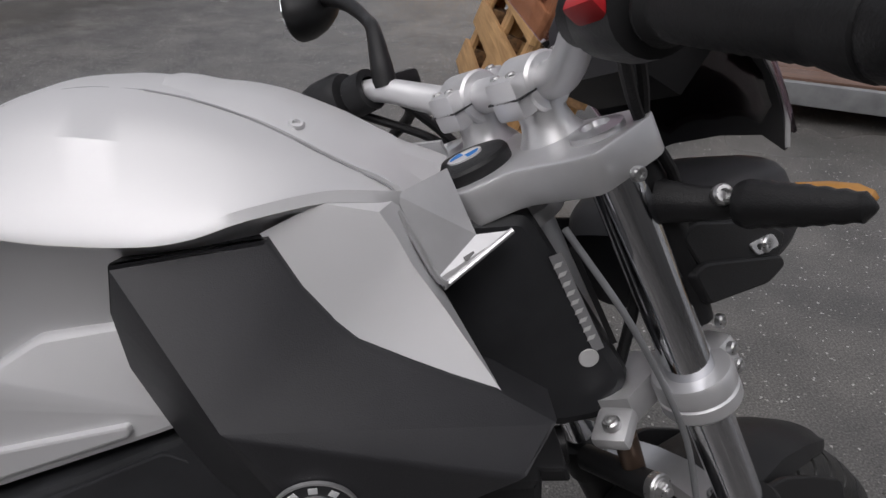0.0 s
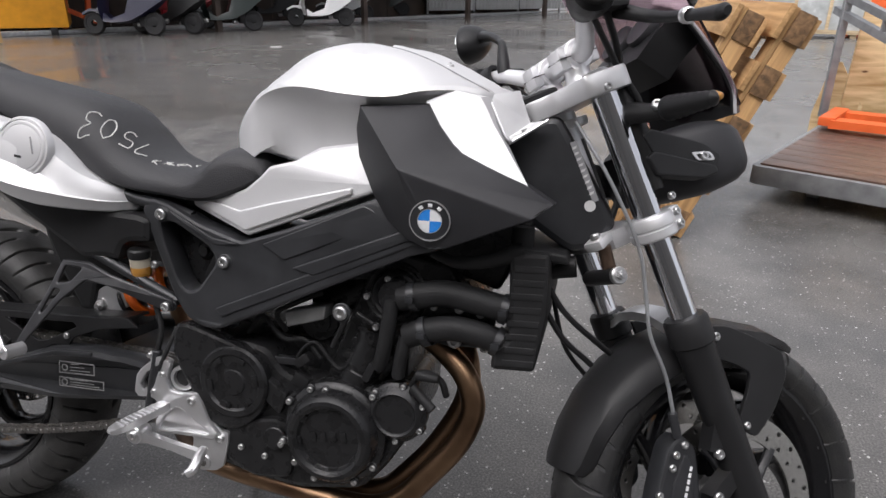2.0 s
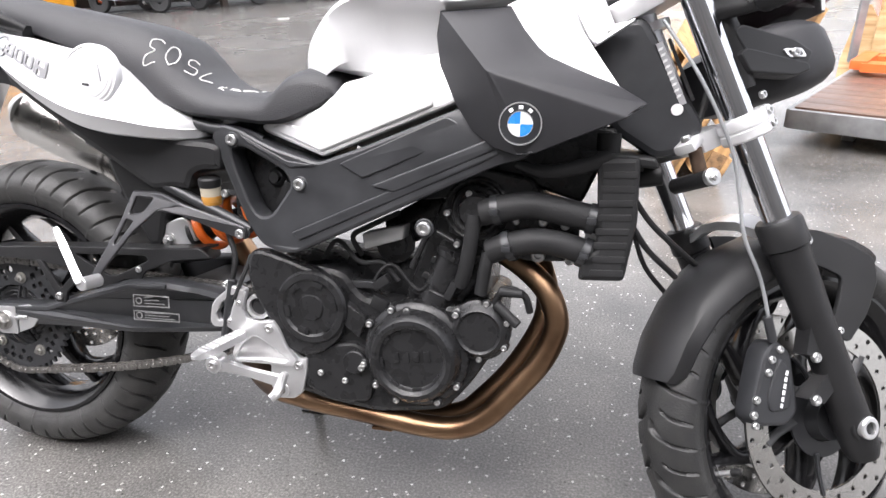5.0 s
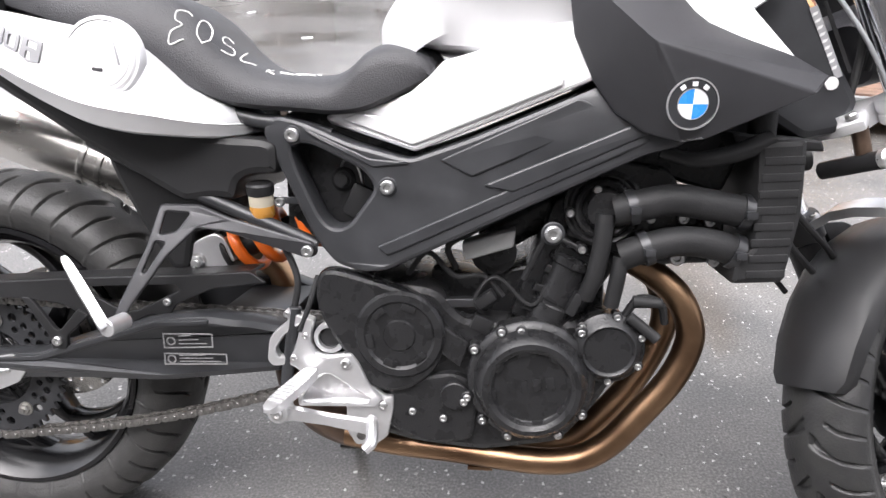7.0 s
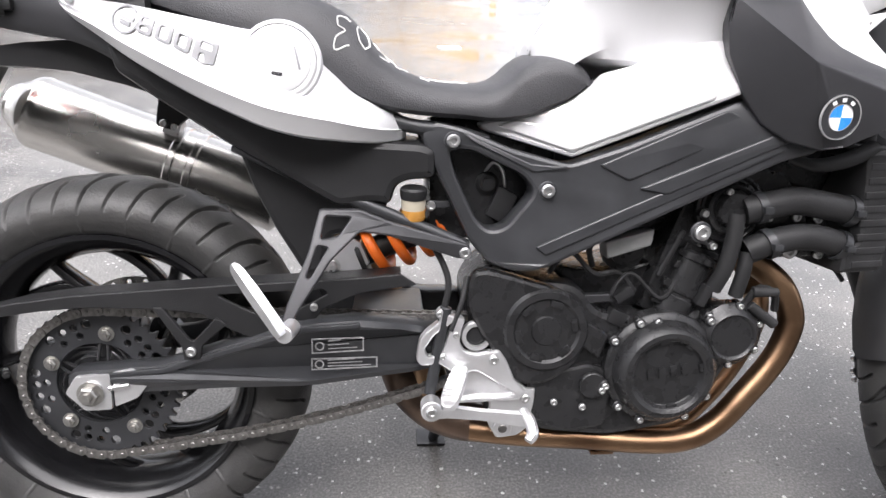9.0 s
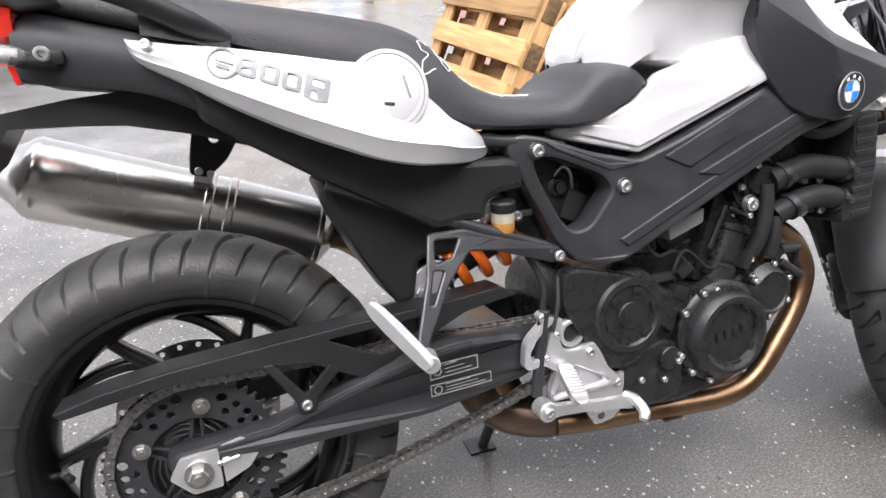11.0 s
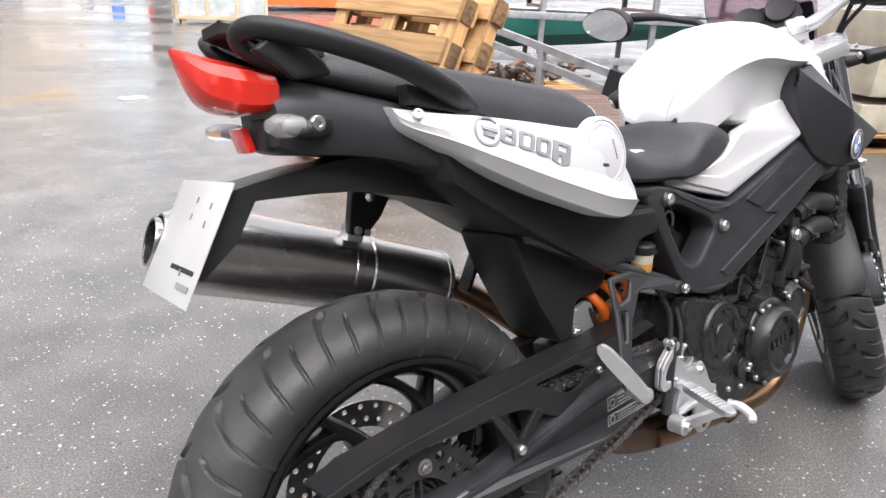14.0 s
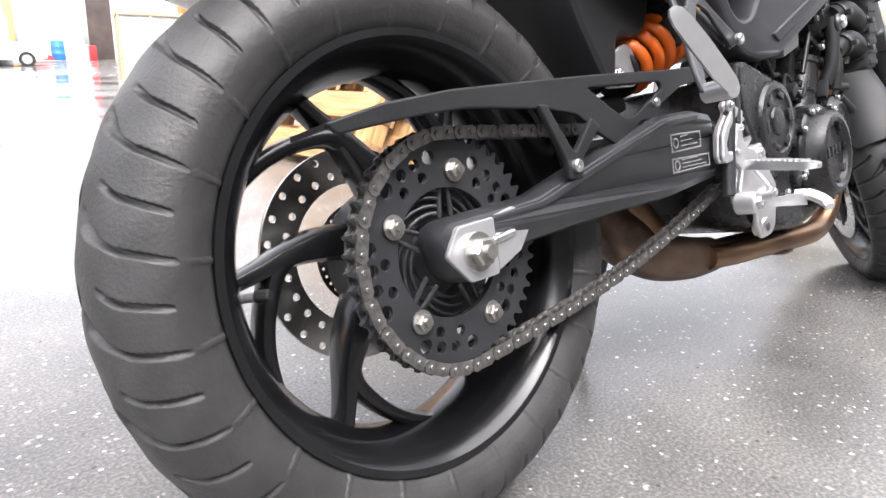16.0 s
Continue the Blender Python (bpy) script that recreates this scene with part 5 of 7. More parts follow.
def build_wing(s):
    """White side cover below the tank, with a raised lower facet."""
    k = 1 if s < 0 else -1
    cv = plate("side_cover", COVER, -.012, .012, WHITE, bike, bevel=.005, label="silver-white side cover below the tank", warp=lambda x, z: k * (cover_y(x, z) + .012))
    plate("cover_step", STEP, -.004, .010, WHITE, cv, bevel=.0025, warp=lambda x, z: k * (cover_y(x, z) - .001))


both(build_wing)


def build_shroud(s):
    P = dict(T1=(.908, -.157, .905), T2=(1.010, -.136, .914), K1=(1.033, -.145, .880), K2=(1.055, -.151, .855), K3=(1.071, -.155, .842), K4=(1.109, -.157, .825), K5=(1.170, -.160, .803), A=(1.214, -.166, .778), B=(1.186, -.202, .758), C=(1.064, -.205, .705),
             C2=(1.037, -.196, .700), D=(.998, -.178, .710), D2=(.962, -.164, .734), E=(.935, -.158, .772), E2=(.909, -.156, .828), E3=(.903, -.156, .870), M=(.998, -.225, .813))
    order = ["T1", "T2", "K1", "K2", "K3", "K4", "K5", "A", "B", "C", "C2", "D", "D2", "E", "E2", "E3"]
    b = bmesh.new()
    v = {k: b.verts.new(p) for k, p in P.items()}
    back = {k: b.verts.new((P[k][0] + (.012 if k[0] in "ED" or k == "T1" else 0), P[k][1] + .045, P[k][2])) for k in order}
    ridge = [b.edges.new((v["M"], v[k])) for k in ("B", "C")]
    for i, k in enumerate(order):
        j = order[(i + 1) % len(order)]
        b.faces.new((v[k], v[j], v["M"]))
        b.faces.new((v[k], v[j], back[j], back[k]))
    b.faces.new([back[k] for k in order])
    rim = [e for e in b.edges if (e.verts[0] in v.values()) and (e.verts[1] in v.values()) and v["M"] not in e.verts]
    bmesh.ops.bevel(b, geom=ridge + rim, offset=.004, segments=2, affect="EDGES", profile=.5)
    sh = part("radiator_shroud", flip(b, s), GREY_PLASTIC, bike, "matt anthracite angular radiator shroud", smooth=27)
    left = [(1.004, -.130, .916), (1.029, -.140, .884), (1.050, -.145, .858), (1.067, -.149, .844), (1.106, -.152, .827), (1.172, -.158, .801)]
    mid = [(1.046, -.1235, .9355), (1.087, -.120, .927), (1.098, -.1205, .910), (1.110, -.123, .887), (1.133, -.131, .855), (1.172, -.157, .802)]
    inner = [(1.060, -.106, .939), (1.1, -.093, .931), (1.108, -.094, .907), (1.117, -.095, .884), (1.137, -.104, .850), (1.172, -.150, .800)]
    b = bmesh.new()
    chains = [[b.verts.new(p) for p in ch] for ch in (left, mid, inner)]
    for ca, cb in zip(chains, chains[1:]):
        for i in range(5):
            b.faces.new((ca[i], ca[i + 1], cb[i + 1], cb[i]))
    bmesh.ops.recalc_face_normals(b, faces=b.faces)
    bmesh.ops.solidify(b, geom=b.faces[:], thickness=.005)
    part("front_cowl", flip(b, s), WHITE, bike, "silver-white front tank cowl", smooth=24)
    n = (Vector(P["C"]) - Vector(P["M"])).cross(Vector(P["B"]) - Vector(P["M"])).normalized()
    if n.y > 0:
        n = -n
    c = Vector((1.042, -.2105, .746))
    q = Vector(P["M"])
    c = c - n * (c - q).dot(n) + n * .0005
    at = axis_at((c.x, c.y * -s, c.z), (n.x, n.y * -s, n.z))
    roundel(at, sh)


def roundel(at, parent):
    """Round badge with blue and white quarters in a black ring."""
    at = at @ pose(0, 0, 0, 0, 0, 0)
    ring = part("badge_ring", revolve([(.0175, .0005), (.0175, .002), (.0185, .0024), (.0275, .002), (.0282, .0026), (.0292, .0026), (.030, .0005)], 48, closed=True, m=at), FRAME_BLACK, parent, "black ring badge with chrome rim")
    part("badge_rim", revolve([(.0284, .0022), (.0284, .003), (.0300, .003), (.0302, .0004)], 48, m=at), ALU_BRIGHT, ring)
    part("badge_rim", revolve([(.0170, .0022), (.0170, .003), (.0180, .003), (.0180, .002)], 48, m=at), ALU_BRIGHT, ring)
    up = (at.to_3x3().inverted() @ Vector((0, 0, 1)))
    a0 = math.atan2(up.y, up.x)
    for k in range(4):
        b = bmesh.new()
        c = b.verts.new((0, 0, .0022))
        arc = [b.verts.new((.0172 * math.cos(a0 + (k + j / 8) * math.pi / 2), .0172 * math.sin(a0 + (k + j / 8) * math.pi / 2), .0022)) for j in range(9)]
        for p, q in zip(arc, arc[1:]):
            b.faces.new((c, p, q))
        r = bmesh.ops.extrude_face_region(b, geom=b.faces[:])
        bmesh.ops.translate(b, vec=(0, 0, .0006), verts=[g for g in r["geom"] if isinstance(g, bmesh.types.BMVert)])
        part("badge_quarter", b, BLUE if k % 2 == 0 else BADGE_WHITE, ring, m=at)
    for k in (-1, 0, 1):
        a = a0 + k * 0.62
        part("badge_mark", box((.0062, .0052, .0006), (0, 0, 0), .0003), BADGE_WHITE, ring, m=at @ pose(.0228 * math.cos(a), .0228 * math.sin(a), .0025, 0, 0, math.degrees(a) - 90))


both(build_shroud)

# seat --------------------------------------------------------------------------
SEAT = [(-.105, .962, .040, .940), (-.06, .966, .060, .925), (.0, .960, .078, .908), (.10, .945, .095, .880), (.20, .928, .108, .850), (.28, .914, .114, .822), (.335, .902, .118, .795), (.375, .884, .119, .772), (.405, .857, .120, .756),
        (.43, .828, .120, .746), (.46, .805, .120, .740), (.50, .790, .120, .736), (.55, .786, .122, .733), (.585, .789, .124, .730), (.61, .802, .126, .731), (.635, .824, .127, .735), (.665, .834, .127, .746), (.70, .832, .125, .762), (.722, .824, .121, .776), (.733, .812, .116, .788)]


def seat_section(x, zt, w, zb):
    h = zt - zb
    q = min(1.0, max(0.0, (x - .52) / .10))  # the nose is squarer at its sides
    old = [(0, zt), (.35 * w, zt - .012 * h), (.62 * w, zt - .06 * h), (.82 * w, zt - .20 * h), (.95 * w, zt - .45 * h), (w, zt - .72 * h)]
    flat = [(0, zt), (.35 * w, zt - .003), (.62 * w, zt - .009), (.84 * w, zt - .017), (.965 * w, zt - .027), (w, zt - .040)]
    half = [(a[0] + (b[0] - a[0]) * q, a[1] + (b[1] - a[1]) * q) for a, b in zip(old, flat)] + [(w - .002, zb + .006), (w - .012, zb)]
    return [(x, -y, z) for y, z in half] + [(x, y, z) for y, z in half[:0:-1]]


seat = part("seat", loft([seat_section(*r) for r in interp_rows(SEAT, 5)]), SEAT_VINYL, bike, "black vinyl saddle with chalked numbers", smooth=45)

# tail ---------------------------------------------------------------------------
# x, top height, upper half-width, crease height and half-width, lower edge height and half-width
PANEL_EDGE = [(.0, .893, .098, .888, .099, .884, .096), (.012, .890, .108, .868, .110, .862, .104), (.06, .880, .134, .845, .140, .832, .128), (.108, .872, .152, .820, .163, .801, .148), (.18, .858, .170, .786, .185, .762, .167),
              (.24, .846, .177, .761, .196, .735, .181), (.285, .838, .177, .745, .198, .717, .184), (.33, .818, .170, .735, .190, .706, .176), (.365, .790, .163, .729, .178, .702, .163), (.392, .766, .150, .723, .162, .699, .147),
              (.422, .751, .131, .718, .140, .697, .126), (.443, .742, .113, .716, .120, .697, .108), (.458, .735, .098, .716, .104, .699, .095), (.467, .729, .088, .715, .091, .703, .085)]


def panel_ring(x, zt, yt, zc, yc, zb, yb):
    h = zt - zc
    return [(x, -yt + .055, zt + .002), (x, -yt + .022, zt), (x, -yt + .008, zt - .08 * h), (x, -yt, zt - .36 * h), (x, -yt - .003, zc + .33 * h), (x, -yc + .004, zc + .06 * h), (x, -yc, zc), (x, -yc + .003, zc - .12 * (zc - zb)),
            (x, -yb, zb + .003), (x, -yb + .008, zb), (x, -yb + .040, zb)]


def panel_y(x, z):
    """The panel's outer skin at the point (x, z)."""
    ring = panel_ring(*(float(np.interp(x, [r[0] for r in PANEL_EDGE], [r[k] for r in PANEL_EDGE])) for k in range(7)))[2:7]
    return float(np.interp(z, [p[2] for p in ring[::-1]], [p[1] for p in ring[::-1]]))


def build_panel(s):
    pn = part("tail_panel", flip(loft([panel_ring(*r) for r in interp_rows(PANEL_EDGE, 4)]), s), WHITE, bike, "silver-white tail side panel with model lettering", smooth=20)
    if s > 0:
        return
    at = axis_at((.302, -.1690, .803), (.06, -1, .10))
    part("cap_seat", revolve([(.0475, .0045), (.051, .004), (.053, .001), (.054, -.010), (.050, -.014)], 64, m=at), WHITE, pn)
    part("fuel_cap", revolve([(0, .0062), (.036, .0062), (.0382, .0055), (.0388, .0042), (.0396, .0055), (.044, .0052), (.0462, .0035), (.0470, .001), (.0478, .0045)], 64, m=at), WHITE, pn, "round silver-white fuel filler cap")
    part("key_slot", box((.014, .0045, .002), (-.004, -.016, .0062), .001, rot=(0, 0, -8)), GREY_PLASTIC, pn, m=at)
    part("cap_handle", box((.003, .03, .002), (.022, .004, .0062), .0008, rot=(0, 0, 12)), GREY_INK, pn, m=at)
    bolt((.024, -.1195, .880), .007, (-.3, -1, .35), pn, material=ALU)
    # slanted grey outline shapes in a row, standing off the paint
    def mark(x, z, wd, hg, hole, r=.005):
        lean, fall = .30, -.40
        def sk(u, v):
            return (x + u * wd + v * hg * lean, z + v * hg + u * wd * fall)
        out = round_poly([sk(*p) for p in ((0, 0), (1, 0), (1, 1), (0, 1))], r)
        inn = [round_poly([sk(*p) for p in h], r * .5) for h in hole]
        plate("letter_block", out, -.0030, .0028, LETTER_GREY, pn, inn, .0003, warp=panel_y)
        return sk

    two_holes = [[(.26, .16), (.74, .16), (.74, .42), (.26, .42)], [(.26, .58), (.74, .58), (.74, .84), (.26, .84)]]
    one_hole = [[(.24, .17), (.76, .17), (.76, .83), (.24, .83)]]
    mark(.119, .838, .021, .022, two_holes)
    mark(.144, .828, .021, .022, one_hole)
    mark(.168, .818, .021, .022, one_hole)
    mark(.192, .806, .028, .027, [[(.28, .55), (.78, .55), (.78, .84), (.28, .84)], [(.28, -.1), (.62, -.1), (.5, .36), (.28, .36)]], .003)
    ring_ = [(.106 + .0185 * math.cos(a), .852 + .0185 * math.sin(a)) for a in np.linspace(.5, 6.0, 26)] + [(.106 + .0158 * math.cos(a), .852 + .0158 * math.sin(a)) for a in np.linspace(6.0, .5, 26)]
    plate("letter_arc", ring_, -.0030, .0028, LETTER_GREY, pn, bevel=.0003, warp=panel_y)
    for z0, ln_ in ((.856, .020), (.848, .014)):
        plate("letter_bar", [(.098, z0), (.098 + ln_, z0 - ln_ * .4), (.0995 + ln_, z0 - ln_ * .4 + .005), (.0995, z0 + .005)], -.0030, .0028, LETTER_GREY, pn, bevel=.0003, warp=panel_y)


both(build_panel)

LOWER = round_poly([(.06, .838), (.12, .83), (.25, .755), (.40, .702), (.49, .698), (.510, .690), (.510, .647), (.471, .645), (.452, .637), (.444, .608), (.415, .612), (.368, .605), (.285, .653), (.218, .692), (.12, .755), (.07, .79)], 0.010)
tail = plate("tail_body", LOWER, -0.116, 0.116, BLACK_PLASTIC, bike, bevel=0.012, label="matt black plastic tail body")
TAIL = [(-.128, .938, .858, .058), (-.10, .940, .846, .066), (-.04, .930, .838, .078), (.02, .915, .824, .094), (.08, .895, .796, .108), (.15, .875, .765, .120), (.22, .85, .735, .122)]


def tail_ring(x, zt, zb, w):
    half = [(0, zt), (.5 * w, zt - .004), (.85 * w, zt - .02), (w, zt - .04), (w * .97, zb + .012), (w * .85, zb), (0, zb)]
    return [(x, -y, z) for y, z in half] + [(x, y, z) for y, z in half[-2:0:-1]]


part("tail_hump", loft([tail_ring(*r) for r in interp_rows(TAIL, 4)]), GREY_PLASTIC, tail, smooth=40)
LAMP = [(-.122, .946, .898, .060), (-.15, .957, .898, .059), (-.170, .964, .904, .052), (-.190, .971, .917, .038), (-.204, .976, .945, .022), (-.213, .978, .970, .006)]


def lamp_ring(x, zt, zb, w):
    h, c = zt - zb, .020 * min(1, (-.122 - x) / .05)
    half = [(0, zt), (.5 * w, zt - .04 * h), (.85 * w, zt - .18 * h), (w, zt - .42 * h), (w * .9, zb + .16 * h), (w * .62, zb + .02 * h), (0, zb)]
    return [(x, c - y, z) for y, z in half] + [(x, c + y, z) for y, z in half[-2:0:-1]]


lamp = part("tail_lamp", loft([lamp_ring(*r) for r in interp_rows(LAMP, 3)]), RED_GLASS, bike, "glossy red tail lamp lens", smooth=24)
glow = loft([[(x + .006, y * .86 + .003, .90 + (z - .90) * .82) for x, y, z in lamp_ring(*r)] for r in interp_rows(LAMP[:5], 5)])
rng_ = random.Random(3)
for v in glow.verts:
    v.co += Vector((rng_.uniform(-.003, .003), rng_.uniform(-.004, .004), rng_.uniform(-.003, .003)))
part("lamp_reflector", glow, ALU_BRIGHT, lamp, "faceted bright lamp reflector", smooth=0)
part("reflector", box((.010, .045, .032), (-.143, .024, .868), .003, rot=(0, -15, 0)), RED_LENS, bike, "red rear reflector")
part("lamp_holder", box((.04, .05, .04), (-.115, 0, .872), .008), BLACK_PLASTIC, bike)


def build_rear_signal(s):
    b = tube([(-.085, -.070, .872), (-.11, -.085, .872), (-.125, -.092, .878)], [.012, .009, .008], 12)
    st = part("signal_stem", flip(b, s), BLACK_PLASTIC, bike)
    b = revolve([(0, -.035), (.009, -.033), (.015, -.022), (.018, -.005), (.017, .012), (.010, .024), (0, .027)], 24, m=axis_at((-.138, -.098, .880), (-.95, -.25, .06)) @ Matrix.Diagonal((.82, .74, .92, 1)))
    lens = part("signal_lens", flip(b, s), CLEAR_LENS, st, "clear indicator lens")
    b = revolve([(0, -.024), (.005, -.022), (.006, -.008), (.0035, .004), (0, .006)], 14, m=axis_at((-.138, -.098, .880), (-.95, -.25, .06)))
    part("signal_bulb", flip(b, s), GALV, lens, smooth=0)


both(build_rear_signal)
part("signal_mount", box((.05, .014, .018), (-.095, -.074, .876), .005), BLACK_PLASTIC, bike)
bolt((-.092, -.082, .880), .0095)


def build_grab(s):
    b = tube([(.118, -.108, .882), (.075, -.124, .902), (.018, -.126, .932), (-.042, -.118, .955), (-.10, -.100, .975), (-.145, -.073, .987), (-.158, -.050, .982), (-.145, -.040, .966), (-.10, -.045, .945)],
             [.009, .013, .012, .0112, .011, .0105, .0095, .010, .013], 14, 6, flat=1.25)
    g = part("grab_rail", flip(b, s), BLACK_PLASTIC, bike, "matt black passenger grab rail")
    b = loft([[(x, -y - .012, z - .012), (x, -y + .012, z - .012), (x, -y + .016, z + .012), (x, -y - .008, z + .012)] for x, y, z in ((.02, .100, .905), (.07, .108, .893), (.12, .108, .880))])
    part("grab_foot", flip(b, s), BLACK_PLASTIC, g)


both(build_grab)
part("luggage_rack_tongue", loft([[(x, -w, z), (x, w, z), (x, w, z - .012), (x, -w, z - .012)] for x, w, z in ((-.17, .03, 1.0), (-.12, .05, .985), (-.06, .06, .968))]), BLACK_PLASTIC, bike)

LC = round_poly([(-.156, .963), (-.136, .976), (-.093, .970), (-.070, .950), (-.062, .934), (-.110, .930), (-.134, .950)], .005)
for s in (-1, 1):
    plate("lamp_side_cover", LC, s * .072 - .008, s * .072 + .008, BLACK_PLASTIC, bike, bevel=.004, label="black cover beside the tail lamp")

# number plate carrier
arm = [(.150, .775, .05, -.01, .03), (.06, .822, .05, -.004, .050), (-.02, .834, .05, .0, .044), (-.084, .829, .048, .004, .034), (-.150, .819, .045, .008, .022), (-.182, .813, .045, .024, .016), (-.214, .766, .048, .026, .014), (-.244, .724, .045, .012, .008)]
carrier = part("plate_carrier", loft([[(x, -w + .015, z), (x, w + .015, z), (x + o, w + .015, z - d), (x + o, -w + .015, z - d)] for x, z, w, o, d in arm]), BLACK_PLASTIC, bike, "matt black number plate carrier")
PL = pose(-.223, .050, .757, 0, 0, 0) @ pose(0, 0, 0, 0, 30, 0)
pl = part("blank_plate", box((.0022, .195, .152), (0, 0, 0), .0008), PLATE_GREY, carrier, "plain white advertising plate", m=PL)
part("plate_print", box((.001, .045, .007), (-.0024, -.062, -.055), 0), GREY_INK, pl, m=PL)
for yy, zz in ((-.055, .045), (-.055, .022), (.0, .050), (.002, .028), (-.035, -.040)):
    part("plate_slot", box((.001, .003, .008), (-.0024, yy, zz), 0), GREY_INK, pl, m=PL)

# inner rear mudguard and subframe
INNER = round_poly([(.215, .690), (.46, .69), (.45, .64), (.432, .578), (.410, .556), (.352, .552), (.340, .490), (.312, .488), (.268, .562), (.236, .628)], 0.010)
plate("inner_mudguard", INNER, -0.062, 0.070, BLACK_PLASTIC, bike, bevel=0.01, label="black inner rear mudguard")
part("tail_strut", box((.010, .03, .10), (.265, .10, .615), .004, rot=(0, 30, 0)), BLACK_PLASTIC, bike)
part("subframe_tube", tube([(.585, -.10, .700), (.53, -.10, .715), (.46, -.095, .725), (.35, -.09, .76)], .011, 12), FRAME_BLACK, bike)
part("subframe_tube", tube([(.56, -.105, .545), (.45, -.105, .590), (.33, -.10, .64), (.22, -.09, .69)], .010, 12), FRAME_BLACK, bike)

# muffler -----------------------------------------------------------------------
MA, MB = Vector((-.195, .200, .727)), Vector((.240, .185, .572))
md = (MB - MA).normalized()
ml = (MB - MA).length
m_at = axis_at(MA, md) @ Matrix.Diagonal((1.0, 1.0, 1.0, 1))
muf = part("muffler", revolve([(0.0398, -.030), (0.0433, -.030), (0.0468, -.022), (0.0614, -.004), (0.0643, .0), (0.0658, .004), (0.0673, .008), (0.0673, .016), (0.0665, .018), (0.0669, .03), (0.0669, ml * .56), (0.0684, ml * .565), (0.0684, ml * .585), (0.0661, ml * .59), (0.0661, ml * .635),
                               (0.0684, ml * .64), (0.0684, ml * .66), (0.0661, ml * .665), (0.0638, ml - .012), (0.0655, ml - .011), (0.0655, ml - .003), (0.0608, ml), (0.0281, ml + .02)], 64, closed=True, m=m_at), BRUSHED, bike, "brushed stainless steel muffler")
part("tail_pipe", revolve([(.0, .03), (.031, .03), (.0325, -.040), (.0355, -.040), (.0362, -.037), (.0355, -.02), (.0, -.015)], 40, m=m_at), BRUSHED, muf)
part("pipe_mouth", revolve([(0, .0), (.0322, .0), (.0328, -.0385), (.0318, -.0385), (.031, .004), (0, .004)], 40, m=m_at), ENGINE_BLACK, muf)
part("link_pipe", tube([MB + md * .0, MB + md * .05, (.35, .15, .505), (.43, .11, .43), (.49, .06, .34), (.52, .02, .25)], [.024, .023, .023, .025, .028, .034], 20), BRONZE, bike, "heat-tinted exhaust link pipe")
hang = round_poly([(.058, .795), (.12, .80), (.135, .775), (.10, .725), (.068, .700), (.040, .708), (.045, .74)], 0.008)
hng = plate("muffler_hanger", hang, 0.118, 0.135, BLACK_PLASTIC, bike, [ring_poly((.085, .762), .008, 12)], .003, "black muffler hanger")
part("muffler_clamp", box((.03, .03, .03), (.062, .150, .705), .005, rot=(0, 20, 0)), STEEL, hng)
bolt((.055, .118, .712), .007, RIGHT, hng)
bolt((.072, .118, .706), .006, RIGHT, hng)


# shock absorber ------------------------------------------------------------------
SA, SB = Vector((.362, -.020, .500)), Vector((.60, -.020, .594))
sdir = (SB - SA).normalized()
s_at = axis_at(SA, sdir)
shock = part("shock_absorber", revolve([(0, .02), (.020, .02), (.022, .05), (.020, .06), (.020, .25), (0, .25)], 28, m=s_at), BLACK_PLASTIC, bike, "rear shock absorber with orange spring")
coil = []
for k in range(0, 5 * 18 + 1):
    a = 2 * math.pi * k / 18
    coil.append(s_at @ Vector((.038 * math.cos(a), .038 * math.sin(a), .045 + .185 * k / 90)))
part("coil_spring", tube(coil, .0088, 12, 1), ORANGE, shock, "bright orange coil spring")
part("spring_plate", revolve([(.012, .034), (.038, .034), (.040, .038), (.038, .042), (.012, .042)], 30, closed=True, m=s_at), BLACK_PLASTIC, shock)
for s in (-1, 1):
    ear = round_poly([(.328, .485), (.328, .512), (.350, .535), (.380, .548), (.398, .540), (.404, .505), (.398, .488)], .008)
    plate("shock_clevis", ear, s * .030 - .024, s * .030 - .016, ALU_BRIGHT, shock, bevel=.002)
part("clevis_bridge", box((.014, .066, .040), (.398, -.020, .520), .004, rot=(0, -22, 0)), ALU_BRIGHT, shock)
bolt((.352, -.054, .501), .0105, parent=shock, hexhead=True)
part("shock_link", box((.09, .05, .03), (.37, 0, .465), .008, rot=(0, -10, 0)), FRAME_BLACK, bike)

# rear brake fluid cup
CUP = pose(.478, -.100, .605, 8, 0, 0)
cup = part("brake_fluid_cup", revolve([(0, -.022), (.016, -.022), (.018, -.018), (.018, -.004), (0, -.004)], 24, m=CUP), AMBER, bike, "translucent cup half full of amber brake fluid")
part("cup_window", revolve([(0, -.004), (.018, -.004), (.018, .012), (0, .012)], 24, m=CUP), CUP_CLEAR, cup)
part("cup_cap", revolve([(0, .012), (.019, .012), (.020, .016), (.020, .026), (.017, .029), (0, .029)], 24, m=pose(.478, -.100, .605, 8, 0, 0)), BLACK_PLASTIC, cup)
part("cup_bracket", box((.04, .006, .010), (.512, -.092, .607), .002), FRAME_BLACK, cup)
bolt((.504, -.096, .605), .0075, parent=cup)
part("fluid_hose", tube([(.478, -.10, .583), (.50, -.105, .56), (.53, -.115, .50), (.525, -.12, .45), (.515, -.125, .41)], .005, 10), HOSE, cup)
part("brake_switch_lead", tube([(.56, -.11, .50), (.55, -.125, .46), (.535, -.13, .42)], .004, 8), HOSE, bike)

# passenger footrest bracket -------------------------------------------------------
def peg_y(x, z):
    return (-.42 * max(0, .606 - z) - .010) * min(1, max(0, (.50 - x) / .08))


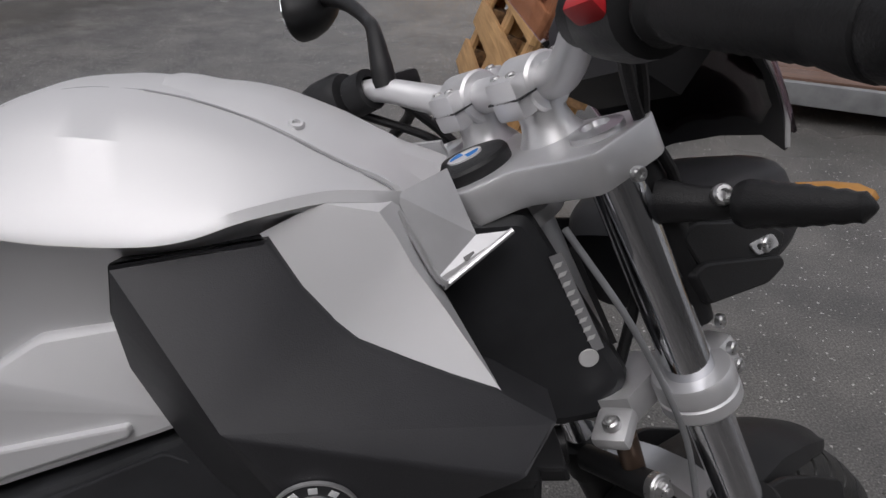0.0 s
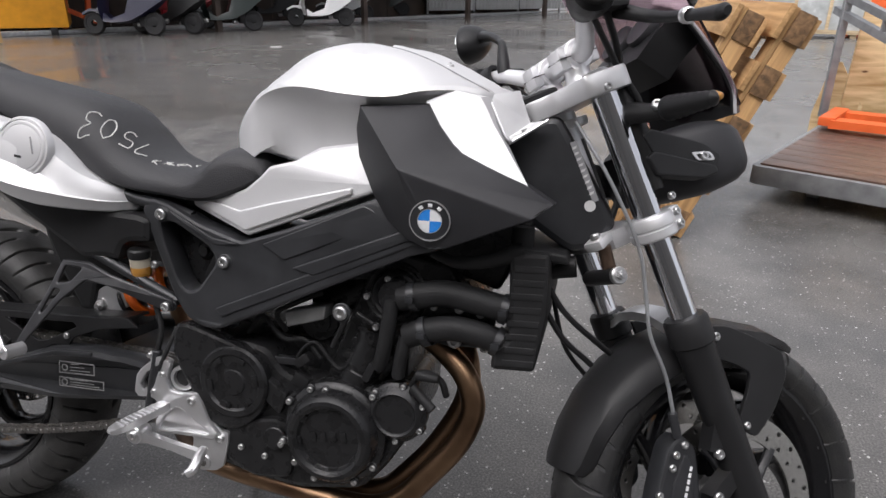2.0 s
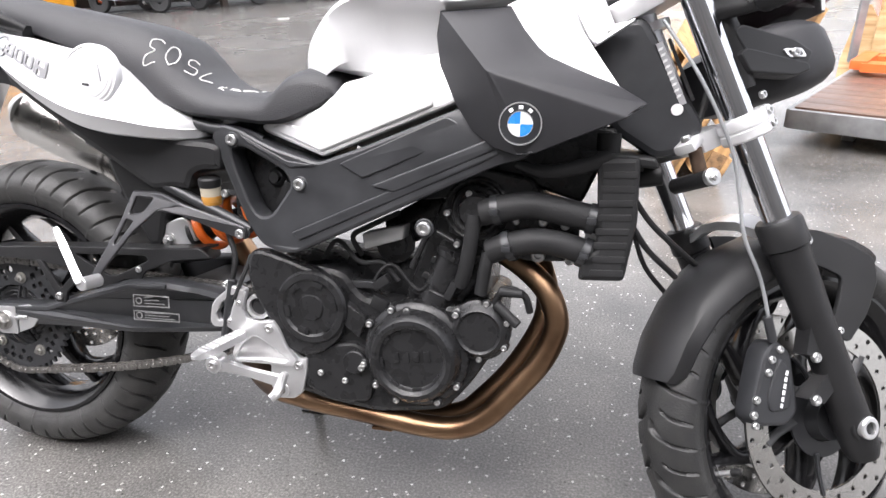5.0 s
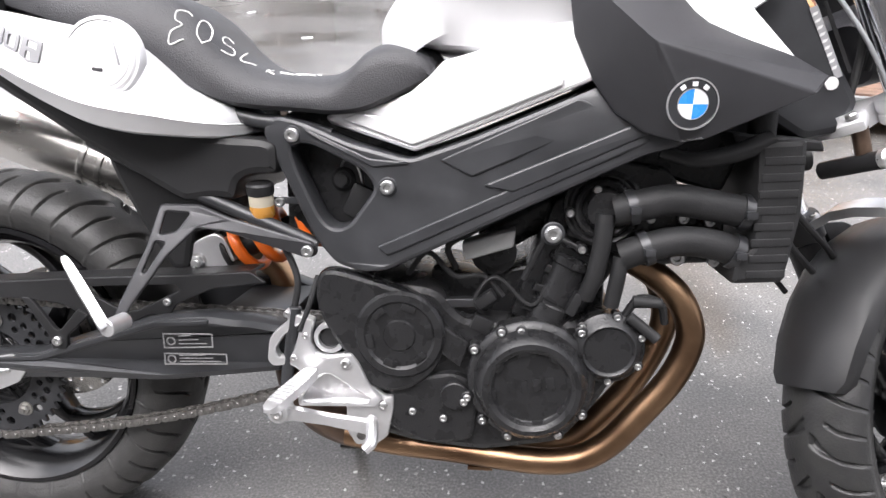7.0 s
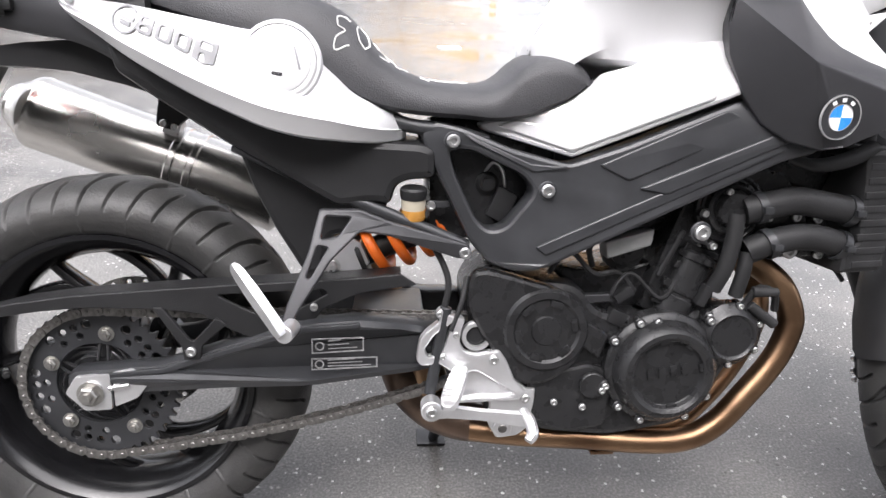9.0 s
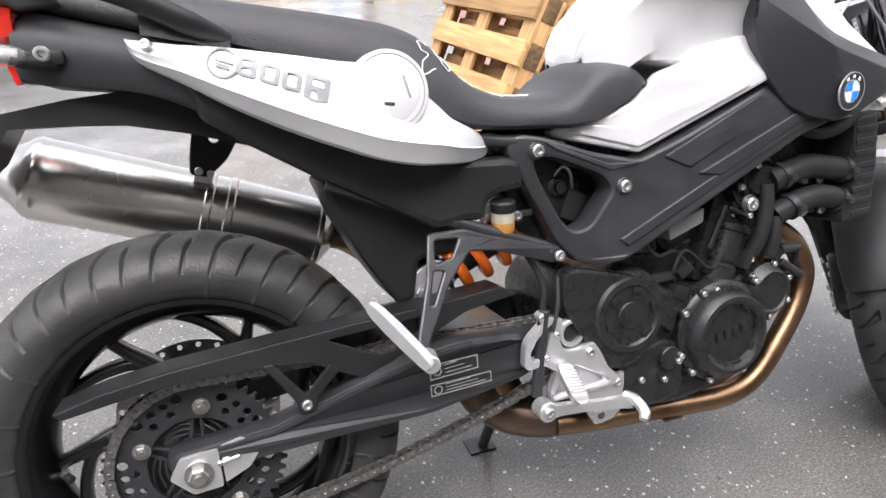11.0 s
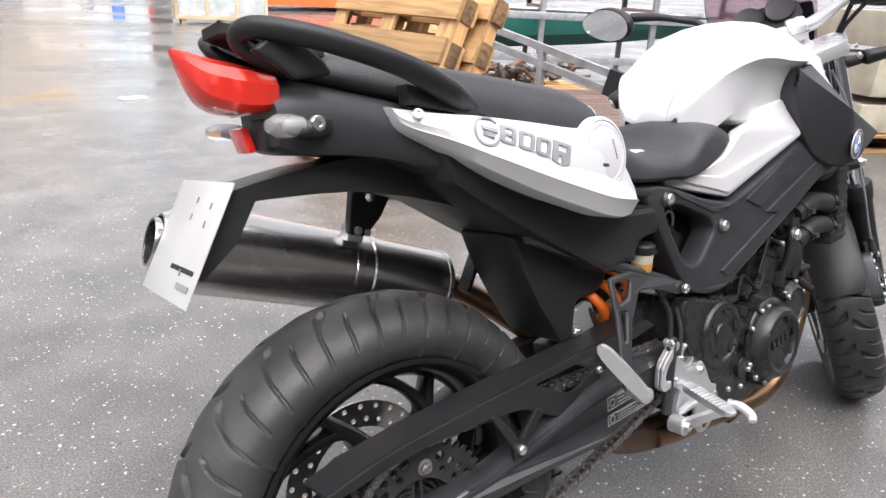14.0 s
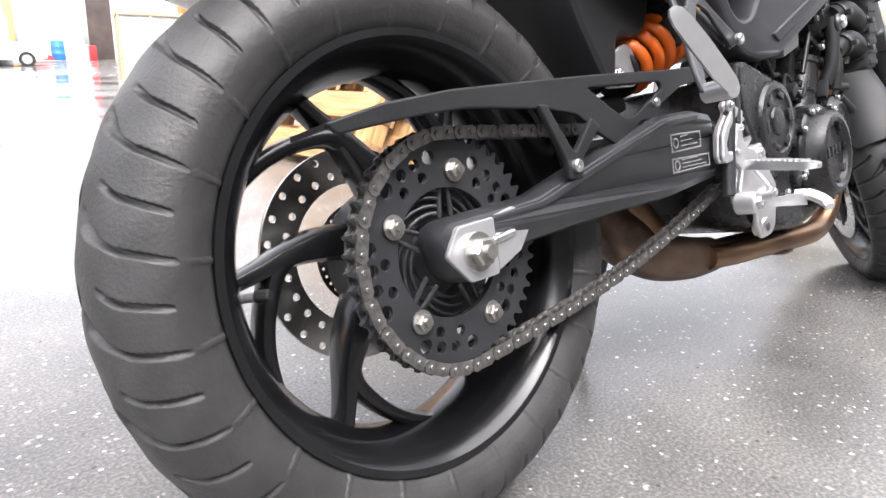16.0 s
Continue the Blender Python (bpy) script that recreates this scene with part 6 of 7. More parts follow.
PB = round_poly([(.344, .606), (.40, .606), (.445, .588), (.56, .552), (.563, .535), (.545, .530), (.44, .569), (.402, .575), (.362, .537), (.316, .468), (.310, .449), (.294, .452), (.300, .474), (.330, .548)], .005)
PH = round_poly([(.353, .596), (.389, .594), (.372, .570), (.347, .565)], .004)
PH2 = round_poly([(.343, .556), (.357, .554), (.333, .514), (.328, .514)], .003)
pbr = plate("passenger_footrest_bracket", PB, -.127, -.120, SATIN_GREY, bike, [PH, PH2], .003, "black triangular passenger footrest bracket", warp=peg_y)
bolt((.553, -.133, .541), .0085, parent=pbr)


def ribbed_peg(a, b, w, name, parent, label, roll=0):
    """A flat footrest from a to b with raised ribs on top."""
    a, b = Vector(a), Vector(b)
    d = (b - a)
    ln = d.length
    m = axis_at(a, d) @ pose(0, 0, 0, 0, 0, roll)
    p = part(name, loft([[(-w * f, -.007 * g, z), (w * f, -.007 * g, z), (w * f, .006 * g, z), (-w * f, .006 * g, z)] for z, f, g in ((0, .6, 1), (ln * .06, .8, 1.1), (ln * .25, .95, 1), (ln * .6, 1, 1), (ln * .85, .92, .85), (ln * .95, .72, .7), (ln, .35, .4))]), ALU_BRIGHT, parent, label, m=m)
    for k in range(9 if name == "footrest" else 0):
        z = ln * (.2 + .075 * k)
        part("peg_rib", box((w * 1.7, .0025, .004), (0, .0068, z), .001), ALU_BRIGHT, p, m=m)
    return p


ribbed_peg((.303, -.230, .452), (.236, -.203, .542), .0105, "passenger_footrest", pbr, "folded silver passenger footrest", 62)
part("peg_hinge", rod((.310, -.195, .452), (.304, -.232, .452), .012), ALU_BRIGHT, pbr)

# rider's footrest hanger ------------------------------------------------------------
HG = round_poly([(.511, .447), (.520, .456), (.530, .446), (.557, .438), (.551, .418), (.549, .400), (.557, .385), (.575, .381), (.610, .388), (.622, .371), (.636, .339), (.658, .319), (.671, .321), (.670, .296), (.661, .253), (.645, .240), (.612, .236), (.597, .262), (.599, .300), (.527, .300), (.526, .320), (.541, .351), (.519, .366), (.491, .363), (.483, .373), (.488, .406), (.497, .418), (.519, .436)], .005)
HH = round_poly([(.538, .432), (.523, .386), (.501, .377), (.496, .390), (.510, .412)], .004)
HT = round_poly([(.566, .353), (.577, .354), (.637, .316), (.632, .311), (.578, .311), (.537, .305), (.532, .308), (.546, .335)], .005)
hanger = plate("footrest_hanger", HG, -.122, -.112, ALU_BRIGHT, bike, [HH], .003, "bright cast aluminium footrest hanger")
HU = round_poly([(.511, .447), (.520, .456), (.530, .446), (.557, .438), (.551, .418), (.549, .400), (.557, .385), (.575, .381), (.610, .388), (.622, .371), (.636, .339), (.656, .318), (.645, .304), (.600, .303), (.527, .300), (.526, .320), (.541, .351), (.519, .366), (.491, .363), (.483, .373), (.488, .406), (.497, .418), (.519, .436)], .005)
plate("hanger_face", HU, -.130, -.121, ALU_BRIGHT, hanger, [HH, HT], .003)
part("pivot_ring", revolve([(.0165, 0), (.023, 0), (.0235, .002), (.0235, .012), (.022, .014), (.0165, .014)], 32, closed=True, m=axis_at((.576, -.108, .407), RIGHT)), ALU_BRIGHT, hanger)
part("pivot_cap", revolve([(0, .006), (.012, .006), (.0165, .003), (.0165, .0), (0, 0)], 24, m=axis_at((.576, -.110, .407), RIGHT)), BLACK_PLASTIC, hanger)
for x, z in ((.517, .446), (.543, .413), (.524, .378), (.602, .372), (.655, .305)):
    bolt((x, -.1305 if z > .36 else -.124, z), .0048 if x < .6 else .0075, parent=hanger)
part("hanger_lug", rod((.621, -.105, .254), (.621, -.125, .254), .015), ALU_BRIGHT, hanger)
part("lug_hole", rod((.621, -.120, .254), (.621, -.1262, .254), .0075), DARK_STEEL, hanger)
ribbed_peg((.552, -.132, .358), (.521, -.240, .347), .013, "footrest", hanger, "ribbed silver footrest")
ped = part("brake_pedal", loft([[(x, y - t, z - h), (x, y + t, z - h), (x, y + t, z + h), (x, y - t, z + h)] for x, y, z, t, h in
                                ((.500, -.150, .300, .008, .012), (.53, -.152, .300, .006, .009), (.58, -.157, .296, .006, .007), (.63, -.165, .293, .006, .009), (.648, -.168, .292, .008, .010))]), ALU_BRIGHT, bike, "silver rear brake pedal")
part("pedal_toe", tube([(.645, -.160, .300), (.650, -.180, .298), (.652, -.200, .286), (.644, -.208, .278)], [.008, .009, .009, .007], 10), ALU_BRIGHT, ped)
part("pedal_boss", rod((.506, -.132, .303), (.506, -.162, .303), .016), ALU_BRIGHT, ped)
bolt((.506, -.162, .303), .009, parent=ped)
part("master_cylinder", rod((.505, -.122, .315), (.528, -.122, .455), .009), FRAME_BLACK, bike)

# engine -----------------------------------------------------------------------------
ENG = round_poly([(.575, .33), (.60, .26), (.70, .235), (.80, .225), (.92, .245), (.965, .30), (1.0, .36), (1.005, .44), (.97, .45), (.88, .432), (.77, .440), (.735, .485), (.60, .50), (.565, .45)], .02)
engine = plate("crankcase", ENG, -.105, .12, ENGINE_BLACK, bike, bevel=.012, label="black parallel-twin engine block")


def slab(name, pts, y0, y1, material=None, parent=None, bevel=.005, r=.008, label=""):
    return plate(name, round_poly(pts, r), y0, y1, material or ENGINE_BLACK, parent or engine, bevel=bevel, label=label)


slab("cylinder_block", [(.84, .44), (.93, .42), (1.03, .58), (.95, .645), (.90, .61)], -.085, .12)
slab("cylinder_head", [(.915, .565), (1.03, .52), (1.10, .585), (1.05, .66), (.96, .675)], -.10, .13)
for k in range(4):
    f = k * .028
    slab("cooling_rib", [(.855 + f * .55, .455 + f), (.925 + f * .55, .430 + f), (.930 + f * .55, .440 + f), (.862 + f * .55, .466 + f)], -.098, -.08, bevel=.002, r=.003)
# cylinders and starter behind
slab("gearbox_top", [(.72, .42), (.98, .42), (.98, .50), (.90, .52), (.80, .49), (.72, .50)], -.055, .10)
STM = axis_at((.886, -.078, .412), (.045, 0, .115))
part("starter_motor", revolve([(0, 0), (.030, 0), (.0335, .004), (.0335, .050), (.0318, .052), (.0318, .056), (.0335, .058), (.0335, .112), (.037, .114), (.037, .124), (.030, .128), (.014, .130), (.012, .142), (0, .144)], 28, m=STM), ENGINE_BLACK, engine, "black ribbed starter motor")
part("starter_flange", box((.086, .012, .010), (0, 0, .119), .003), ENGINE_BLACK, engine, m=STM)
part("starter_strap", rod((.858, -.108, .500), (.890, -.112, .572), .005), ENGINE_BLACK, engine)
part("starter_strap", rod((.900, -.110, .566), (.936, -.112, .548), .004), ENGINE_BLACK, engine)
part("junction_plug", box((.030, .022, .024), (.800, -.098, .430), .004, rot=(0, 24, 0)), BLACK_PLASTIC, engine)
part("intake_pipe", rod((.80, -.02, .54), (.90, -.02, .60), .032), ENGINE_BLACK, engine)
part("intake_pipe", rod((.80, .06, .54), (.90, .06, .60), .032), ENGINE_BLACK, engine)
part("throttle_wheel", revolve([(0, 0), (.034, 0), (.034, .012), (.022, .012), (.022, .018), (0, .018)], 28, m=axis_at((.815, -.055, .530), RIGHT)), ENGINE_BLACK, engine)
slab("regulator", [(.770, .553), (.774, .526), (.843, .548), (.846, .573)], -.112, -.075, REG_GREY, bevel=.003, r=.004, label="dull grey voltage regulator")
slab("fuel_rail", [(.738, .452), (.738, .466), (.798, .468), (.798, .455)], -.10, -.085, SATIN_GREY, bevel=.002, r=.004)
part("wiring", tube([(.69, -.09, .50), (.72, -.095, .535), (.76, -.095, .50), (.80, -.09, .50), (.83, -.09, .47)], .0042, 8), HOSE, engine)
part("wiring", tube([(.80, -.09, .44), (.79, -.10, .47), (.82, -.095, .50), (.87, -.10, .46), (.90, -.10, .50)], .0032, 8), HOSE, engine)
part("wiring", tube([(1.0, -.11, .45), (1.02, -.115, .48), (1.05, -.11, .47), (1.06, -.10, .44)], .006, 8), HOSE, engine)
part("wiring", tube([(.76, -.085, .51), (.75, -.10, .545), (.78, -.10, .565), (.83, -.09, .59)], .005, 8), HOSE, engine)
part("sensor_plug", box((.03, .02, .016), (.805, -.105, .47), .003, rot=(0, -35, 0)), BLACK_PLASTIC, engine)
part("sensor_plug", box((.014, .02, .034), (.93, -.115, .47), .003, rot=(0, 25, 0)), BLACK_PLASTIC, engine)
part("breather_stub", rod((1.005, -.12, .455), (1.045, -.13, .425), .008), HOSE, engine)
part("breather_stub", rod((1.01, -.115, .475), (1.05, -.12, .475), .009, .007), HOSE, engine)

CL = axis_at((.872, -.115, .352), RIGHT)
cover = part("clutch_cover", revolve([(.092, -.02), (.092, .006), (.089, .010), (.082, .013), (.079, .024), (.075, .034), (.069, .040), (.062, .041), (.056, .037), (.053, .030), (.0515, .029), (0, .0305)], 64, m=CL), ENGINE_BLACK, engine, "round black clutch cover")
for k in range(8):
    a = 2 * math.pi * k / 8 + .2
    part("cover_lug", box((.010, .016, .008), (.055, 0, .031), .002), ENGINE_BLACK, cover, m=CL @ pose(0, 0, 0, 0, 0, math.degrees(a)))
for k in range(4):
    part("raised_mark", box((.011, .018, .004), (-.027 + .018 * k, .004, .0315), .0015), ENGINE_BLACK, cover, m=CL @ pose(0, 0, 0, 0, 0, 8))
for a, r in ((149.5, .0945), (119.5, .0875), (101, .0795), (63, .072), (49, .105), (-32, .088), (-62, .09), (196, .095), (222, .092), (250, .09)):
    x, z = .872 + r * math.cos(radians(a)), .352 + r * math.sin(radians(a))
    part("bolt_boss", rod((x, -.10, z), (x, -.129, z), .0085), ENGINE_BLACK, cover)
    bolt((x, -.130, z), .0054, parent=cover)

AL = axis_at((.980, -.105, .405), RIGHT)
small = part("alternator_cover", revolve([(.052, -.01), (.052, .012), (.046, .016), (.040, .024), (.037, .026), (.034, .024), (.033, .022), (0, .023)], 48, m=AL), ENGINE_BLACK, engine, "small round black engine cover")
for a in (-150, -88, -30, 22, 78, 140):
    x, z = .980 + .049 * math.cos(radians(a)), .405 + .049 * math.sin(radians(a))
    part("bolt_boss", rod((x, -.10, z), (x, -.121, z), .0075), ENGINE_BLACK, small)
    bolt((x, -.122, z), .005, parent=small)

SC = [(.562, .508), (.585, .515), (.640, .500), (.700, .482), (.738, .455), (.750, .415), (.737, .365), (.695, .33), (.655, .325), (.62, .345), (.60, .385), (.575, .42), (.558, .46)]
side = slab("sprocket_cover", SC, -.125, -.095, ENGINE_BLACK, engine, .007, .02, "black plastic sprocket cover")
SPC = axis_at((.682, -.122, .418), RIGHT)
part("cover_boss", revolve([(.066, -.008), (.066, .004), (.062, .009), (.052, .010), (.048, .006), (.046, .006), (.024, .006), (.022, .009), (.012, .010), (0, .009)], 64, m=SPC), ENGINE_BLACK, side)
for k in range(6):
    part("cover_tooth", box((.010, .020, .004), (.044, 0, .008), .0012), ENGINE_BLACK, side, m=SPC @ pose(0, 0, 0, 0, 0, 60 * k + 12))
slab("engine_side_plate", [(.665, .34), (.76, .36), (.80, .34), (.79, .25), (.72, .24), (.655, .27)], -.117, -.09, bevel=.006, r=.015)
slab("engine_brace", [(.730, .440), (.783, .408), (.770, .368), (.735, .395)], -.122, -.10, bevel=.003, r=.005)
part("oil_plug", rod((.762, -.10, .325), (.762, -.127, .325), .021), ENGINE_BLACK, engine)
for x, z in ((.776, .318), (.746, .291), (.70, .30)):
    bolt((x, -.1285, z), .0055, parent=engine)

# water pump, hoses and radiator
WP = axis_at((.965, -.10, .605), RIGHT)
pump = part("water_pump", revolve([(.054, -.02), (.054, .004), (.050, .006), (.046, .004), (.043, .005), (.040, .014), (.036, .017), (.032, .014), (.030, .012), (.027, .020), (.024, .024), (0, .025)], 40, m=WP), ENGINE_BLACK, engine, "black water pump housing")
for x, z in ((.954, .632), (.919, .599), (.937, .548)):
    part("bolt_boss", rod((x, -.09, z), (x, -.117, z), .0078), ENGINE_BLACK, pump)
    bolt((x, -.118, z), .0054, parent=pump)
upper = part("radiator_hose", tube([(.978, -.118, .603), (1.01, -.122, .612), (1.055, -.122, .620), (1.11, -.120, .612), (1.165, -.112, .600)], .0215, 20), HOSE, bike, "thick black rubber radiator hose")
lower = part("radiator_hose", tube([(.992, -.115, .540), (1.02, -.120, .553), (1.065, -.122, .564), (1.11, -.120, .560), (1.155, -.112, .545)], .0205, 20), HOSE, bike, "thick black rubber radiator hose")
for c, d, h in (((1.0, -.120, .609), (1, 0, .25), upper), ((1.148, -.115, .604), (1, 0, -.2), upper), ((1.022, -.120, .553), (1, 0, .4), lower), ((1.14, -.115, .550), (1, 0, -.4), lower)):
    cl = part("hose_clip", revolve([(.0215, -.006), (.0245, -.006), (.0245, .006), (.0215, .006)], 24, closed=True, m=axis_at(c, d)), FRAME_BLACK, h)
    part("clip_ear", box((.014, .010, .010), (0, -.004, 0), .002), FRAME_BLACK, cl, m=Matrix.Translation(Vector(c) + Vector((0, -.024, 0))))
for x, z, r in ((1.073, .592, .008), (1.108, .589, .008), (1.068, .538, .012), (1.118, .533, .008), (1.03, .590, .006), (.992, .530, .006)):
    bolt((x, -.102, z), r, parent=engine)
slab("coolant_rail", [(.99, .585), (1.13, .59), (1.13, .53), (1.05, .525), (.99, .54)], -.099, -.07, bevel=.004)
part("vertical_hose", tube([(.965, -.125, .60), (.962, -.128, .56), (.955, -.125, .515), (.945, -.115, .48)], .0125, 14), HOSE, engine)
part("vertical_hose", tube([(.99, -.122, .54), (.985, -.125, .505), (.98, -.12, .47)], .011, 14), HOSE, engine)
rad = slab("radiator", [(1.150, .698), (1.212, .702), (1.215, .605), (1.202, .512), (1.133, .508), (1.136, .545), (1.158, .560), (1.154, .64)], -.135, .14, HOSE, bike, .008, .008, "black radiator side tank")
for k in range(8):
    z = .524 + .0215 * k
    part("radiator_rib", box((.050, .004, .011), (1.176 + .0012 * k, -.1345, z), .0019, rot=(0, -3, 0), seg=3), HOSE, rad)
slab("radiator_cap_bracket", [(1.12, .71), (1.235, .70), (1.24, .685), (1.13, .688)], -.12, .10, BLACK_PLASTIC, bike, .004, .004)
part("radiator_neck", tube([(1.03, -.13, .685), (1.07, -.135, .675), (1.12, -.13, .682), (1.17, -.12, .70)], [.008, .010, .012, .013], 12), HOSE, bike)
part("radiator_neck", rod((1.165, -.10, .70), (1.165, -.10, .735), .018), HOSE, bike)
slab("airbox_side", [(.80, .60), (1.10, .75), (1.18, .74), (1.13, .62), (1.0, .66), (.93, .62)], -.07, .08, ENGINE_BLACK, bike, .006, .01)

# exhaust
hd = part("exhaust_header", tube([(1.0, -.050, .53), (1.045, -.062, .505), (1.083, -.072, .472), (1.102, -.078, .430), (1.100, -.082, .395), (1.078, -.085, .345), (1.03, -.088, .282), (.99, -.088, .236), (.945, -.086, .210), (.88, -.085, .204), (.76, -.068, .206), (.66, -.055, .207), (.58, -.04, .21)], .0205, 22, 8), BRONZE, bike, "heat-tinted bronze exhaust header pipe")
part("exhaust_header", tube([(1.01, .045, .545), (1.045, .03, .52), (1.07, .01, .48), (1.082, -.01, .43), (1.07, -.02, .38), (1.03, -.03, .31), (.98, -.035, .25), (.94, -.035, .215), (.88, -.03, .203), (.76, -.015, .205), (.58, .0, .21)], .0205, 22, 8), BRONZE, bike, "heat-tinted bronze exhaust header pipe")
part("collector", tube([(.62, -.025, .21), (.57, -.01, .212), (.52, .02, .225), (.48, .05, .26), (.44, .085, .33)], [.030, .036, .042, .046, .034], 24), BROWN_ROD, hd, "dull brown exhaust collector")
part("header_bracket", box((.04, .03, .006), (.80, -.07, .184), .002), BRONZE, hd)
part("side_stand", tube([(.56, .12, .30), (.55, .17, .15), (.535, .215, .055)], [.013, .012, .011], 14), FRAME_BLACK, bike, "black side stand")
part("stand_foot", box((.06, .05, .008), (.53, .222, .052), .003, rot=(12, 0, 0)), FRAME_BLACK, bike)

# front end, in the steering head's own axes: u ahead, v left, w up --------------------
def st(name, bm, material, parent=None, label="", smooth=32):
    return part(name, bm, material, parent or bike, label, m=STEER, smooth=smooth)


FU, FV, FW = 0.031, 0.108, -0.385
FRONT = STEER @ pose(FU, 0, FW)
front_wheel = build_wheel("front_wheel", FRONT, 0.296, 0.122, 0.092, 44, 0.055, -1, "gloss black cast front wheel", DARK_RUBBER)


def build_leg(s):
    v = FV * s
    tb = st("fork_tube", rod((FU, v, -.05), (FU, v, .345), .0215, n=32), CHROME, None, "polished chrome fork tube")
    leg = st("fork_leg", revolve([(0, -.44), (.022, -.44), (.027, -.425), (.0285, -.39), (.0275, -.20), (.0295, -.12), (.0305, -.085), (.0345, -.082), (.0345, -.045), (.031, -.039), (.022, -.038), (0, -.038)], 32, m=pose(FU, v, 0)), BLACK_PLASTIC, None, "black fork leg")
    st("axle_lug", rod((FU, v - .022 * s, FW), (FU, v + .022 * s, FW), .024), BLACK_PLASTIC, leg)
    st("axle_end", revolve([(.010, 0), (.0175, 0), (.0175, .010), (.015, .012), (.010, .012)], 28, closed=True, m=axis_at((FU, v + .020 * s, FW), (0, s, 0))), ALU_BRIGHT, leg)
    st("caliper_lug", loft([[(u - .012, v - .014, w + .01), (u + .012, v - .014, w - .01), (u + .012, v + .012, w - .01), (u - .012, v + .012, w + .01)] for u, w in ((FU, -.20), (-.005, -.25))]), BLACK_PLASTIC, leg)
    st("caliper_lug", loft([[(u - .012, v - .014, w + .01), (u + .012, v - .014, w - .01), (u + .012, v + .012, w - .01), (u - .012, v + .012, w + .01)] for u, w in ((FU, -.29), (-.03, -.312))]), BLACK_PLASTIC, leg)
    for u, w in ((-.003, -.252), (-.03, -.310)):
        bolt((u, v + .013 * s, w), .008, (0, s, 0), leg, m=STEER)
    # brake caliper
    cp = [(-.040, -.205), (-.022, -.235), (-.048, -.325), (-.075, -.335), (-.125, -.310), (-.132, -.295), (-.108, -.262), (-.066, -.212)]
    y = .080 * s
    cal = plate("brake_caliper", round_poly(cp, .012), y - .020, y + .020, FRAME_BLACK, bike, bevel=.006, label="black four-piston brake caliper", m=STEER)
    cp2 = [(-.048, -.232), (-.038, -.248), (-.062, -.312), (-.100, -.300), (-.092, -.275)]
    plate("caliper_face", round_poly(cp2, .012), y + .018 * s - .005, y + .018 * s + .006, FRAME_BLACK, cal, bevel=.003, m=STEER)
    if s < 0:
        for k in range(6):
            f = k / 5
            st("caliper_mark", box((.0045, .001, .007), (-.048 - .030 * f, y - .0255, -.258 - .040 * f), 0, rot=(0, 38, 0)), BADGE_WHITE, cal)
    for u, w in ((-.041, -.223), (-.061, -.230), (-.075, -.245), (-.112, -.272), (-.126, -.290), (-.130, -.306)):
        bolt((u, y + .020 * s, w), .006, (0, s, 0), cal, m=STEER)
    build_disc("brake_disc", .160, .118, .058 * s, FRONT, front_wheel, "drilled steel brake disc")
    part("disc_carrier", revolve([(.040, -.003), (.066, -.002), (.066, .002), (.040, .003)], 40, closed=True, m=FRONT @ Matrix.Translation((0, .052 * s, 0)) @ YAX), FRAME_BLACK, front_wheel)
    for k in range(5):
        a = 2 * math.pi * k / 5 + .4
        part("disc_arm", tube([(.060 * math.cos(a - .12), .054 * s, .060 * math.sin(a - .12)), (.095 * math.cos(a), .056 * s, .095 * math.sin(a)), (.124 * math.cos(a + .08), .058 * s, .124 * math.sin(a + .08))], [.009, .007, .008], 8, 4, flat=.5), FRAME_BLACK, front_wheel, m=FRONT)
    # braided hose
    if s < 0:
        hose = st("brake_hose", tube([(-.02, -.09, .30), (-.012, -.11, .20), (-.006, -.112, .09), (-.022, -.112, .02), (-.038, -.11, -.04), (-.036, -.108, -.11), (-.046, -.105, -.178)], .0030, 10), GALV, None, "braided steel brake hose")
        st("hose_end", rod((-.045, -.105, -.165), (-.050, -.103, -.205), .007), FRAME_BLACK, hose)
    else:
        st("sensor_cable", tube([(-.03, .10, .12), (-.05, .115, .05), (-.07, .115, -.06), (-.05, .11, -.14)], .0045, 8), HOSE, None)


both(build_leg)

# mudguard: a shell over the tyre with two stays
def fender_ring(a, w, lift=.012, drop=.030):
    r = .296 + lift
    def p(rr, v):
        return (FU + rr * math.cos(a), v, FW + rr * math.sin(a))
    prof = [(r - drop, -w), (r - drop * .35, -w * .93), (r - .004, -w * .72), (r + .003, -w * .35), (r + .005, 0)]
    outer = prof + [(q, -v) for q, v in prof[-2::-1]]
    inner = [(q - .004, v * .95) for q, v in outer[::-1]]
    return [p(q, v) for q, v in outer + inner]


fend = st("front_mudguard", loft([fender_ring(radians(a), w, .012, d) for a, w, d in ((143, .048, .022), (140, .058, .030), (130, .064, .034), (118, .068, .038), (105, .074, .046), (95, .078, .052), (80, .076, .046), (65, .068, .034), (52, .060, .026), (42, .048, .020), (36, .034, .012))]), BLACK_PLASTIC, None, "matt black front mudguard", smooth=45)


def build_stay(s):
    stay = round_poly([(.060, -.068), (.112, -.090), (.153, -.126), (.199, -.174), (.190, -.212), (.145, -.252), (.092, -.277), (.064, -.242), (.104, -.205), (.124, -.177), (.098, -.150), (.066, -.126)], .010)
    y = .092 * s
    sy = plate("mudguard_stay", stay, y - .004, y + .004, BLACK_PLASTIC, fend, bevel=.002, m=STEER)
    bolt((.083, y + .004 * s, -.096), .007, (0, s, 0), sy, m=STEER)
    bolt((.082, y + .004 * s, -.250), .006, (0, s, 0), sy, m=STEER)


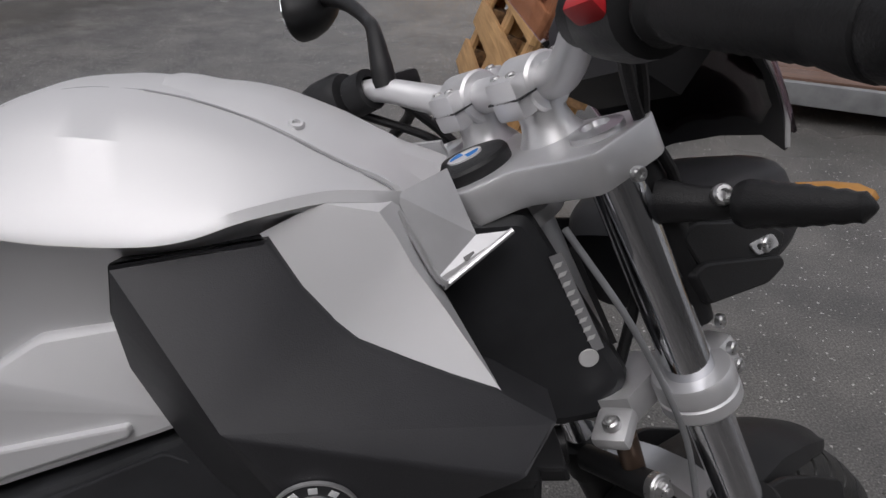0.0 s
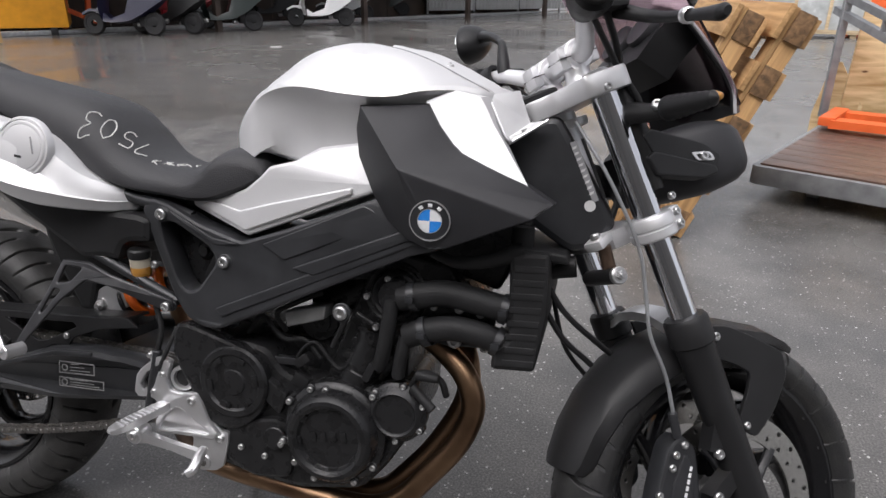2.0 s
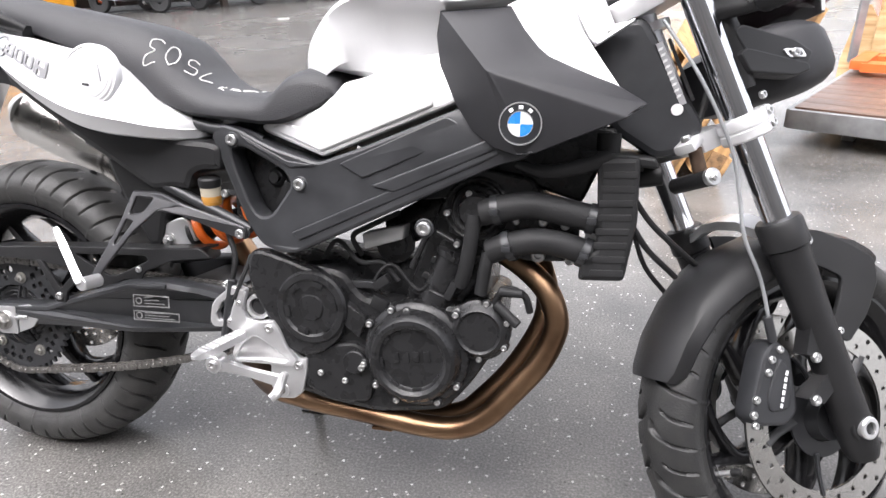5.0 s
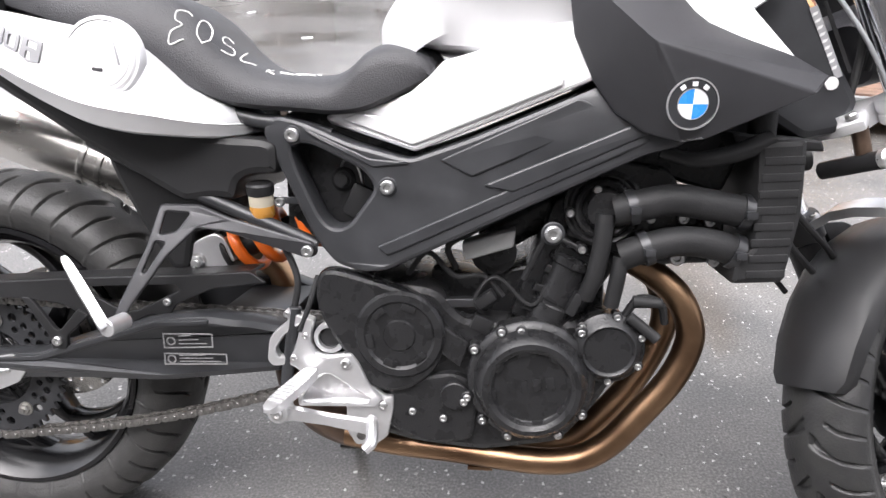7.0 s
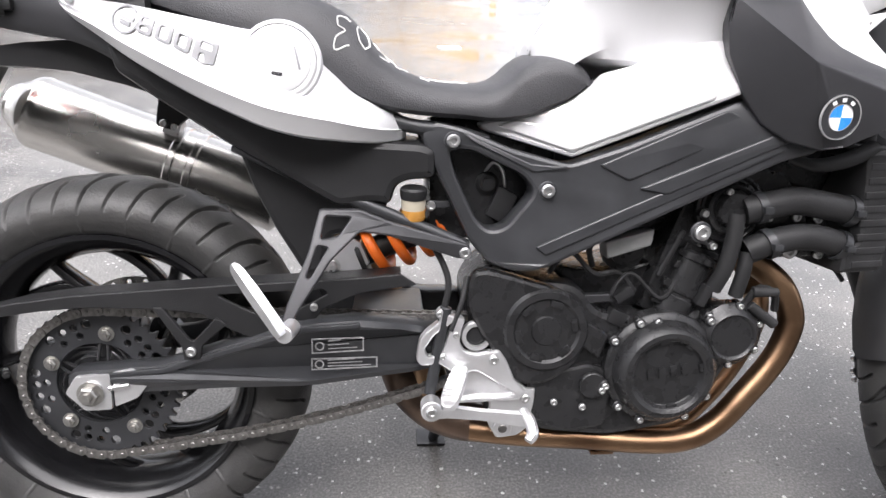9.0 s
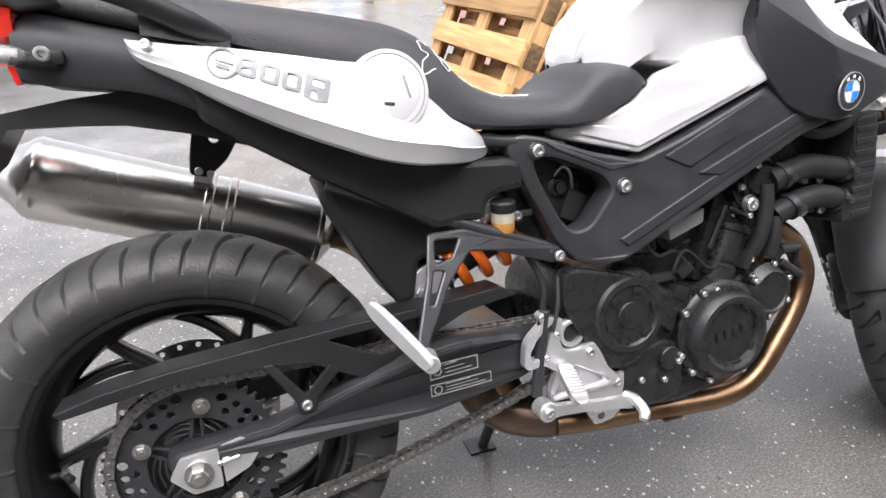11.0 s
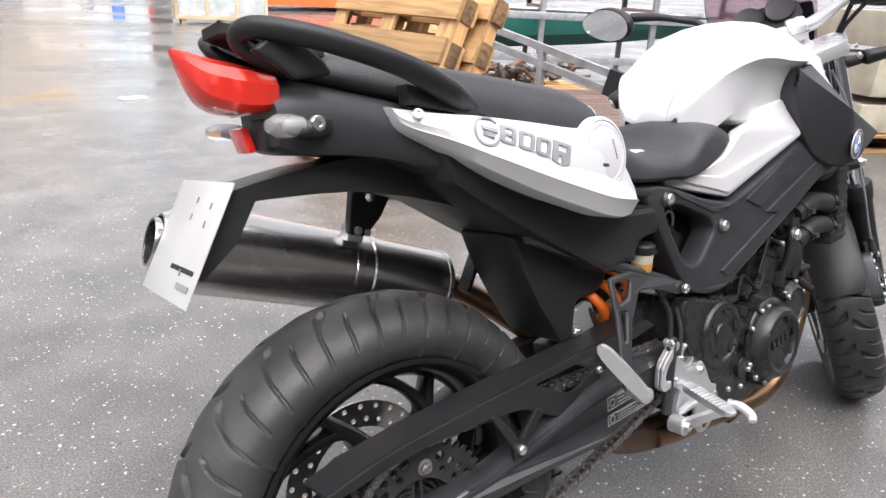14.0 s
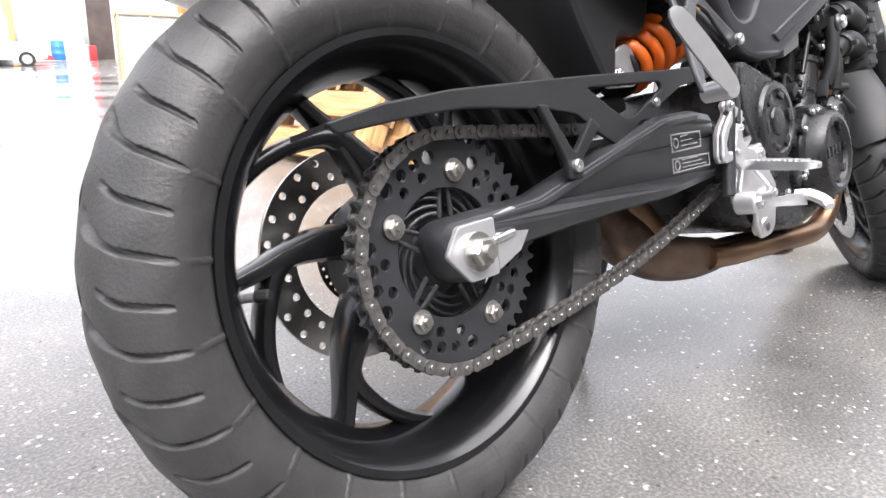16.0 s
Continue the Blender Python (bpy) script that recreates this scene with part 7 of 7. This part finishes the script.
both(build_stay)
brace = round_poly([(-.05, -.10), (-.02, -.045), (.05, -.045), (.085, -.10), (.07, -.108), (.04, -.065), (-.01, -.065), (-.035, -.108)], .006)
st("fork_brace", loft([[(FU - .02, v, w - .008), (FU + .022, v, w - .008), (FU + .018, v, w + .006), (FU - .016, v, w + .006)] for v, w in ((-.10, -.058), (-.07, -.052), (-.04, -.038), (0, -.034), (.04, -.038), (.07, -.052), (.10, -.058))]), ALU_BRIGHT, None, "polished alloy fork brace")
for v in (-.078, .078):
    bolt((FU, v, -.046), .009, (0, 0, 1), m=STEER)

# lower and upper triple clamps
lc = st("lower_clamp", loft([[(u0, v, w0), (u1, v, w0), (u1, v, w1), (u0, v, w1)] for v, u0, u1, w0, w1 in ((-.075, -.02, .055, .094, .122), (-.05, -.035, .040, .096, .124), (-.025, -.04, .028, .098, .128), (0, -.045, .025, .098, .130), (.025, -.04, .028, .098, .128), (.05, -.035, .040, .096, .124), (.075, -.02, .055, .094, .122))]), ALU, None, "cast aluminium lower fork clamp")


def build_clamp(s):
    v = FV * s
    st("clamp_ring", revolve([(.0215, .090), (.034, .090), (.036, .093), (.036, .104), (.034, .1055), (.034, .1075), (.036, .109), (.036, .122), (.034, .126), (.0215, .127)], 32, closed=True, m=pose(FU, v, 0)), ALU, lc)
    st("clamp_jaw", box((.026, .030, .040), (FU + .040, v - .004 * s, .108), .006), ALU, lc)
    for w in (.099, .118):
        bolt((FU + .043, v + .012 * s, w), .0065, (.2, s, 0), lc, m=STEER)
    bolt((FU + .050, v + .004 * s, .142), .0065, (.2, s, 0), lc, m=STEER)


both(build_clamp)
UC = round_poly([(-.060, -.036), (-.060, .036), (-.026, .060), (-.010, .134), (.058, .142), (.076, .12), (.066, .06), (.056, .0), (.066, -.06), (.076, -.12), (.058, -.142), (-.010, -.134), (-.026, -.060)], .012)
uc = plate("upper_clamp", UC, -.020, .013, ALU, bike, bevel=.003, label="cast aluminium upper fork clamp", m=STEER @ Matrix.Translation((0, 0, .335)) @ Matrix(((1, 0, 0, 0), (0, 0, 1, 0), (0, -1, 0, 0), (0, 0, 0, 1))))
for s in (-1, 1):
    st("fork_cap", revolve([(0, .350), (.020, .350), (.022, .354), (.022, .360), (.012, .362), (.010, .358), (0, .358)], 24, m=pose(FU, FV * s, 0)), ALU_BRIGHT, uc)
st("stem_boss", revolve([(.0, .304), (.030, .304), (.035, .309), (.035, .347), (.033, .351), (0, .351)], 40, m=pose(-.022, 0, 0)), ALU, uc)
st("stem_body", rod((-.0, 0, .10), (-.0, 0, .33), .036), ALU, uc)
st("stem_collar", revolve([(.03, .295), (.05, .295), (.052, .300), (.052, .308), (.03, .310)], 36, closed=True), ALU, uc)
cap = st("stem_cap", revolve([(0, .369), (.028, .369), (.036, .367), (.038, .364), (.038, .354), (.036, .351), (0, .351)], 40, m=pose(-.018, 0, 0)), BLACK_PLASTIC, uc, "round black stem cap with small badge")
st("cap_badge", revolve([(0, .3705), (.016, .3705), (.016, .369), (0, .369)], 32, m=pose(-.018, 0, 0)), BADGE_WHITE, cap)
for k in (0, 2):
    b = bmesh.new()
    c0 = b.verts.new((0, 0, .3708))
    arc = [b.verts.new((.0135 * math.cos(1.2 + (k + j / 6) * math.pi / 2), .0135 * math.sin(1.2 + (k + j / 6) * math.pi / 2), .3708)) for j in range(7)]
    for p, q in zip(arc, arc[1:]):
        b.faces.new((c0, p, q))
    bmesh.ops.translate(b, vec=(-.018, 0, 0), verts=b.verts)
    st("badge_quarter", b, BLUE, cap)
bolt((-.056, -.004, .335), .009, (-1, -.2, 0), uc, m=STEER)
bolt((.012, -.150, .328), .006, (-.2, -1, 0), uc, m=STEER)

# handlebar ---------------------------------------------------------------------------
BAR = [(.045, 0, .400), (.045, -.05, .400), (.044, -.078, .402), (.036, -.105, .415), (.020, -.140, .436), (.005, -.175, .446), (-.020, -.230, .445), (-.055, -.31, .432), (-.083, -.392, .416)]
bar = st("handlebar", tube([(u, -v, w) for u, v, w in BAR[:0:-1]] + BAR, [.011, .011, .011, .0115, .0125, .0145, .016, .016, .016, .016, .016, .0145, .0125, .0115, .011, .011, .011], 20, 5), ALU, None, "silver anodised tapered handlebar", smooth=60)
for v in (-.045, .045):
    rs = st("bar_riser", revolve([(0, .346), (.034, .346), (.031, .352), (.024, .362), (.021, .372), (.021, .392), (0, .392)], 28, m=pose(.042, v, 0)), ALU, uc)
    st("riser_jaw", revolve([(0, -.020), (.023, -.020), (.0255, -.0175), (.0255, .0175), (.023, .020), (0, .020)], 28, m=axis_at((.045, v, .400), (0, 1, 0))), ALU, rs)
    for u in (.018, .072):
        st("jaw_lug", box((.020, .036, .036), (u, v, .400), .006), ALU, rs)
        for dv in (-.010, .010):
            bolt((u, v + dv, .417), .0045, (0, 0, 1), rs, m=STEER)
    st("jaw_split", box((.074, .0405, .0016), (.045, v, .400), 0), GREY_PLASTIC, rs)


def along_bar(v):
    vs = [abs(p[1]) for p in BAR]
    return Vector((np.interp(abs(v), vs, [p[0] for p in BAR]), v, np.interp(abs(v), vs, [p[2] for p in BAR])))


def build_controls(s):
    a, b = along_bar(.245 * s), along_bar(.37 * s)
    d = (b - a).normalized()
    gp = st("grip", revolve([(.012, 0), (.021, 0), (.022, .004), (.0185, .008)] + [(.0175 + .0012 * (k % 2), .012 + .0045 * k) for k in range(22)] + [(.0205, .118), (.021, .128), (.016, .132), (.012, .132)], 24, closed=True, m=axis_at(a, d)), HOSE, bar, "black ribbed rubber grip")
    st("bar_end", revolve([(0, .128), (.0195, .128), (.0205, .132), (.0205, .150), (.017, .156), (.0135, .156), (.0135, .153), (0, .153)], 28, m=axis_at(a, d)), BLACK_PLASTIC, gp)
    st("bar_end_bolt", revolve([(.005, .150), (.0128, .150), (.0128, .1545), (.0115, .1555), (.007, .1555), (.005, .152)], 24, closed=True, m=axis_at(a, d)), ALU_BRIGHT, gp)
    c0, c1 = along_bar(.185 * s), along_bar(.245 * s)
    sw = st("switch_housing", revolve([(.014, 0), (.026, .0), (.030, .008), (.031, .04), (.028, .058), (.014, .06)], 24, closed=True, m=axis_at(c0, c1 - c0)), BLACK_PLASTIC, bar, "black switch housing with red button")
    mid = (c0 + c1) / 2
    st("switch_button", box((.018, .024, .016), (mid.x - .030, mid.y, mid.z + .014), .004, rot=(0, -30, 0)), RED_PLASTIC if s < 0 else BLACK_PLASTIC, sw)
    p0 = along_bar(.168 * s)
    mc = st("lever_clamp", revolve([(.014, -.012), (.022, -.012), (.022, .012), (.014, .012)], 24, closed=True, m=axis_at(p0, c1 - c0)), BLACK_PLASTIC, bar)
    st("lever_perch", box((.05, .045, .022), (p0.x + .035, p0.y, p0.z - .008), .006, rot=(0, 10, 12 * s)), BLACK_PLASTIC, mc)
    lv = [(p0.x + .050, p0.y - .005 * s, p0.z - .018), (p0.x + .064, p0.y + .045 * s, p0.z - .052), (p0.x + .054, p0.y + .10 * s, p0.z - .072), (p0.x + .040, p0.y + .155 * s, p0.z - .088), (p0.x + .030, p0.y + .190 * s, p0.z - .098), (p0.x + .026, p0.y + .202 * s, p0.z - .100)]
    st("hand_lever", tube(lv, [.012, .009, .0075, .0085, .0115, .006], 14, 6, flat=.75), BLACK_PLASTIC, mc, "black hand lever")
    if s < 0:
        tape = Vector(lv[2]).lerp(Vector(lv[3]), .35)
        st("tape_band", revolve([(.0085, -.006), (.0105, -.005), (.0098, 0), (.0108, .004), (.0085, .006)], 16, closed=True, m=axis_at(tape, Vector(lv[3]) - Vector(lv[2]))), ALU_BRIGHT, mc, "crumpled silver tape band")
    bolt(Vector(lv[0]) + Vector((0, 0, .010)), .008, (0, 0, 1), mc, m=STEER)
    if s < 0:
        rv = st("brake_reservoir", revolve([(0, 0), (.020, 0), (.022, .004), (.022, .030), (.024, .032), (.024, .040), (0, .041)], 28, m=pose(p0.x + .055, p0.y + .045, p0.z + .010, 0, 12, 0)), BLACK_PLASTIC, bar, "black round brake fluid reservoir")
    st("cable", tube([(p0.x + .03, p0.y, p0.z - .015), (p0.x + .05, p0.y * .8, p0.z - .08), (.06, .10 * s, .30), (.045, .07 * s, .20), (-.01, .05 * s, .12)], .0055, 10), HOSE, bar)
    st("cable", tube([(c0.x, c0.y, c0.z - .02), (c0.x + .05, c0.y * .72, c0.z - .09), (.075, .12 * s, .27), (.05, .06 * s, .16)], .0048, 10), HOSE, bar)


both(build_controls)
# left mirror
st("mirror_stem", tube([(.020, .140, .440), (.028, .142, .462), (.045, .155, .495), (.060, .185, .510), (.075, .235, .535), (.090, .30, .556)], [.013, .012, .008, .007, .009, .012], 12), BLACK_PLASTIC, bar, "black mirror stem")
mir_at = STEER @ pose(.085, .350, .560, 0, 12, -42) @ Matrix.Diagonal((1, 1.2, 1.05, 1))
mir = part("mirror_shell", loft([[(u, .062 * f * math.cos(a) * (1.0 + .25 * math.cos(a) * (1 if math.cos(a) > 0 else .2)), .040 * f * math.sin(a) + .008 * math.cos(a)) for a in (2 * math.pi * k / 28 for k in range(28))] for u, f in ((-.012, .97), (-.010, 1.0), (.004, .98), (.02, .82), (.034, .55), (.042, .2))]), BLACK_PLASTIC, bar, "black mirror housing", m=mir_at, smooth=50)
part("mirror_glass", loft([[(u, .059 * math.cos(a) * (1.0 + .25 * math.cos(a) * (1 if math.cos(a) > 0 else .2)), .037 * math.sin(a) + .008 * math.cos(a)) for a in (2 * math.pi * k / 28 for k in range(28))] for u in (-.0135, -.0115)]), MIRROR, mir, "oval mirror glass", m=mir_at)

# headlamp, instruments and fly screen ------------------------------------------------
LH = [(.085, .225, .135, .050), (.12, .238, .125, .080), (.17, .240, .115, .100), (.22, .235, .112, .105), (.255, .222, .118, .100), (.275, .205, .135, .085)]


def lamp_ring(u, wt, wb, hw):
    n = 20
    cz, hz = (wt + wb) / 2, (wt - wb) / 2
    return [(u, hw * math.copysign(abs(math.cos(a)) ** .48, math.cos(a)), cz + hz * math.copysign(abs(math.sin(a)) ** .48, math.sin(a))) for a in (2 * math.pi * k / n for k in range(n))]


hl = st("headlamp", loft([lamp_ring(*r) for r in interp_rows(LH, 3)]), GREY_PLASTIC, None, "black headlamp housing", smooth=40)
st("headlamp_glass", loft([lamp_ring(*r) for r in ((.270, .203, .137, .083), (.279, .200, .142, .078), (.284, .19, .152, .06))]), CLEAR_LENS, hl, "clear headlamp lens")
for s in (-1, 1):
    b1 = round_poly([(.055, .245), (.075, .25), (.16, .200), (.185, .172), (.165, .156), (.125, .164), (.065, .205)], .006)
    yy = .118 * s
    br = plate("lamp_bracket", b1, yy - .010, yy + .010, BLACK_PLASTIC, hl, bevel=.003, m=STEER)
    b2 = round_poly([(.05, .213), (.065, .216), (.165, .160), (.165, .148), (.135, .148), (.055, .180)], .006)
    plate("lamp_bracket", b2, yy - .014, yy + .014, BLACK_PLASTIC, hl, bevel=.003, m=STEER)
    slot = round_poly([(.128, .194), (.164, .184), (.168, .168), (.134, .178)], .006)
    plate("bracket_plate", slot, yy + .010 * s - .002, yy + .010 * s + .002, ALU, br, [round_poly([(.136, .188), (.160, .181), (.162, .173), (.139, .180)], .003)], .0006, m=STEER)
    bolt((.149, yy + .010 * s, .181), .0075, (0, s, 0), br, m=STEER)
    st("fork_shroud", tube([(.060, .105 * s, .33), (.062, .108 * s, .25), (.058, .11 * s, .16)], [.016, .02, .014], 12), BLACK_PLASTIC, hl)
    # front indicator
    ind = st("indicator_stem", tube([(.052, .118 * s, .283), (.066, .150 * s, .272), (.085, .185 * s, .262)], [.019, .014, .011], 14, flat=.8), BLACK_PLASTIC, hl, "black indicator stem")
    bolt((.068, .166 * s, .278), .0085, (-.3, s * .8, .4), ind, m=STEER)
    ribs_ = [(0, -.050), (.016, -.050)] + [(.0185 - .009 * (k / 14) ** 1.3 + (.0006 if k % 2 else -.0006), -.046 + .0060 * k) for k in range(14)] + [(.004, .038), (0, .040)]
    st("indicator_shell", revolve(ribs_, 20, m=axis_at((.079, .224 * s, .262), (.15, s, -.13))), BLACK_PLASTIC, ind)
    st("indicator_lens", revolve([(0, -.045), (.010, -.038), (.016, -.018), (.0175, .008), (.015, .03), (.008, .042), (0, .046)], 24, m=axis_at((.092, .222 * s, .262), (.15, s, -.13)) @ Matrix.Diagonal((.7, .6, .8, 1))), AMBER, ind, "amber indicator lens")
dash = st("instrument_panel", loft([[(u - .01, -h, w), (u - .01, h, w), (u + .04, h * .9, w - .05), (u + .04, -h * .9, w - .05)] for u, h, w in ((.16, .06, .365), (.19, .085, .392), (.235, .085, .410), (.265, .06, .415))]), BLACK_PLASTIC, None, "black instrument panel")
for v in (-.038, .038):
    st("dial", revolve([(0, .004), (.030, .004), (.034, .006), (.036, .0), (.034, -.01)], 32, m=axis_at((.200, v, .412), (-.62, 0, .78))), GREY_PLASTIC, dash)
scr = []
for k in range(9):
    f = k / 8
    u, w, h = .250 - .12 * f ** 1.3, .235 + .37 * f, .112 + .018 * math.sin(f * 2.6) - .05 * max(0, f - .7) * 3.3 * .6
    row = []
    for j in range(13):
        g = j / 6 - 1
        row.append((u + .045 * (1 - g * g) * (1 - .3 * f) + .02, h * g, w))
    scr.append(row)
b = bmesh.new()
fr = [[b.verts.new(p) for p in row] for row in scr]
bk = [[b.verts.new((p[0] - .003, p[1] * .985, p[2] - .001)) for p in row] for row in scr]
for k in range(8):
    for j in range(12):
        b.faces.new((fr[k][j], fr[k][j + 1], fr[k + 1][j + 1], fr[k + 1][j]))
        b.faces.new((bk[k][j], bk[k + 1][j], bk[k + 1][j + 1], bk[k][j + 1]))
for j in range(12):
    b.faces.new((fr[0][j], bk[0][j], bk[0][j + 1], fr[0][j + 1]))
    b.faces.new((fr[8][j], fr[8][j + 1], bk[8][j + 1], bk[8][j]))
for k in range(8):
    b.faces.new((fr[k][0], fr[k + 1][0], bk[k + 1][0], bk[k][0]))
    b.faces.new((fr[k][12], bk[k][12], bk[k + 1][12], fr[k + 1][12]))
st("fly_screen", b, SMOKED, None, "smoked dark fly screen", smooth=60)
cowl = st("screen_cowl", loft([[(u, -h, w), (u + .05, -h * .6, w), (u + .06, 0, w), (u + .05, h * .6, w), (u, h, w), (u - .008, h, w), (u + .035, h * .55, w), (u + .045, 0, w), (u + .035, -h * .55, w), (u - .008, -h, w)] for u, h, w in ((.262, .104, .222), (.270, .108, .26), (.262, .112, .30), (.238, .116, .36), (.222, .114, .40))]), GREY_PLASTIC, None, "dark lamp cowl with a pale strip for its edge glint", smooth=40)
# Pale tubes stand in for the light caught along the cowl's edges.
for s in (-1, 1):
    st("cowl_edge_glint", tube([(.258, .105 * s, .224), (.267, .109 * s, .26), (.259, .113 * s, .30), (.235, .117 * s, .36), (.218, .115 * s, .402)], .003, 8), ALU, cowl)
# steering damper behind the lower clamp
dp = st("steering_damper", rod((-.054, -.106, .062), (-.052, -.02, .058), .0125), BLACK_PLASTIC, None, "black steering damper with a steel end")
st("damper_end", rod((-.054, -.114, .0625), (-.054, -.104, .062), .0135), STEEL, dp)
bolt((-.054, -.114, .0625), .007, (0, -1, 0), dp, m=STEER, hexhead=True)
st("damper_arm", rod((-.045, -.085, .108), (-.048, -.078, .05), .0105), BROWN_ROD, dp)
st("clamp_tongue", box((.036, .034, .016), (-.050, -.082, .116), .006, rot=(0, -12, 20)), ALU, lc)
bolt((-.054, -.086, .125), .008, (0, 0, 1), lc, m=STEER)
part("brake_line", tube([(1.22, -.03, .70), (1.20, -.05, .66), (1.235, -.06, .60), (1.30, -.03, .54), (1.345, .02, .50)], .005, 8), HOSE, bike)
part("brake_line", tube([(1.215, -.02, .70), (1.19, -.04, .64), (1.23, -.05, .56), (1.29, -.02, .50)], .005, 8), HOSE, bike)
part("horn", rod((1.21, -.05, .665), (1.25, -.05, .672), .018), BLACK_PLASTIC, bike)
part("connector", box((.03, .02, .025), (1.205, -.085, .69), .004), BLACK_PLASTIC, bike)


# chalk figures on the saddle, laid onto its surface ------------------------------------
def chalk():
    from mathutils.bvhtree import BVHTree
    me = seat.data
    tree = BVHTree.FromPolygons([v.co for v in me.vertices], [p.vertices for p in me.polygons])
    # strokes in their own plane: a along, b across, read from the machine's left
    marks = {
        "7": [[(0, 1), (.55, 1), (.2, 0)]],
        "5": [[(.55, 1), (.1, 1), (.08, .55), (.45, .55), (.5, .25), (.3, 0), (.05, .05)]],
        "0": [[(.3, 1), (.08, .8), (.05, .3), (.25, 0), (.5, .2), (.55, .7), (.3, 1)]],
        "3": [[(.05, .95), (.4, 1), (.5, .75), (.25, .55), (.5, .4), (.5, .1), (.2, 0), (.0, .1)]],
    }

    along = Vector((.75, .51, -.41)).normalized()
    out = Vector((.45, -.40, .80))
    out = (out - along * out.dot(along)).normalized()
    down = along.cross(out)

    def draw(strokes, centre, size):
        for s in strokes:
            pts = []
            for p in smooth_path([(q[0], q[1], 0) for q in s], 6):
                at = Vector(centre) - along * (p.x - .28) * size * .8 + down * (p.y - .5) * size
                hit = tree.ray_cast(at + out * .08, -out)
                if hit[0] is not None:
                    pts.append(hit[0] + hit[1] * .0004)
            if len(pts) > 2:
                part("chalk_stroke", tube(pts, .0014, 6, 1, flat=.7), CHALK, seat)

    for ch, c in zip("7503", ((.446, -.048, .805), (.422, -.060, .817), (.396, -.080, .831), (.371, -.096, .842))):
        draw(marks[ch], c, .050)
    rng = random.Random(4)
    draw([[(.28, 1), (.33, 0)]], (.464, -.092, .772), .034)
    for k in range(9):
        c = (.478 + .009 * k, -.070 + .004 * k + rng.uniform(-.004, .004), .778)
        draw([[(.28, rng.uniform(.6, 1)), (.28 + rng.uniform(-.5, .5), rng.uniform(.3, .6)), (.28 + rng.uniform(-.4, .6), 0)]], c, .024)


chalk()
